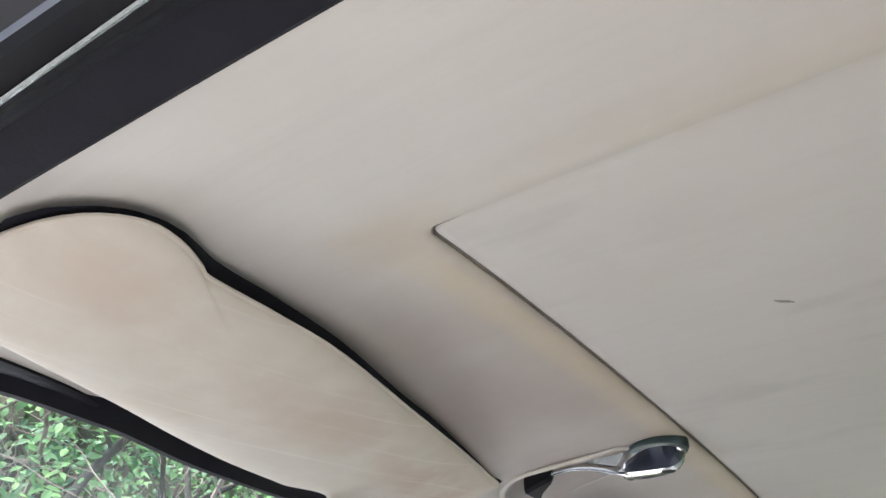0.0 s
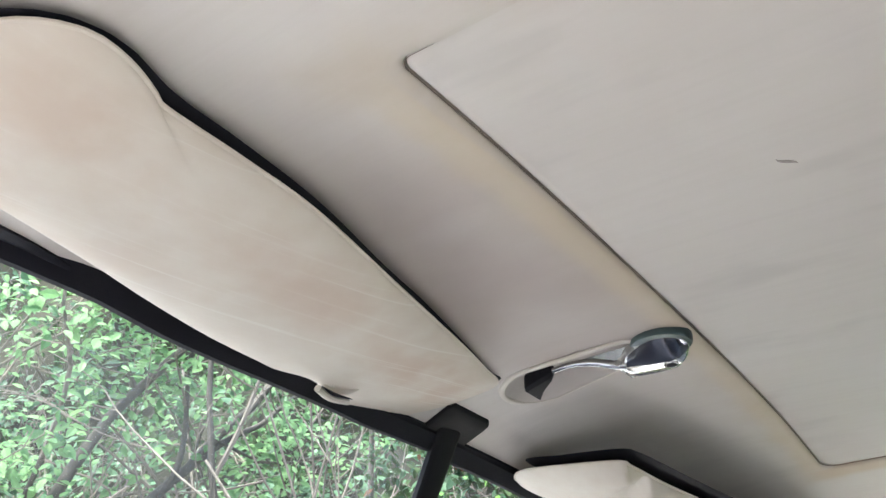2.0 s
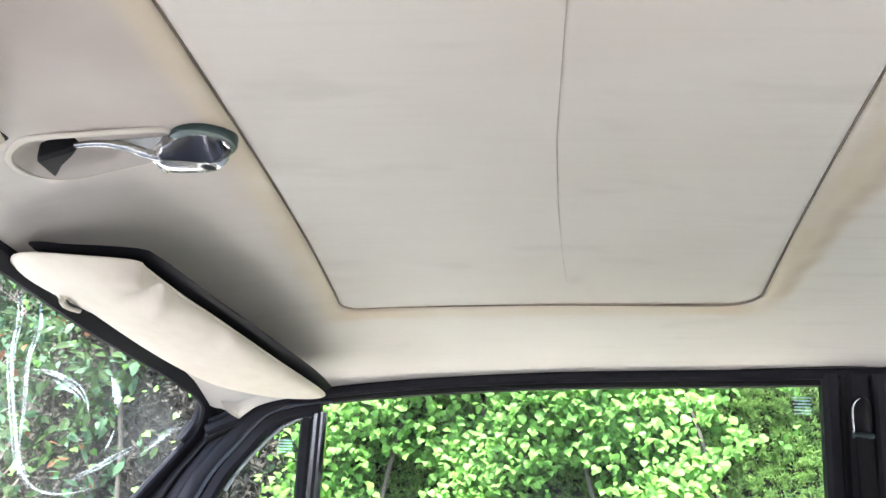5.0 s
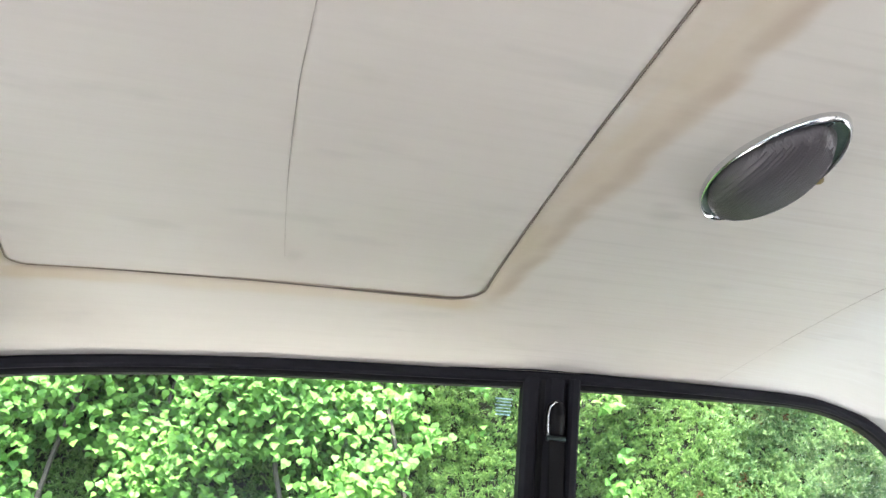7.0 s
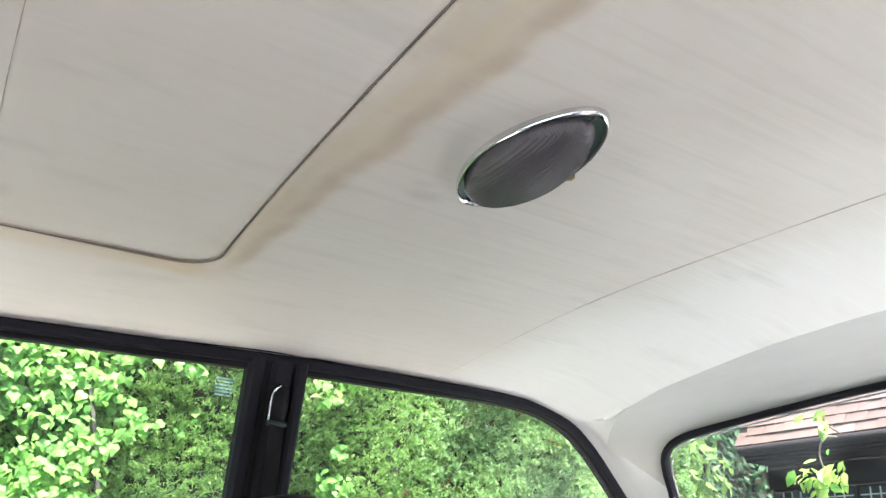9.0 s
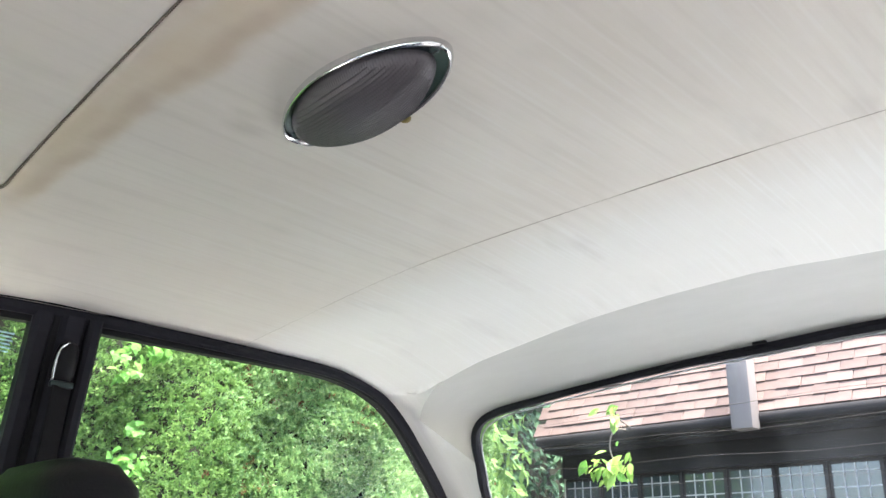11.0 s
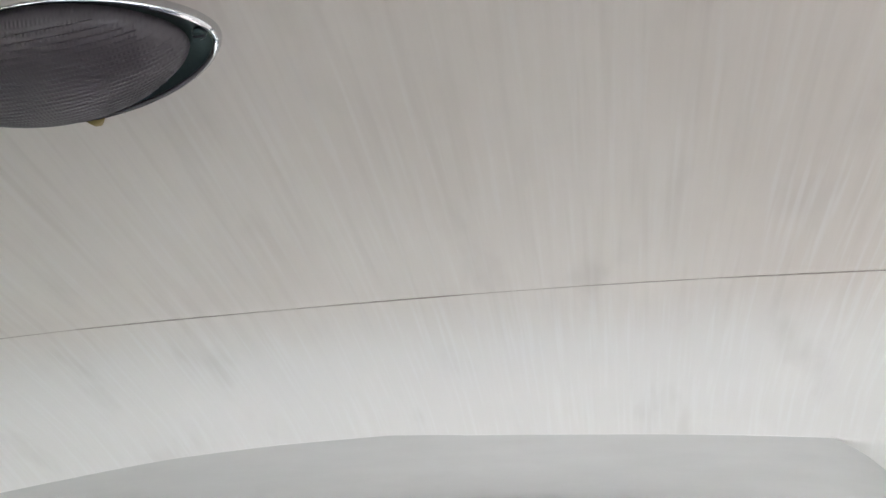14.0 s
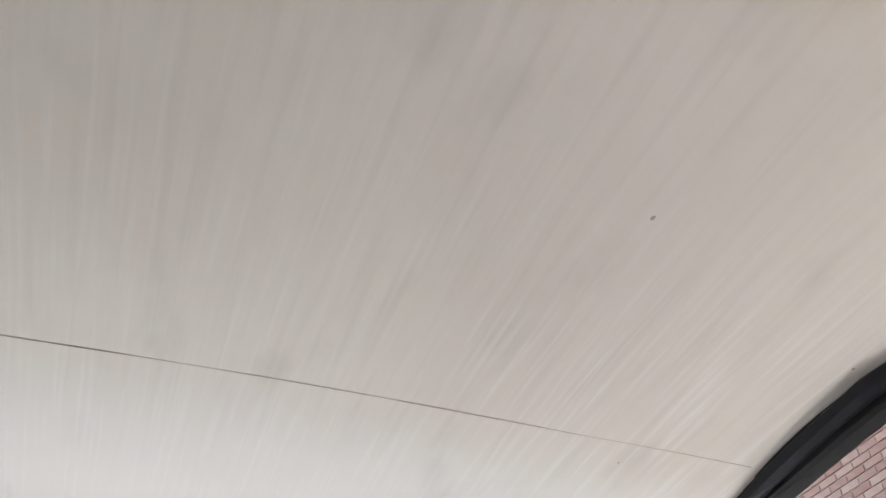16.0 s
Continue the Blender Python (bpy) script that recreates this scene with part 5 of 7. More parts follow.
    part("stalk", sweep([foot.lerp(top, q / 9) for q in range(10)], ring_profile(0.0055, 0.0145, 14, 3.2), (0, -0.8, -0.6), taper=lambda f: 1.0 - 0.10 * f), M_BLACKP, ob, "flattened black stalk")
    lev = c - u * (H + 0.003) + ahead * 0.002 - r * 0.002
    m = Matrix((r, ahead, u)).transposed().to_4x4()
    part("dip_lever", moved(box(0, 0, 0, 0.014, 0.006, 0.008, 0.0015), Matrix.Translation(lev) @ m), M_BLACKP, ob, "small black dipping lever", 30)


build_mirror()


# sunroof handle in its hollow
def build_handle():
    ob = thing("folding_crank", (0, 0.03, roof_z(0, 0.03)), "folding chrome sunroof handle with a black knob in an oval hollow", "handle")
    y0, y1, w, xc = RECESS
    rim = []
    for k in range(72):
        a = 2 * math.pi * k / 72
        x, y = math.cos(a), (y1 if math.sin(a) > 0 else y0) + w * math.sin(a) * (1.0 if math.sin(a) > 0 else 0.4)
        x = xc * step(0.05, 0.11, y) + x * w * (0.62 + 0.38 * step(0.05, 0.125, y))
        rim.append(Vector((x, y, roof_z(x, y, False) - 0.0004)))
    part("rim", sweep(rim, ring_profile(0.0017, 0.0030, 8), (0, 0, -1), closed=True, taper=lambda f: 0.30 + 0.70 * max(step(0.0, 0.10, f - 0.12), 0.0) * (1 - step(0.62, 0.80, f))), M_CREAM, ob, "raised cream rim")
    zs = roof_z(0, 0.03, False)
    # tarnished round base
    rows = []
    for s, dz in ((1.0, 0.002), (1.0, -0.0035), (0.95, -0.0055), (0.62, -0.006), (0.0, -0.006)):
        rows.append([(-0.0035 + 0.0222 * s * math.cos(a), 0.0325 + 0.0235 * s * math.sin(a), zs + dz) for a in np.linspace(0, 2 * math.pi, 40, endpoint=False)])
    part("base", fixed(loft(rows, close=True)), M_PATINA, ob, "tarnished greenish round base", 35)
    # chrome boss: a broad sloping flank on one side, a narrow flat plate below
    keys = [(0.0130, -0.003, -0.0062, -0.0005, -0.0075, 0.002), (0.0140, -0.006, -0.0062, 0.0, -0.0092, 0.0042), (0.0165, -0.0105, -0.006, 0.0003, -0.0120, 0.0070), (0.0205, -0.0152, -0.0058, 0.0003, -0.0146, 0.0104),
            (0.026, -0.0180, -0.0058, 0.0005, -0.0162, 0.0140), (0.035, -0.0186, -0.006, -0.0005, -0.0165, 0.0168), (0.044, -0.0165, -0.0072, -0.002, -0.0165, 0.0185),
            (0.054, -0.0125, -0.0100, -0.004, -0.0165, 0.0185), (0.062, -0.0092, -0.0132, -0.006, -0.0165, 0.0175), (0.068, -0.0075, -0.0138, -0.0062, -0.0155, 0.013)]
    rows = []
    for y in np.linspace(keys[0][0], keys[-1][0], 26):
        ax, az, bx, bz, cx = (float(np.interp(y, [q[0] for q in keys], [q[i] for q in keys])) for i in range(1, 6))
        lean = 0.25 * (ax - bx)
        rows.append([(ax, y, zs - 0.003), (ax, y, zs + az), (ax * 0.5 + bx * 0.5 - 0.001, y, zs + 0.5 * (az + bz) - 0.0008), (bx - 0.0006, y, zs + bz), (bx + 0.0008, y, zs + bz - 0.0008), (cx - 0.001, y, zs + bz - 0.0008), (cx, y, zs + bz + 0.0008), (cx, y, zs - 0.004)])
    v, f = loft(rows, close=True)
    boss = part("boss", fixed((v, f + [list(range(8)), [len(v) - 8 + i for i in range(8)]])), M_CHROME, ob, "chrome boss with a sloping flank", 32)
    hole = lambda r, dz: [(0.0068 + r * math.cos(a), 0.030 + r * math.sin(a), zs - 0.0178 - dz) for a in np.linspace(0, 2 * math.pi, 18, endpoint=False)]
    part("washer", fixed(loft([hole(0.0058, -0.0006), hole(0.0055, 0.0004), hole(0.0042, 0.0004), hole(0.0040, -0.0004)], close=True)), M_CHROME, boss, "bright ring round the screw hole", 40)
    part("screw_hole", (hole(0.0041, 0.0003), [list(range(18))]), M_BLACK, boss, "dark screw hole", 0)
    part("pivot_pin", tube([(-0.010, 0.0655, zs - 0.0145), (0.019, 0.0655, zs - 0.0145)], 0.0026, 10), M_DULL, ob, "worn pivot pin")
    # arm: a bright rod that thins towards the knob, with a flat web at the pivot
    arm = curve([(-0.0045, 0.060, zs - 0.0152), (-0.0055, 0.070, zs - 0.0135), (-0.0065, 0.082, zs - 0.0098), (-0.0072, 0.095, zs - 0.0074), (-0.0074, 0.108, zs - 0.0068), (-0.0072, 0.124, zs - 0.0085)], 30)
    part("arm", sweep(arm, ring_profile(0.0036, 0.0040, 12, 2.4), (0, 0, 1), taper=lambda f: 1.0 - 0.42 * step(0.1, 0.9, f)), M_CHROME, ob, "slender chrome arm", 60)
    rows = []
    for k in range(16):
        q = k / 15
        y = 0.058 + 0.052 * q
        low = float(np.interp(y, [p.y for p in arm], [p.z for p in arm]))
        high = max(low + 0.0015, zs - 0.0035 - 0.002 * q)
        xm = float(np.interp(y, [p.y for p in arm], [p.x for p in arm]))
        rows.append([(xm - 0.0065 * (1 - q), y, high), (xm - 0.0018, y, low), (xm + 0.0012, y, low), (xm + 0.002, y, high)])
    v, f = loft(rows, close=True)
    part("web", fixed((v, f + [[0, 1, 2, 3], [len(v) - 4 + i for i in range(4)]])), M_DULL, ob, "dull metal web of the arm", 30)
    # wedge-shaped knob
    rows = []
    for y, xl, xr, lo, hi in ((0.1215, -0.0095, -0.0045, -0.0125, -0.004), (0.1245, -0.0105, -0.002, -0.0150, -0.003), (0.137, -0.0095, 0.0075, -0.0185, -0.004), (0.1468, -0.007, 0.0195, -0.0205, -0.006), (0.1490, -0.005, 0.0180, -0.0190, -0.008)):
        rows.append([(xl, y, zs + hi), (xl, y, zs + lo + 0.003), (xl + 0.002, y, zs + lo), (xr - 0.002, y, zs + lo), (xr, y, zs + lo + 0.003), (xr, y, zs + hi)])
    v, f = loft(rows, close=True)
    part("knob", fixed((v, f + [list(range(6)), [24 + i for i in range(6)]])), M_BLACKP, ob, "black wedge-shaped plastic knob", 25)


build_handle()


# dome lamp
def build_lamp():
    LX, LY = 0.0168, -0.5190
    ob = thing("dome_lamp", (LX, LY, roof_z(LX, LY)), "oval dome lamp with a chrome bezel and smoked ribbed lens", "ceiling lamp")
    A, B = 0.0790, 0.0353

    def oval(s, dz, a=A, b=B, dx=0.0, dy=0.0):
        out = []
        for k in range(96):
            t = 2 * math.pi * k / 96
            cx, sy_ = math.cos(t), math.sin(t)
            x = LX + dx + a * s * cx
            y = LY + dy + b * s * sy_ * (1 - 0.16 * cx * cx) - 0.07 * (x - LX)
            out.append((x, y, roof_z(x, y, False) + dz))
        return out

    shell = lambda s, dz: oval(s, dz, A, B, -0.0022, -0.0019)
    bez = loft([shell(1.0, 0.002), shell(1.0, -0.0025), shell(0.990, -0.0048), shell(0.970, -0.0056), shell(0.952, -0.0046), shell(0.942, -0.0018), shell(0.940, 0.001)], close=True)
    part("bezel", fixed(bez), M_CHROME, ob, "polished chrome bezel", 60)
    part("base_plate", fixed(loft([shell(0.95, -0.0030), shell(0.90, -0.0024), shell(0.84, -0.0012), shell(0.5, -0.001), shell(0.0, -0.001)], close=True)), M_PATINA, ob, "tarnished green-grey metal base", 60)
    LA, LB, DEEP, DY = 0.0665, 0.0308, 0.0205, -0.0022

    def dome(r):
        return -0.0022 - DEEP * (1 - min(1.0, r) ** 2.6) ** 0.62

    rows = [oval(1.0, -0.0008, LA, LB, 0.0, DY)]
    for k in range(19):
        r = math.cos(math.pi / 2 * k / 18)
        rows.append(oval(r, dome(r), LA, LB, 0.0, DY))
    lens = part("lens", fixed(loft(rows, close=True)), M_LENS, ob, "smoke-grey ribbed plastic lens", 60)
    # fine ribs that run lengthwise and bow with the outline
    for k in range(25):
        v = -0.86 + 1.72 * k / 24
        pth = []
        for j in range(25):
            u = -0.93 + 1.86 * j / 24
            w = v * (1 - 0.30 * u * u)
            r = math.hypot(u, w)
            if r > 0.96:
                continue
            x = LX + LA * u
            y = LY + DY + LB * w * (1 - 0.16 * u * u) - 0.07 * (x - LX)
            pth.append(Vector((x, y, roof_z(x, y, False) + dome(r) - 0.0001)))
        if len(pth) > 3:
            part("rib", sweep(pth, ring_profile(0.00022, 0.00042, 6), (0, 0, -1)), M_LENS, lens)
    for sx in (-1, 1):
        x = LX - 0.0022 + sx * A * 0.895
        y = LY - 0.07 * (x - LX)
        head = lambda r, dz: [(x + r * math.cos(a), y + r * math.sin(a), roof_z(x, y) + dz) for a in np.linspace(0, 2 * math.pi, 14, endpoint=False)]
        screw = part("screw", fixed(loft([head(0.0030, -0.0012), head(0.0030, -0.0036), head(0.0020, -0.0046), head(0.0, -0.0047)], close=True)), M_PATINA, ob, "small slotted screw", 40)
        part("slot", box(x, y, roof_z(x, y) - 0.0047, 0.0046, 0.0009, 0.0006), M_BLACK, screw, "dark slot", 0)
    tx, ty = 0.0125, -0.5575
    tab = []
    for s_, dz in ((0.5, -0.001), (1.0, -0.002), (0.9, -0.0045), (0.45, -0.0058), (0.0, -0.006)):
        tab.append([(tx + (0.0042 + 0.0012 * math.sin(3 * a)) * s_ * math.cos(a), ty + 0.0030 * s_ * math.sin(a), roof_z(tx, ty) + dz) for a in np.linspace(0, 2 * math.pi, 14, endpoint=False)])
    part("glue_tab", fixed(loft(tab, close=True)), M_YELLOW, ob, "yellowed bit of glue", 50)


build_lamp()


# seat belt on the centre pillar
def build_belt(sign):
    ob = thing("seat_belt", (sign * 0.545, -0.582, 1.13), "black seat belt hanging from its anchor on the pillar", "seat belt", "front seat belts")
    S = lambda g: g if sign > 0 else mirrored(g)
    f = lambda y, z, d=0.0: on_side(y, z, 0.008 + d)
    cov = []
    for z, w, d in ((1.152, 0.004, 0.004), (1.148, 0.010, 0.010), (1.135, 0.013, 0.014), (1.118, 0.013, 0.014), (1.112, 0.011, 0.010)):
        c = f(-0.580, z)
        cov.append([tuple(c + Vector((-d * math.cos(a) if math.cos(a) > 0 else 0.002, w * math.sin(a), 0))) for a in np.linspace(0, 2 * math.pi, 16, endpoint=False)])
    g = fixed(loft(cov, close=True))
    part("anchor_cover", S(g), M_BLACKP, ob, "rounded black anchor cover", 40)
    ring = [f(-0.570, 1.105, 0.010), f(-0.5685, 1.120, 0.012), f(-0.568, 1.134, 0.012), f(-0.571, 1.144, 0.010), f(-0.578, 1.149, 0.008)]
    part("ring", S(sweep(curve(ring, 20), ring_profile(0.0013, 0.0013, 8), (-1, 0, 0))), M_DULL, ob, "bright wire loop")
    part("buckle_bar", S(moved(box(0, 0, 0, 0.006, 0.024, 0.006, 0.001), Matrix.Translation(f(-0.579, 1.107, 0.012)))), M_PATINA, ob, "dull metal bar")
    path = [f(-0.580 - 0.045 * (1.105 - z), z, 0.012 + 0.05 * (1.105 - z)) for z in np.linspace(1.106, 0.80, 18)]
    part("strap", S(sweep(path, strip(-0.0012, 0.0012, -0.012, 0.012), (-1, -0.35, 0))), M_STRAP, ob, "black webbing strap", 30)


build_belt(1)
build_belt(-1)


# seats
def build_seat(x, label, rest=True):
    ob = thing("car_seat", (x, -0.42, 0.28), label, "car seat", "front seats")
    def slab(secs, m, name, lab):
        rows = []
        for (cy, cz), (hw, hd), tilt in secs:
            row = []
            for k in range(24):
                a = 2 * math.pi * k / 24
                px, py = math.copysign(abs(math.cos(a)) ** 0.55, math.cos(a)) * hw, math.copysign(abs(math.sin(a)) ** 0.7, math.sin(a)) * hd
                row.append((x + px, cy + py * math.cos(tilt), cz + py * math.sin(tilt)))
            rows.append(row)
        v, f = loft(rows, close=True)
        n = len(v)
        part(name, fixed((v, f + [list(range(24)), [n - 24 + i for i in range(24)]])), m, ob, lab, 60)
    slab([((-0.20, 0.30), (0.21, 0.22), 0), ((-0.20, 0.40), (0.225, 0.235), 0), ((-0.20, 0.44), (0.21, 0.22), 0), ((-0.20, 0.45), (0.15, 0.16), 0)], M_CLOTH, "cushion", "grey cloth cushion")
    slab([((-0.40, 0.42), (0.20, 0.06), 0), ((-0.44, 0.55), (0.215, 0.075), 0), ((-0.50, 0.74), (0.205, 0.065), 0), ((-0.535, 0.84), (0.18, 0.05), 0), ((-0.54, 0.86), (0.12, 0.03), 0)], M_CLOTH, "backrest", "grey cloth backrest")
    if not rest:
        return
    slab([((-0.535, 0.895), (0.08, 0.028), 0), ((-0.535, 0.905), (0.100, 0.040), 0), ((-0.532, 0.955), (0.100, 0.045), 0), ((-0.530, 0.990), (0.092, 0.040), 0), ((-0.530, 1.008), (0.070, 0.028), 0), ((-0.530, 1.013), (0.040, 0.014), 0)], M_DARKV, "head_restraint", "black padded head restraint")
    for dx in (-0.05, 0.05):
        part("rest_post", tube([(x + dx, -0.54, 0.83), (x + dx, -0.535, 0.92)], 0.005, 8), M_CHROME, ob, "chrome post")


build_seat(-0.34, "driver's seat in grey cloth, low backrest", False)
build_seat(0.385, "passenger seat in grey cloth with a black head restraint")
rear = thing("bench_seat", (0, -1.0, 0.28), "rear bench seat in black vinyl", "car seat")
part("cushion", box(0, -0.93, 0.40, 1.0, 0.42, 0.16, 0.05), M_DARKV, rear, "black vinyl cushion", 50)
part("backrest", box(0, -1.17, 0.60, 1.0, 0.14, 0.40, 0.05), M_DARKV, rear, "black vinyl backrest", 50)

# steering wheel in a perforated grey cover
WC = Vector((-0.36, 0.002, 0.797))
wheel = thing("steering_wheel", WC, "steering wheel in a pale grey perforated cover", "steering wheel")
wn = Vector((0, -0.86, 0.5)).normalized()
wu = Vector((0, 0.5, 0.86)).normalized()
rimp = [WC + (Vector((1, 0, 0)) * math.cos(a) + wu * math.sin(a)) * 0.182 for a in np.linspace(0, 2 * math.pi, 96, endpoint=False)]
rim = part("rim", sweep(rimp, ring_profile(0.0145, 0.0145, 14), tuple(wn), closed=True), M_GRIP, wheel, "pale grey perforated rim cover")
for k in range(13):
    a0 = math.pi / 2 - 0.5 + k * 0.075
    c = WC + (Vector((1, 0, 0)) * math.cos(a0) + wu * math.sin(a0)) * 0.182
    rad = (c - WC).normalized()
    for j in range(7):
        b = radians(-10 + j * 27)
        p = c + (rad * math.cos(b) + wn * math.sin(b)) * 0.0146
        nv = (p - c).normalized()
        tv = rad.cross(wn)
        sv = nv.cross(tv)
        part("perforation", ([tuple(p + (tv * math.cos(q) + sv * math.sin(q)) * 0.0008) for q in np.linspace(0, 6.283, 6, endpoint=False)], [list(range(6))]), M_PERF, rim, "", 0)
part("hub", moved(box(0, 0, 0, 0.11, 0.05, 0.08, 0.015), Matrix.Translation(WC + Vector((0, 0.03, -0.02)))), M_BLACKP, wheel, "black hub", 40)
for dx, dz in ((-0.9, 0.1), (0.9, 0.1), (0.0, -1.0)):
    part("spoke", tube([tuple(WC + Vector((0, 0.02, -0.01))), tuple(WC + (Vector((1, 0, 0)) * dx + wu * dz).normalized() * 0.175)], 0.008, 8), M_BLACKP, wheel, "black spoke")
part("column", tube([tuple(WC + Vector((0, 0.03, -0.02))), tuple(WC + Vector((0, 0.40, -0.22)))], 0.03, 10), M_BLACKP, wheel, "black steering column")

# body below the windows; unseen shelf, paint and boot are toned to bounce light
dash = thing("dashboard", (0, 0.5, 0.45), "black dashboard below the windscreen", "dashboard")
part("top_pad", box(0, 0.44, 0.745, 1.15, 0.34, 0.07, 0.025), M_BLACK, dash, "black padded top", 50)
part("fascia", box(0, 0.40, 0.62, 1.12, 0.22, 0.20, 0.03), M_BLACKP, dash, "black fascia", 50)
shelf = part("parcel_shelf", box(0, -1.36, 0.80, 1.06, 0.34, 0.02, 0.006), M_SHELF, None, "unseen parcel shelf behind the rear seat, pale to bounce light", 40, "shelf", "structure")
door = thing("door_1", (0.62, -0.25, 0.25), "closed passenger door with grey-beige trim", "car door", "", "structure")
part("door_panel", box(0.628, -0.26, 0.56, 0.07, 0.64, 0.54, 0.02), M_BEIGE, door, "grey-beige cloth door trim", 50)
part("sill_cap", box(0.612, -0.26, 0.835, 0.05, 0.64, 0.014, 0.005), M_BLACK, door, "black window sill cap", 40)
body = thing("car_body", (0, 0, 0.2), "unseen body of an old saloon car, pale to bounce light", "car", "", "structure")
for s, nm in ((1, "rear_quarter"), (-1, "rear_quarter")):
    part(nm, box(s * 0.605, -1.0, 0.55, 0.07, 0.80, 0.56, 0.02), M_BODY, body, "", 50)
part("floor_pan", box(0, -0.35, 0.23, 1.26, 2.0, 0.06, 0.01), M_PAINT, body, "", 40)
part("sill", box(-0.62, -0.25, 0.29, 0.07, 0.70, 0.12, 0.02), M_BODY, body, "", 40)
part("bulkhead", box(0, 0.66, 0.52, 1.26, 0.05, 0.56, 0.01), M_PAINT, body, "", 40)
part("bonnet", box(0, 1.22, 0.73, 1.24, 1.10, 0.10, 0.04), M_BODY, body, "", 50)
part("nose", box(0, 1.22, 0.50, 1.30, 1.12, 0.40, 0.05), M_BODY, body, "", 50)
part("boot_lid", box(0, -1.78, 0.74, 1.20, 0.62, 0.10, 0.04), M_BOOT, body, "unseen boot lid, grey set for its bounce light", 50)
part("tail", box(0, -1.76, 0.50, 1.26, 0.66, 0.42, 0.05), M_BODY, body, "", 50)
for s in (1, -1):
    part("wing_cowl", box(s * 0.60, 0.50, 0.72, 0.10, 0.36, 0.16, 0.03), M_BODY, body, "", 50)
    for yw in (1.25, -1.55):
        part("wheel", moved(tube([(-0.07, 0, 0), (0.07, 0, 0)], 0.27, 28), Matrix.Translation((s * 0.56, yw, 0.27))), M_BLACK, body, "black tyre", 40)

# ---- outdoors ----
part("ground", ([(-60, -60, 0), (60, -60, 0), (60, 60, 0), (-60, 60, 0)], [[0, 1, 2, 3]]), M_GROUND, None, "dark asphalt drive", 0, "ground", "structure")


# unseen slab, added to throw light up onto the headliner
part("bounce_slab", box(1.9, 0.9, 0.002, 5.4, 3.6, 0.012, 0.0), M_BOUNCE, None, "unseen pale slab added to bounce light into the cabin", 0, "forecourt", "structure")


def scatter(points, normals, size, shape, rng, tilt=0.6, bend=0.25, droop=0.0):
    """Many leaves as one mesh: each a small folded blade at a point, facing roughly along its normal."""
    n = len(points)
    nrm = normals + rng.normal(0, tilt, (n, 3))
    nrm /= np.linalg.norm(nrm, axis=1, keepdims=True)
    down = np.tile([0, 0, -1.0], (n, 1)) * (0.4 + droop) + rng.normal(0, 0.6, (n, 3))
    u = down - nrm * (down * nrm).sum(1, keepdims=True)
    u /= np.linalg.norm(u, axis=1, keepdims=True)
    w = np.cross(nrm, u)
    s = size * rng.uniform(0.6, 1.35, n)
    sh = np.array(shape)
    m = len(sh)
    v = (points[:, None] + u[:, None] * (sh[None, :, 0:1] * s[:, None, None]) + w[:, None] * (sh[None, :, 1:2] * s[:, None, None])
         + nrm[:, None] * ((np.abs(sh[None, :, 1:2]) * bend + sh[None, :, 2:3]) * s[:, None, None]))
    return v.reshape(-1, 3), m, n


def leaf_mesh(v, m, n, faces):
    f = (np.array(faces)[None] + (np.arange(n) * m)[:, None, None]).reshape(-1, len(faces[0]))
    return v, f


# lobed ivy leaf, fan of triangles round the midrib; (along, across, lift)
IVY = [(0.02, 0, 0), (-0.07, 0.27, -0.02), (0.22, 0.47, -0.05), (0.50, 0.33, -0.01), (0.95, 0.0, -0.14), (0.50, -0.33, -0.01), (0.22, -0.47, -0.05), (-0.07, -0.27, -0.02), (0.36, 0, 0.03)]
IVY_F = [(8, 0, 1), (8, 1, 2), (8, 2, 3), (8, 3, 4), (8, 4, 5), (8, 5, 6), (8, 6, 7), (8, 7, 0)]
OVAL = [(0, 0, 0), (0.28, 0.24, 0), (0.62, 0.22, -0.03), (1.0, 0, -0.10), (0.62, -0.22, -0.03), (0.28, -0.24, 0), (0.45, 0, 0)]
OVAL_F = [(6, 0, 1), (6, 1, 2), (6, 2, 3), (6, 3, 4), (6, 4, 5), (6, 5, 0)]
SPRIG = [(0, 0, 0), (0.45, 0.17, 0), (1.0, 0, 0.06), (0.45, -0.17, 0)]
SPRIG_F = [(0, 1, 2), (0, 2, 3)]
rng = np.random.default_rng(7)

HX = 1.62


def bumpy(y, z):
    return 0.05 * math.sin(3.1 * y + 1.7 * z) + 0.04 * math.sin(7.3 * y - 4.1 * z) + 0.02 * math.sin(15 * y + 11 * z)


def solid_core(face, depth, top):
    """A closed body of growth: the wavy face, a rounded top, a back and two ends."""
    rows = []
    for line in face:
        line = [Vector(p) for p in line]
        off = Vector(depth)
        roof = [line[-1] + off * f + Vector((0, 0, top * math.sin(math.pi * f))) for f in (0.12, 0.3, 0.5, 0.7, 0.88)]
        rows.append(line + roof + [p + off for p in line[::-1]])
    v, f = loft(rows, close=True)
    m = len(rows[0])
    f.append(list(range(m)))
    f.append([(len(rows) - 1) * m + j for j in range(m)][::-1])
    return v, f


# clipped conifer hedge along the drive
hedge = thing("hedge", (HX + 0.3, -1.8, 0), "dense clipped green conifer hedge beside the drive", "hedge", "", "stuff")
rows = []
for i in range(70):
    y = 0.9 - 3.5 * i / 69
    rows.append([(HX + 0.09 + bumpy(y, z), y, z) for z in np.linspace(0.0, 2.7, 28)])
part("core", solid_core(rows, (0.75, 0, 0), 0.16), M_MASS, hedge, "near-black body for the shade inside", 180)


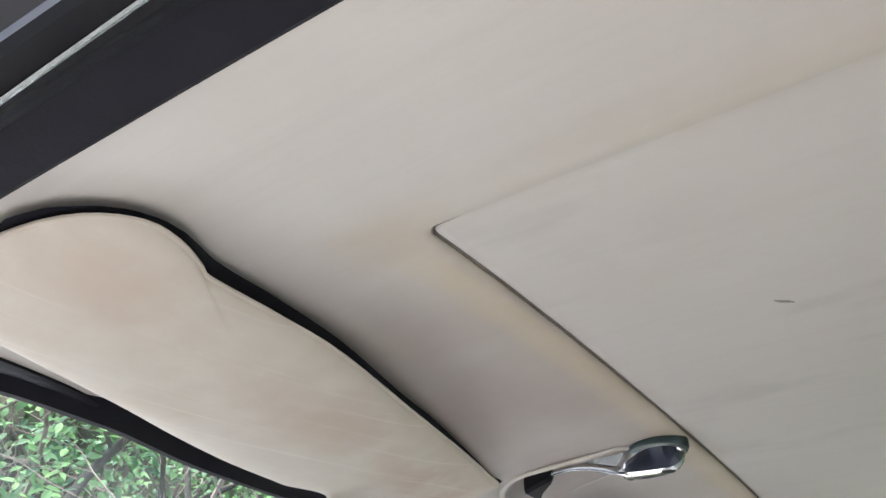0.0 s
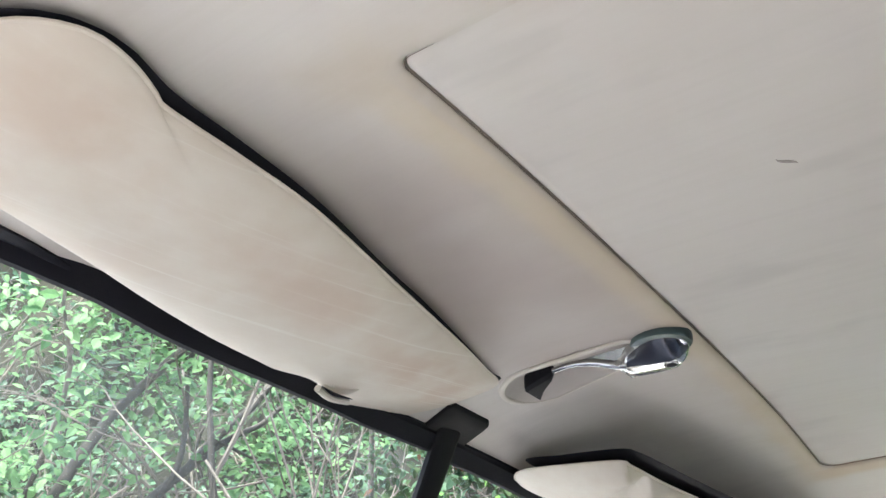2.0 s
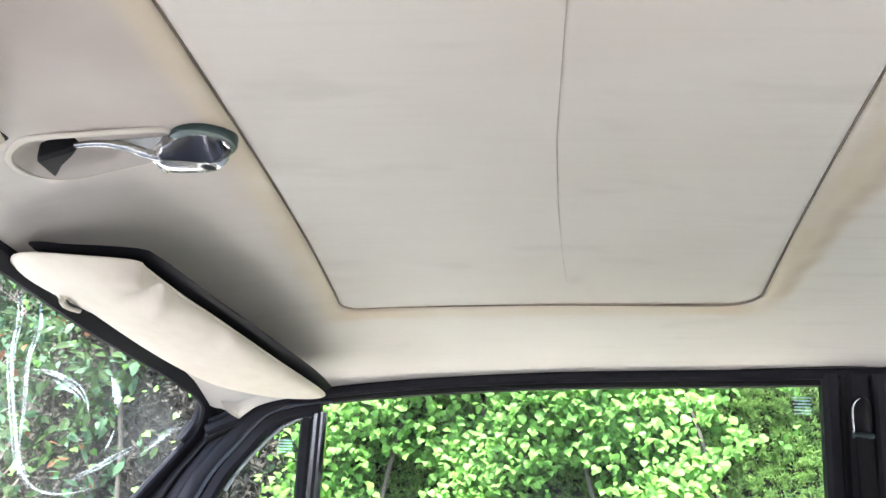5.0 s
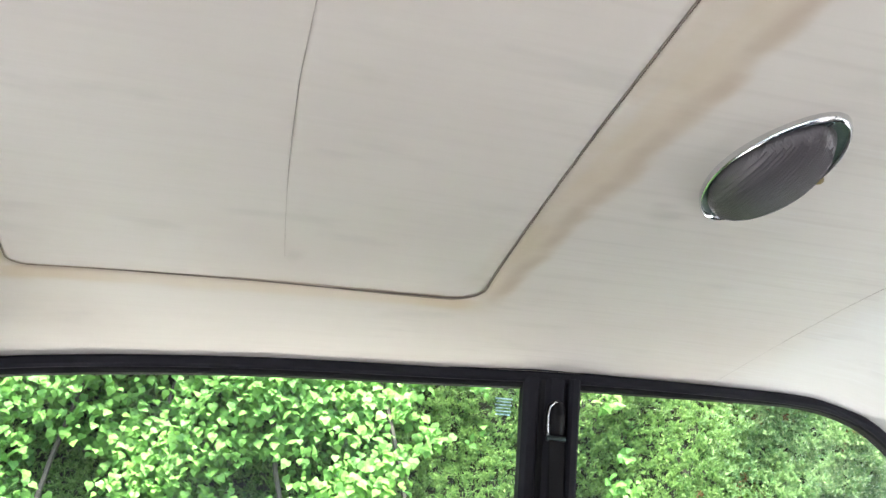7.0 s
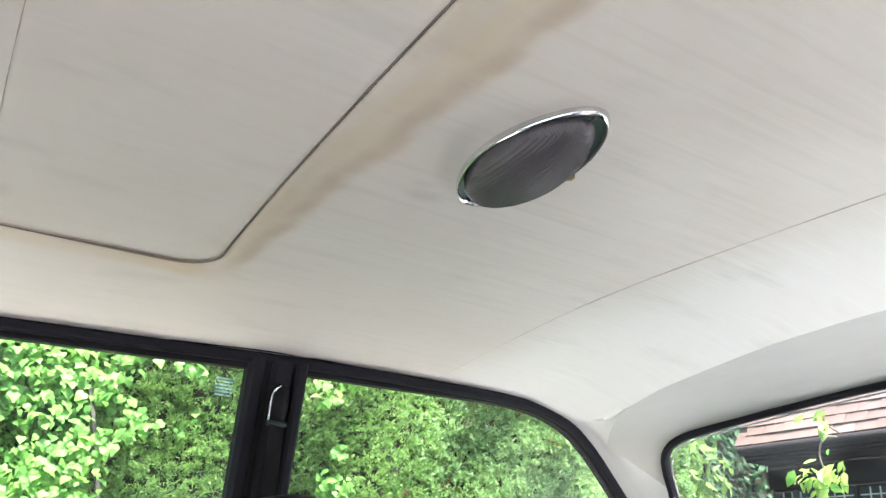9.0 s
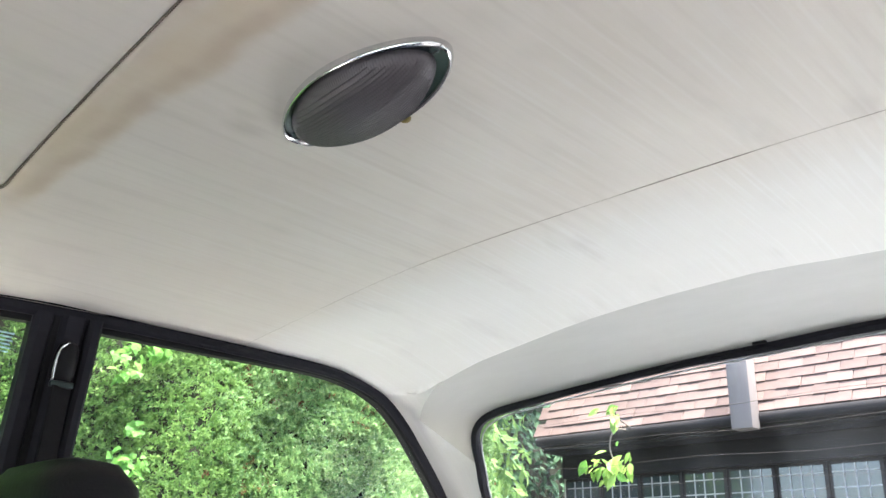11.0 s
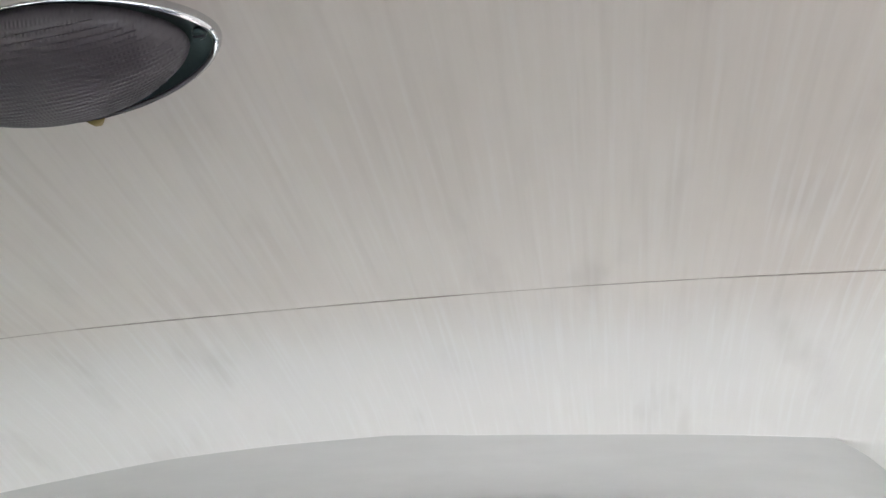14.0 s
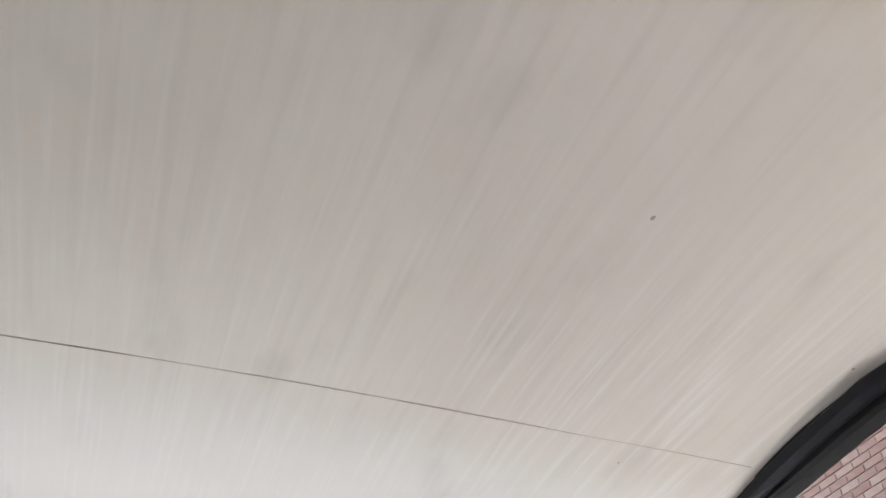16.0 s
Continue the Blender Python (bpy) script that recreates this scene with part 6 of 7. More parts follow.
def tufts(points, axes, blades, size, spread, rng):
    """Short tufts of narrow blades: each tuft fans out round its own axis."""
    n = len(points)
    p = np.repeat(points, blades, 0) + rng.normal(0, 0.004, (n * blades, 3))
    u = np.repeat(axes, blades, 0) + rng.normal(0, spread, (n * blades, 3))
    u /= np.linalg.norm(u, axis=1, keepdims=True)
    side = rng.normal(0, 1, (n * blades, 3))
    w = np.cross(u, side)
    w /= np.linalg.norm(w, axis=1, keepdims=True)
    nv = np.cross(u, w)
    s = (np.repeat(size, blades) * rng.uniform(0.65, 1.3, n * blades))[:, None, None]
    sh = np.array(BLADE)
    v = p[:, None] + s * (u[:, None] * sh[None, :, 0:1] + w[:, None] * sh[None, :, 1:2] + nv[:, None] * sh[None, :, 2:3])
    return v.reshape(-1, 3), len(sh), n * blades


BLADE = [(0, 0, 0), (0.4, 0.15, 0.03), (1.0, 0, -0.05), (0.4, -0.15, 0.03)]
n = 42000
py = 0.40 - 3.0 * rng.random(n)
pz = 0.98 + 0.68 * rng.random(n)
feather = np.clip((-1.42 - py + 0.25 * (pz - 1.2)) / 0.35, 0, 1)
lump = np.array([noise.noise(Vector((a * 17, b * 21, 0))) + 0.6 * noise.noise(Vector((a * 43, b * 49, 3))) for a, b in zip(py, pz)])
px = HX + 0.050 + np.array([bumpy(a, b) for a, b in zip(py, pz)]) - 0.013 * lump - 0.018 * rng.random(n)
axes = np.stack([-0.62 + 0 * px, 0.15 + 0.5 * np.sin(5 * py + 3 * pz), 0.55 + 0 * px], 1) + rng.normal(0, 0.42, (n, 3))
axes /= np.linalg.norm(axes, axis=1, keepdims=True)
# flat shelves of growth with dark slits between them
shelf_gap = np.array([noise.noise(Vector((a * 24, b * 85, 6))) + 0.4 * noise.noise(Vector((a * 60, b * 170, 8))) for a, b in zip(py, pz)])
whole = (shelf_gap > -0.13) | (rng.random(n) < 0.35 * feather + 0.10)
px, py, pz, axes, feather, n = px[whole], py[whole], pz[whole], axes[whole], feather[whole], int(whole.sum())
kind = rng.random(n) < feather
brown = (rng.random(n) < 0.10) & (py < -1.25) & (np.array([noise.noise(Vector((a * 6, b * 6, 9))) for a, b in zip(py, pz)]) > 0.12)
for nm, mask, blades, size, mat, lab in (("sprigs", ~kind & ~brown, 10, 0.0122, M_HEDGE, "short green conifer sprigs"), ("feathery_sprigs", kind & ~brown, 11, 0.0165, M_FEATHER, "lighter feathery sprigs"), ("withered_sprigs", brown, 8, 0.015, M_BROWN, "withered brown sprigs")):
    v, m, k = tufts(np.stack([px, py, pz], 1)[mask], axes[mask], blades, np.full(int(mask.sum()), size), 0.50, rng)
    tagged(part(nm, leaf_mesh(v, m, k, SPRIG_F), mat, hedge, lab, 0), kind="stuff")

# coarser growth low down, above, on top and behind
n = 46000
py = 0.85 - 3.4 * rng.random(n)
side = rng.random(n)
pz = np.where(side < 0.55, 2.72 * rng.random(n), np.where(side < 0.75, 2.72, 2.72 * rng.random(n)))
px = np.where(side < 0.55, HX + 0.055, np.where(side < 0.75, HX + 0.1 + 0.74 * rng.random(n), HX + 0.87)) + np.array([bumpy(a, b) for a, b in zip(py, pz)])
pz = np.where((side >= 0.55) & (side < 0.75), 2.70 + 0.17 * np.sin(np.pi * np.clip((px - HX - 0.1) / 0.74, 0, 1)), pz)
keep = ((side >= 0.55) | (pz < 1.0) | (pz > 1.64)) & ((py < 0.35) | (rng.random(n) < 0.25))
px, py, pz, side = px[keep], py[keep], pz[keep], side[keep]
out = np.where((side < 0.55)[:, None], [[-0.55, 0, 0.45]], np.where((side < 0.75)[:, None], [[0, 0, 1.0]], [[0.55, 0, 0.45]]))
v, m, k = scatter(np.stack([px, py, pz], 1), out, 0.045, SPRIG, rng, 0.6, 0.2, -0.9)
tagged(part("outer_sprigs", leaf_mesh(v, m, k, SPRIG_F), M_HEDGE, hedge, "green conifer sprigs", 0), kind="stuff")


# ivy over the hedge
def ivy_cover(y, z):
    edge = -0.665 + 0.05 * step(1.22, 1.14, z) - 0.03 * step(1.30, 1.36, z) + 0.03 * math.sin(19 * z) + 0.03 * math.sin(43 * z + 1)
    full = step(edge - 0.03, edge + 0.06, y)
    hole = sum(h * math.exp(-(((y - cy) / wy) ** 2 + ((z - cz) / wz) ** 2)) for cy, cz, wy, wz, h in ((0.125, 1.140, 0.075, 0.075, 1.6), (-0.300, 1.140, 0.070, 0.060, 1.5), (0.215, 1.222, 0.035, 0.020, 0.9), (-0.620, 1.255, 0.060, 0.045, 1.4), (-0.215, 1.30, 0.04, 0.02, 0.8), (-0.43, 1.17, 0.02, 0.04, 0.7)))
    lone = sum(h * math.exp(-(((y - cy) / w) ** 2 + ((z - cz) / w) ** 2)) for cy, cz, w, h in ((-1.15, 1.41, 0.022, 0.8), (-1.085, 1.40, 0.014, 0.6), (-1.09, 1.345, 0.014, 0.6), (-1.15, 1.235, 0.014, 0.5), (-1.14, 1.15, 0.028, 0.7), (-0.80, 1.27, 0.016, 0.5), (-0.79, 1.40, 0.02, 0.5)))
    n1 = 0.5 + 0.6 * noise.noise(Vector((y * 7, z * 8, 2.0)))
    thick = 0.20 + max(0.0, 2.3 * (n1 - 0.29)) ** 1.5 * 0.50
    return max(full * thick * (1 - min(1.0, hole)) * (1 - 0.985 * step(0.30, 0.46, y)), lone)


ivy = thing("ivy", (HX - 0.02, 0.0, 0.0), "bright green ivy climbing over the hedge", "ivy")
pts = []
while len(pts) < 19000:
    y, z = rng.uniform(-1.35, 1.4), rng.uniform(0.8, 2.3)
    if rng.random() < ivy_cover(y, z):
        pts.append((HX - 0.02 + bumpy(y, z) - 0.07 * rng.random(), y, z))
pts = np.array(pts)
near = np.where((pts[:, 2] > 1.08) & (pts[:, 2] < 1.42) & (pts[:, 1] < 0.35))[0][::26][:290]
far = np.setdiff1d(np.arange(len(pts)), near)
v, m, k = scatter(pts[far], np.tile([-0.75, 0, 0.55], (len(far), 1)), (0.0190 + 0.0035 * (1 - np.clip((pts[far][:, 1] + 0.55) / 0.40, 0, 1))), IVY, rng, 0.48, 0.12, 0.9)
tagged(part("leaves", leaf_mesh(v, m, k, IVY_F), M_IVY, ivy, "lobed ivy leaves", 0), kind="stuff")
n = 6500
py, pz = -0.70 + 1.15 * rng.random(n), 0.85 + 1.1 * rng.random(n)
open_spot = np.array([ivy_cover(a, b) for a, b in zip(py, pz)]) > 0.10
py, pz = py[open_spot], pz[open_spot]
n = len(py)
p = np.stack([HX + 0.045 + np.array([bumpy(c, d) for c, d in zip(py, pz)]) - 0.035 * rng.random(n), py, pz], 1)
v, m, k = scatter(p, np.tile([-0.8, 0, 0.35], (n, 1)), 0.021, IVY, rng, 0.6, 0.12, 0.9)
tagged(part("inner_leaves", leaf_mesh(v, m, k, IVY_F), M_IVYDARK, ivy, "inner ivy leaves, green darkened for shade", 0), kind="stuff")
blade = bpy.data.meshes.new("leaf")
blade.from_pydata([(a * 0.0265 * K, b * 0.0265 * K, (abs(b) * 0.12 + c) * 0.0265 * K) for a, b, c in IVY], [], IVY_F)
blade.materials.append(M_IVY)
for i in near:
    ob = new("leaf", blade)
    ob.parent = ivy
    nv = Vector((-0.8, 0, 0.35)) + Vector(rng.normal(0, 0.38, 3))
    nv.normalize()
    dn = Vector((0, 0, -1.2)) + Vector(rng.normal(0, 0.6, 3))
    u = (dn - nv * dn.dot(nv)).normalized()
    w = nv.cross(u)
    s = float(rng.uniform(0.65, 1.35)) * (0.73 + 0.15 * (1 - min(1.0, max(0.0, (pts[i][1] + 0.55) / 0.40))))
    mat = Matrix((u * s, w * s, nv * s)).transposed().to_4x4()
    mat.translation = (Vector(pts[i]) - ORIGIN[ivy.name]) * K
    ob.matrix_basis = mat
for k in range(7):
    y = -0.6 + k * 0.24
    part("stem", tube([(HX + bumpy(y + 0.05 * math.sin(z * 5 + k), z) - 0.012, y + 0.05 * math.sin(z * 5 + k), z) for z in np.linspace(0, 2.2, 18)], 0.006, 5), M_BARK, ivy, "woody ivy stem")


# mixed leaves where the hedge runs out towards the car's nose
n = 16000
py, pz = 0.30 + 1.30 * rng.random(n), 0.75 + 1.35 * rng.random(n)
clump = np.array([noise.noise(Vector((a * 11, b * 12, 4))) for a, b in zip(py, pz)])
pick = np.argsort(-clump - 0.16 * rng.normal(0, 1, n))[:5400]
rng.shuffle(pick)
py, pz = py[pick], pz[pick]
n = 5400
p = np.stack([HX + 0.16 - 0.22 * rng.random(n) + 0.1 * np.sin(6 * py + 4 * pz), py, pz], 1)
v, m, k = scatter(p, np.tile([-0.7, -0.2, 0.5], (n, 1)), 0.034, OVAL, rng, 0.55, 0.2, 0.3)
# the darkest leaves carry shade in their colour
for nm, lo, hi, mat, lab in (("dark_leaves", 0, 3600, M_DEEP, "green leaves coloured dark for shade"), ("green_leaves", 3600, 5200, M_SHRUB, "mid-green leaves"), ("withered_leaves", 5200, 5400, M_BROWN, "withered brown leaves")):
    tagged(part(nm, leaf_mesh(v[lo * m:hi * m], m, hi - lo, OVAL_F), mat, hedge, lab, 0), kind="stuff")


# dead twiglets on the bare end of the hedge
n = 5000
py, pz = 0.32 + 0.75 * rng.random(n), 0.8 + 0.9 * rng.random(n)
p = np.stack([HX + 0.075 + np.array([bumpy(a, b) for a, b in zip(py, pz)]) - 0.05 * rng.random(n), py, pz], 1)
v, m, k = tufts(p, np.tile([-0.5, 0.1, 0.3], (n, 1)) + rng.normal(0, 0.5, (n, 3)), 5, np.full(n, 0.024), 0.7, rng)
tagged(part("dead_twiglets", leaf_mesh(v, m, k, SPRIG_F), M_BARK, hedge, "dry brown twiglets", 0), kind="stuff")


# tangled shrubs in front of the car
def build_shrub(base, seed, label, stems=7, height=2.6, spread=0.7, leaves=900, lean=(0, 0), leaf=None):
    r = random.Random(seed)
    ob = thing("shrub", base, label, "shrub", "tangled shrubs")
    wood, twigs, tips = [], [], []

    def limb(p, d, length, rad, depth):
        pts = [Vector(p)]
        steps = 5
        for _ in range(steps):
            d = (d + Vector((r.gauss(0, 0.22), r.gauss(0, 0.22), r.gauss(0.02, 0.16)))).normalized()
            pts.append(pts[-1] + d * (length / steps))
        path = curve(pts, 9)
        if any((p.x < 1.0 and p.y < 2.0) or (p.x < 1.9 and p.y < 1.2) for p in path):
            return
        g = sweep(path, ring_profile(rad, rad, 5 if depth else 7), (0.3, 0.9, 0.2), taper=lambda f: 1 - 0.6 * f)
        (wood if rad > 0.011 else twigs).append(g)
        if depth < 3:
            for _ in range(r.choice((3, 4, 5)) if depth < 2 else r.choice((2, 3, 3))):
                q = path[r.randint(2, 8)]
                dd = (d + Vector((r.gauss(0, 0.8), r.gauss(0, 0.8), r.gauss(0.05, 0.6)))).normalized()
                limb(q, dd, length * r.uniform(0.35, 0.6), rad * r.uniform(0.35, 0.55), depth + 1)
        if depth >= 1:
            tips.extend(path[2:])

    for _ in range(stems):
        a = r.uniform(0, 6.283)
        st = Vector(base) + Vector((math.cos(a), math.sin(a), 0)) * r.uniform(0.02, 0.30)
        d = Vector((math.cos(a) * spread + lean[0], math.sin(a) * spread + lean[1], r.uniform(0.8, 1.6))).normalized()
        limb(st, d, height * r.uniform(0.7, 1.1), r.choice((0.006, 0.008, 0.011, 0.022)), 0)
    if wood:
        part("trunk", join(*wood), M_BARK, ob, "grey-brown trunks and limbs", 60)
    part("twigs", join(*twigs), M_TWIG, ob, "pale tangled twigs", 60)
    g = np.random.default_rng(seed)
    tufts = g.integers(0, len(tips), max(20, leaves // 9))
    pick = np.array([tuple(t) for t in tips])[g.choice(tufts, leaves)] + g.normal(0, 0.045, (leaves, 3))
    pick = pick[((pick[:, 0] > 1.0) | (pick[:, 1] > 2.0)) & ((pick[:, 0] > 1.8) | (pick[:, 1] > 1.2))]
    leaves = len(pick)
    v, m, k = scatter(pick, np.tile([-0.5, -0.5, 0.75], (leaves, 1)), 0.052, OVAL, g, 0.45, 0.2, 0.0)
    tagged(part("foliage", leaf_mesh(v, m, k, OVAL_F), leaf or M_SHRUB, ob, "small fresh green leaves", 0), kind="stuff")
    return ob


SHRUBS = [((2.15, 1.25, 0), 600), ((2.30, 1.75, 0), 1300), ((2.35, 2.65, 0), 1300), ((2.2, 3.5, 0), 2000), ((1.9, 4.4, 0), 3000), ((1.2, 5.2, 0), 4200), ((0.7, 4.1, 0), 3800), ((0.0, 4.7, 0), 3600)]
for i, (b, lv) in enumerate(SHRUBS):
    build_shrub(b, 20 + i, "tangled shrub with bare twigs and fresh green leaves", 7, 2.7, 0.55, lv, (-0.12, -0.05), M_FRESH if i > 4 else None)

for i, b in enumerate(((2.02, 1.42, 0), (1.95, 1.75, 0), (1.55, 2.6, 0), (1.2, 3.3, 0))):
    build_shrub(b, 50 + i, "dry tangled bramble, mostly bare brown twigs", 13, 2.2, 0.35, 260, (0.0, 0.1))

# a leaning bare trunk among them
old = thing("shrub", (0.75, 2.40, 0), "old leaning shrub with bare grey limbs", "shrub", "tangled shrubs")
part("trunk", sweep(curve([(0.75, 2.40, 0), (0.95, 2.4, 0.8), (1.12, 2.4, 1.33), (1.32, 2.4, 1.60), (1.50, 2.4, 1.79), (1.60, 2.4, 1.92), (1.75, 2.41, 2.07), (1.86, 2.42, 2.21), (2.2, 2.5, 2.7)], 44), ring_profile(0.024, 0.024, 9), (0.4, 0.9, 0), taper=lambda f: 1.1 - 0.55 * f), M_BARK, old, "leaning grey trunk", 60)
BOUGHS = [
    ([(0.92, 2.4, 0.7), (0.95, 2.41, 1.4), (1.13, 2.4, 1.87), (1.22, 2.4, 1.99), (1.31, 2.4, 2.12), (1.40, 2.4, 2.23), (1.62, 2.38, 2.6)], 0.026),
    ([(1.36, 2.4, 1.64), (1.43, 2.39, 1.74), (1.45, 2.39, 1.88), (1.44, 2.4, 2.05), (1.43, 2.4, 2.21), (1.42, 2.38, 2.6)], 0.012),
    ([(1.48, 2.4, 1.77), (1.68, 2.42, 1.94), (1.87, 2.44, 2.06), (2.01, 2.46, 2.19), (2.3, 2.5, 2.42)], 0.015),
    ([(1.22, 2.4, 1.99), (1.10, 2.42, 2.2), (1.05, 2.4, 2.5)], 0.009),
    ([(1.60, 2.4, 1.92), (1.9, 2.4, 1.90), (2.2, 2.36, 2.0)], 0.007),
]
for pts, r in BOUGHS:
    part("limb", sweep(curve(pts, 20), ring_profile(r, r, 7), (0.4, 0.9, 0), taper=lambda f: 1 - 0.5 * f), M_BARK, old, "bare grey limb", 60)
n = 2600
hold = np.array([tuple(p) for pts, r in BOUGHS for p in curve(pts, 30)[8:]])
g = np.random.default_rng(77)
knots = hold[g.integers(0, len(hold), 120)] + g.normal(0, 0.16, (120, 3))
pick = knots[g.integers(0, 120, n)] + g.normal(0, 0.06, (n, 3))
v, m, k = scatter(pick, np.tile([-0.4, -0.6, 0.75], (n, 1)), 0.042, OVAL, g, 0.4, 0.2, 0.0)
tagged(part("foliage", leaf_mesh(v, m, k, OVAL_F), M_FRESH, old, "bright fresh leaves in clusters", 0), kind="stuff")

# shaded wood behind the shrubs
wood_line = curve([(2.5, 0.55, 0), (2.9, 1.6, 0), (3.1, 3.0, 0), (3.0, 4.4, 0), (2.2, 6.0, 0), (0.6, 7.0, 0), (-2.5, 7.4, 0), (-6, 7.0, 0)], 60)
back = thing("thicket", (3.0, 3.0, 0), "dark overgrown thicket behind the shrubs", "thicket", "", "stuff")
part("core", solid_core([[(p.x + 0.4 + 0.15 * math.sin(0.8 * i + 2 * z), p.y + 0.15 + 0.12 * math.sin(0.55 * i - z), z) for z in np.linspace(0, 4.6, 24)] for i, p in enumerate(wood_line)], (0.55, 0.75, 0), 0.5), M_MASS, back, "near-black body painted for the shade behind", 180)
n = 15000
idx = rng.random(n) ** 0.8 * 45
pp = np.array([tuple(wood_line[min(59, int(i))].lerp(wood_line[min(59, int(i) + 1)], float(i % 1))) for i in idx])
pp[:, 2] = rng.random(n) * 4.2
pp[:, 0] += 0.36 - 0.62 * rng.random(n) ** 1.6 + 0.12 * np.sin(pp[:, 2] * 3 + pp[:, 1] * 2)
pp[:, 1] += 0.1 - 0.3 * rng.random(n)
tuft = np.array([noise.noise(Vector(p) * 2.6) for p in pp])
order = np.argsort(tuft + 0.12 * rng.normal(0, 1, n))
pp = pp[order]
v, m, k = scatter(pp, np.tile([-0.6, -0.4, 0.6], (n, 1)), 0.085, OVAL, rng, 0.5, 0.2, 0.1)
# shade and sun go in as two leaf colours
tagged(part("shaded_leaves", leaf_mesh(v[:int(n * 0.76) * m], m, int(n * 0.76), OVAL_F), M_DEEP, back, "leaves with shade put into their green", 0), kind="stuff")
tagged(part("lit_leaves", leaf_mesh(v[int(n * 0.76) * m:], m, n - int(n * 0.76), OVAL_F), M_SHRUB, back, "leaves in a lighter green for sun", 0), kind="stuff")


# ---- the house behind ----
def hp(x, z):
    """Across and up on the house's front."""
    return -0.32 + (x + 0.32) * 1.284, 0.925 + (z - 0.925) * 1.284


HY = -7.0
house = thing("house", (1.0, HY, 0), "low house with a tiled roof, dark beams and leaded windows", "house")
part("wall", box(0.6, HY - 0.55, 1.1, 8.7, 0.3, 2.2, 0.0), M_RENDER, house, "plain plaster wall", 0)
part("eaves_beam", box(0.6, HY - 0.02, 2.215, 8.6, 0.10, 0.12, 0.012), M_BEAM, house, "dark stained eaves beam", 30)
part("gutter", tube([(-3.6, HY + 0.07, 2.215), (4.9, HY + 0.07, 2.215)], 0.045, 12), M_BEAM, house, "dark round gutter")
part("soffit", box(0.6, HY - 0.22, 2.14, 8.6, 0.42, 0.03, 0.005), M_BEAM, house, "dark soffit", 30)
part("lintel", box(0.6, HY - 0.36, 2.02, 8.6, 0.12, 0.22, 0.012), M_BEAM, house, "dark window lintel", 30)
roof_h = part("roof", box(0.6, HY - 0.55, 3.2, 8.7, 0.1, 2.0, 0.0), M_BEAM, house, "boarding below the tiles", 0)
slope = radians(64)
px0, px1, pz0 = 2.668, 2.848, 2.118
part("bracket_post", box((px0 + px1) / 2, HY + 0.16, pz0 + 0.5, px1 - px0, 0.14, 1.0, 0.008), M_POST, house, "weathered grey oak post", 30)
for k in range(9):
    xw = hp(3.75, 0)[0] - 0.20 - 0.425 * k
    w = part("window", box(xw, HY - 0.40, 1.50, 0.42, 0.05, 0.82, 0.006), M_BEAM, house, "dark timber casement with leaded lights", 30)
    part("pane", box(xw, HY - 0.372, 1.52, 0.36, 0.008, 0.72, 0.0), M_PANE, w, "dark reflecting glass", 0)
    for j in range(3):
        part("glazing_bar", box(xw - 0.09 + 0.09 * j, HY - 0.364, 1.52, 0.010, 0.008, 0.72, 0.0), M_LEAD, w, "pale glazing bar", 0)
    for j in range(6):
        part("glazing_bar", box(xw, HY - 0.3635, 1.22 + 0.12 * j, 0.36, 0.008, 0.010, 0.0), M_LEAD, w, "pale glazing bar", 0)

# lantern on a brick pier, with a creeper above it
lx, lz = hp(0.03, 1.80)
lant = thing("wall_lantern", (lx, HY + 0.35, lz - 0.30), "black garden lantern with clear panes and a white bulb", "lantern")
part("cap", fixed(loft([[(lx + s * a, HY + 0.35 + s * b, z) for a, b in ((-1, -1), (1, -1), (1, 1), (-1, 1))] for s, z in ((0.15, lz + 0.18), (0.15, lz + 0.165), (0.06, lz + 0.24), (0.02, lz + 0.25))], close=True)), M_BLACKP, lant, "black metal cap", 20)
part("glass", fixed(loft([[(lx + s * a, HY + 0.35 + s * b, z) for a, b in ((-1, -1), (1, -1), (1, 1), (-1, 1))] for s, z in ((0.135, lz + 0.165), (0.085, lz - 0.25))], close=True)), M_LAMPGLASS, lant, "clear glass panes", 10)
for a, b in ((-1, -1), (1, -1), (1, 1), (-1, 1)):
    part("corner_bar", tube([(lx + 0.137 * a, HY + 0.35 + 0.137 * b, lz + 0.165), (lx + 0.087 * a, HY + 0.35 + 0.087 * b, lz - 0.25)], 0.008, 6), M_BLACKP, lant, "black corner bar")
part("bulb", tube([(lx, HY + 0.35, lz - 0.16), (lx, HY + 0.35, lz - 0.02), (lx, HY + 0.35, lz + 0.04)], 0.035, 12, 8), M_BULB, lant, "white bulb")
part("foot", box(lx, HY + 0.35, lz - 0.275, 0.2, 0.2, 0.05, 0.01), M_BLACKP, lant, "black foot", 30)
pier = thing("brick_pier", (lx + 0.02, HY + 0.35, 0), "short red brick pier beside the house", "brick pier")
part("core", box(lx + 0.02, HY + 0.35, (lz - 0.305) / 2, 0.40, 0.40, lz - 0.305, 0.0), M_MORTAR, pier, "mortar", 0)


def build_creeper(name, x, z, n, spread, seed, label, stem):
    ob = thing(name, (x, HY + 0.45, z), label, "creeper")
    g = np.random.default_rng(seed)
    p = np.stack([g.normal(x, spread[0], n), HY + 0.42 + g.normal(0, 0.06, n), g.normal(z, spread[1], n)], 1)
    v, m, k = scatter(p, np.tile([0, 0.8, 0.5], (n, 1)), 0.125, OVAL, g, 0.35, 0.15, 0.5)
    tagged(part("leaves", leaf_mesh(v, m, k, OVAL_F), M_CREEP, ob, "fresh yellow-green leaves", 0), kind="stuff")
    part("stem", tube(stem, 0.007, 6, 24), M_TWIG, ob, "thin trailing stem")


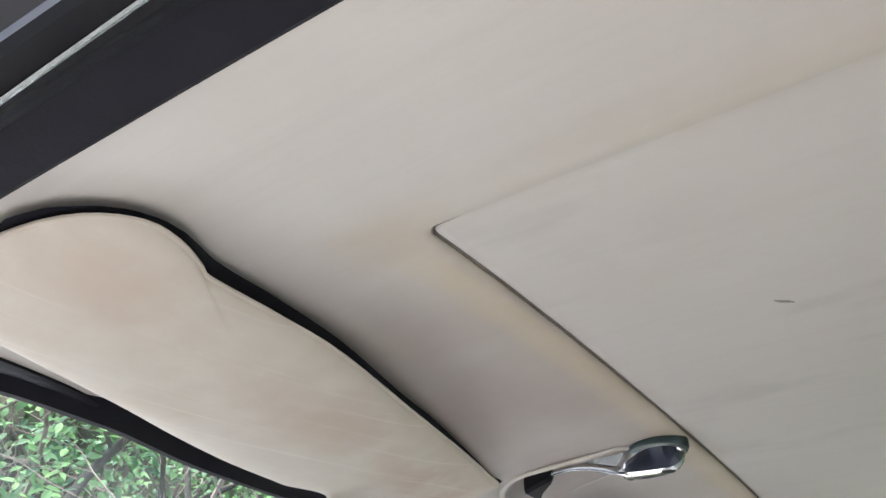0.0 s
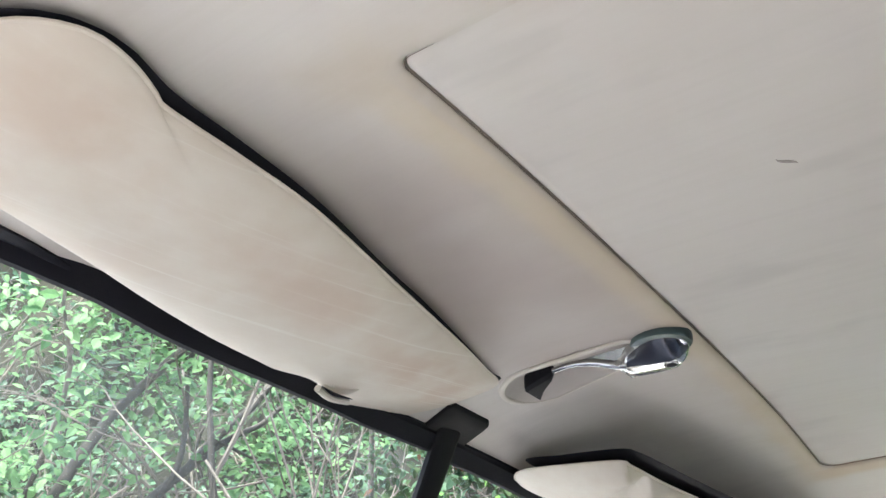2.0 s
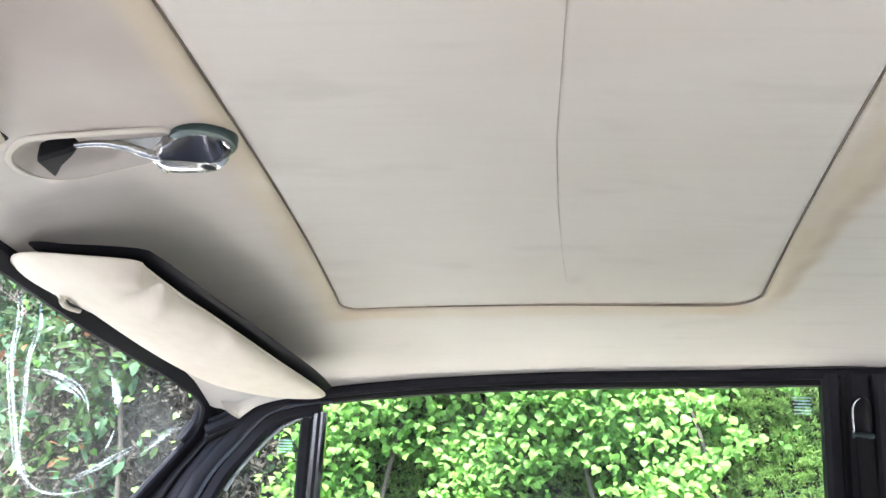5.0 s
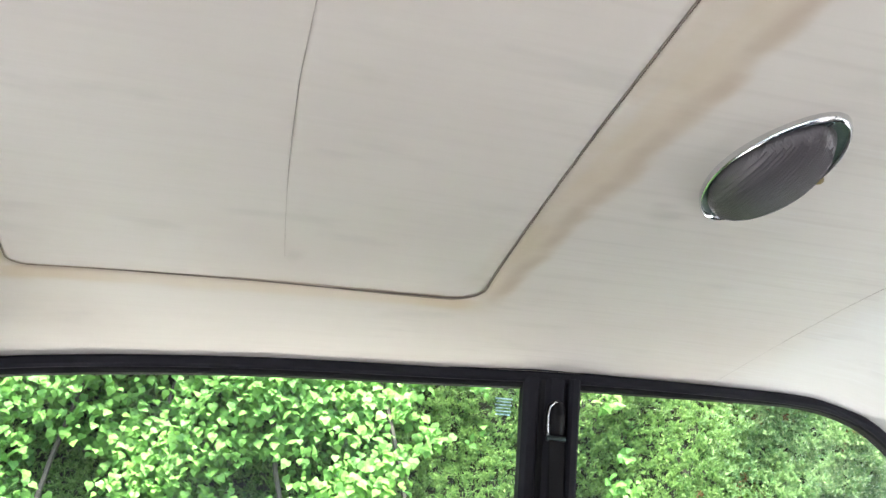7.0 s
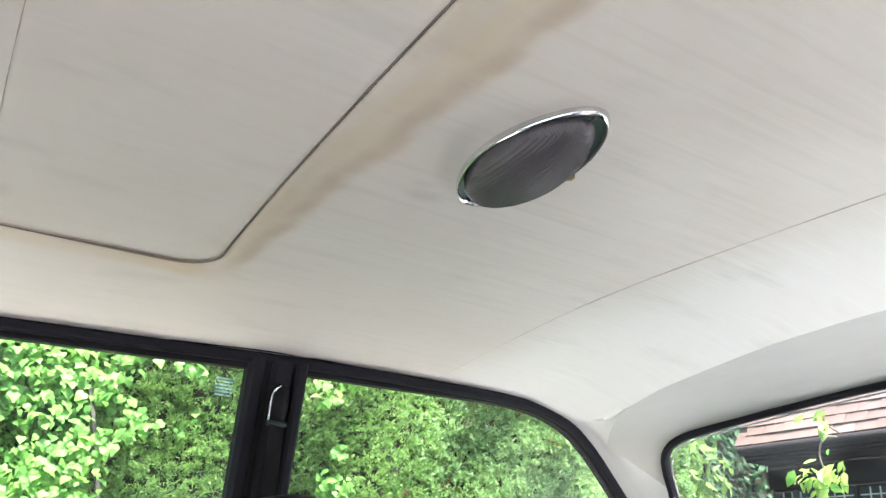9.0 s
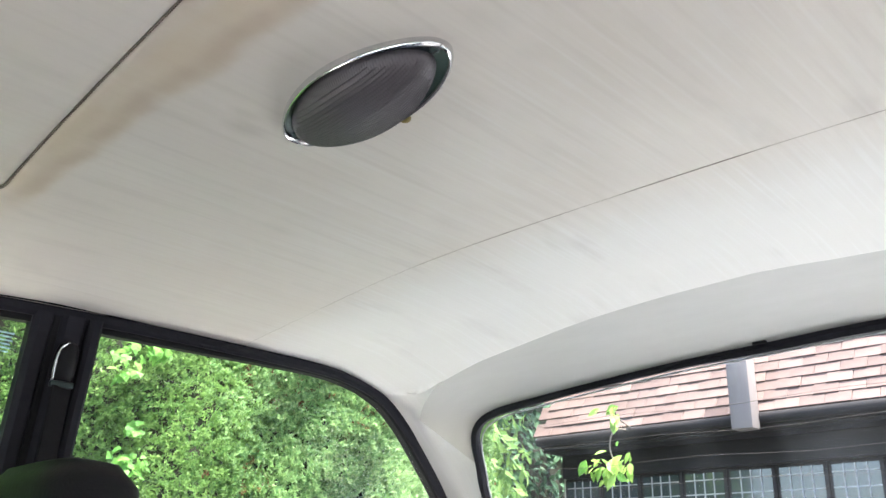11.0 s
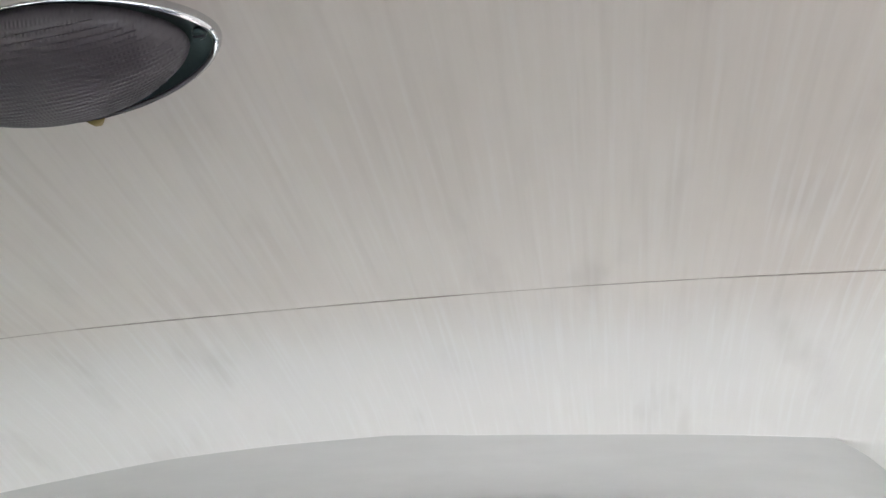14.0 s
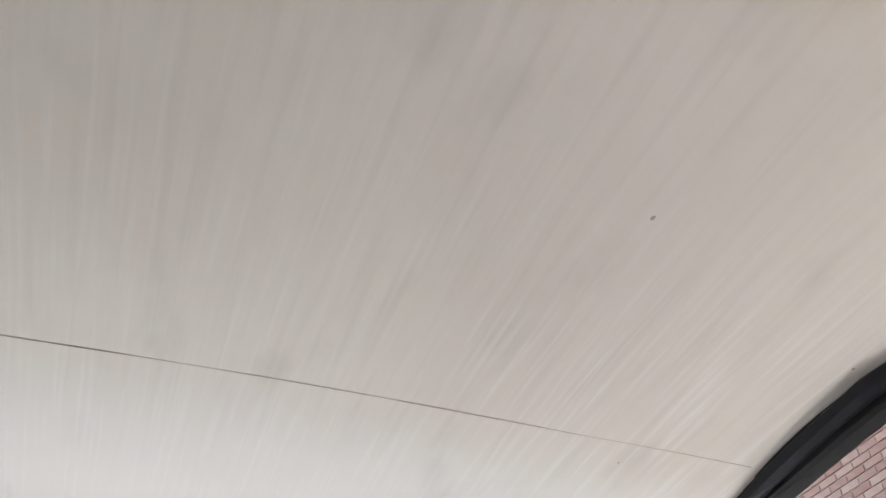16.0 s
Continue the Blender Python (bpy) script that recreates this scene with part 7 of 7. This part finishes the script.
CREEP = HY + 0.42
build_creeper("creeper", 0.47, 2.47, 150, (0.15, 0.09), 31, "pale green creeper hanging from the roof", [(0.5, HY + 0.06, 2.24), (0.48, CREEP - 0.1, 2.55), (0.6, CREEP, 2.44), (0.78, CREEP, 2.27), (0.93, CREEP, 2.13), (0.97, CREEP, 2.08), (0.94, CREEP, 2.01)])
build_creeper("creeper", -0.08, 2.50, 70, (0.17, 0.05), 32, "pale yellow creeper leaves above the lantern", [(0.1, HY + 0.06, 2.24), (0.1, CREEP - 0.1, 2.50), (-0.15, CREEP, 2.50)])
build_creeper("creeper", 3.84, 1.90, 46, (0.13, 0.06), 33, "hanging creeper sprig with yellow-green leaves", [(3.9, HY + 0.06, 2.24), (3.87, CREEP - 0.1, 2.20), (3.86, CREEP, 2.05), (3.82, CREEP, 1.90)])
build_creeper("creeper", 3.80, 2.32, 9, (0.05, 0.07), 34, "few green creeper leaves on the roof", [(3.85, HY + 0.06, 2.24), (3.83, CREEP - 0.1, 2.3), (3.80, CREEP, 2.36)])

# feathery conifer beside the house
CX, CY = 4.72, -5.4
con = thing("conifer", (CX, CY, 0), "feathery green conifer beside the house", "conifer")
part("trunk", tube([(CX, CY, 0), (CX, CY, 3.6)], 0.09, 8), M_BARK, con, "grey trunk")
n = 16000
ang, hh = rng.random(n) * 6.283, rng.random(n)
rad = (0.95 - 0.6 * hh) * np.sqrt(rng.random(n)) * (0.85 + 0.2 * np.sin(ang * 7 + hh * 30))
p = np.stack([CX + rad * np.cos(ang), CY + rad * np.sin(ang), 0.2 + 4.6 * hh], 1)
v, m, k = scatter(p, np.stack([np.cos(ang), np.sin(ang), 0.2 + 0 * ang], 1), 0.13, SPRIG, rng, 0.4, 0.2, -0.5)
tagged(part("crown", leaf_mesh(v, m, k, SPRIG_F), M_HEDGE, con, "feathery sprays", 0), kind="stuff")

# taller hedge closing the drive behind the conifer
far_hedge = thing("hedge", (6.2, -5.0, 0), "tall dark hedge at the end of the drive", "hedge", "", "stuff")
part("core", solid_core([[(5.4 + 0.12 * math.sin(3 * y + 2 * z) + 0.3 * max(0, y + 3), y, z) for z in np.linspace(0, 4.5, 18)] for y in np.linspace(-9, -2.2, 40)], (1.0, 0, 0), 0.2), M_MASS, far_hedge, "near-black body for the shade inside", 180)
n = 9000
py, pz = -2.2 - 6.5 * rng.random(n), 0.8 + 3.6 * rng.random(n)
p = np.stack([5.38 + 0.12 * np.sin(3 * py + 2 * pz) + 0.3 * np.maximum(0, py + 3) - 0.12 * rng.random(n), py, pz], 1)
v, m, k = scatter(p, np.tile([-0.7, 0.1, 0.5], (n, 1)), 0.11, OVAL, rng, 0.5, 0.2, 0.0)
tagged(part("foliage", leaf_mesh(v, m, k, OVAL_F), M_SHRUB, far_hedge, "green leaves", 0), kind="stuff")

# ---- pieces: roof tiles and bricks ----
tile_mesh = bpy.data.meshes.new("tile")
tv, tf = box(0, 0, 0, 0.198, 0.018, 0.150, 0.003)
tile_mesh.from_pydata([tuple(Vector(q) * K) for q in tv], [], tf)
tile_mesh.materials.append(M_TILE)
rt = random.Random(3)
rest = []
done = 0
for row in range(11):
    for col in range(44):
        x = 4.86 - 0.2 * col - (0.1 if row % 2 else 0.0)
        d = 0.05 + 0.098 * row
        y, z = HY + 0.05 - d * math.cos(slope), 2.285 + d * math.sin(slope)
        mt = Matrix.Translation((x + rt.uniform(-0.002, 0.002), y + rt.uniform(-0.004, 0.004), z)) @ pose(0, 0, 0, math.degrees(math.pi / 2 - slope) + 5.5 + rt.uniform(-1.5, 1.5), 0, rt.uniform(-0.8, 0.8))
        if row < 10 and -0.5 < x and done < 290:
            done += 1
            ob = new("tile", tile_mesh)
            ob.parent = roof_h
            q = mt.copy()
            q.translation = (mt.translation - ORIGIN[roof_h.name]) * K
            ob.matrix_basis = q
        else:
            rest.append(moved((tv, tf), mt))
tagged(part("tiles", join(*rest), M_TILE, roof_h, "clay tiles", 30), kind="stuff")

wall = part("wall_west", box(-5.50, -5.6, 2.9, 0.20, 7.0, 5.8, 0.0), M_MORTAR, None, "red brick wall with pale mortar joints", 0, "brick wall", "structure")
brick_mesh = bpy.data.meshes.new("brick")
bv, bf = box(0, 0, 0, 0.02, 0.190, 0.057, 0.004)
brick_mesh.from_pydata([tuple(Vector(q) * K) for q in bv], [], bf)
brick_mesh.materials.append(M_BRICK)
rest = []
done = 0
for row in range(87):
    for col in range(34):
        y = -2.2 - 0.2 * col - (0.1 if row % 2 else 0)
        z = 0.04 + 0.0665 * row
        at = Vector((-5.397 + rt.uniform(-0.002, 0.002), y, z))
        if 3.3 < z < 4.4 and -6.4 < y < -4.2 and done < 290:
            done += 1
            ob = new("brick", brick_mesh)
            ob.parent = wall
            ob.location = at * K
        else:
            rest.append(moved((bv, bf), Matrix.Translation(at)))
tagged(part("bricks", join(*rest), M_BRICK, wall, "red bricks", 30), kind="stuff")
for row in range(29):
    for k in range(2):
        for side in range(2):
            x = lx + 0.02 - 0.1 + 0.2 * k + (0.02 if row % 2 else -0.02)
            z = 0.04 + 0.0665 * row
            if z < lz - 0.34:
                ob = new("brick", brick_mesh)
                ob.parent = pier
                ob.matrix_basis = Matrix.Translation((Vector((x, HY + 0.35 + 0.198, z)) - ORIGIN[pier.name]) * K) @ pose(0, 0, 0, 0, 0, 90) if side == 0 else Matrix.Translation((Vector((lx + 0.22, HY + 0.35 - 0.1 + 0.2 * k, z)) - ORIGIN[pier.name]) * K)
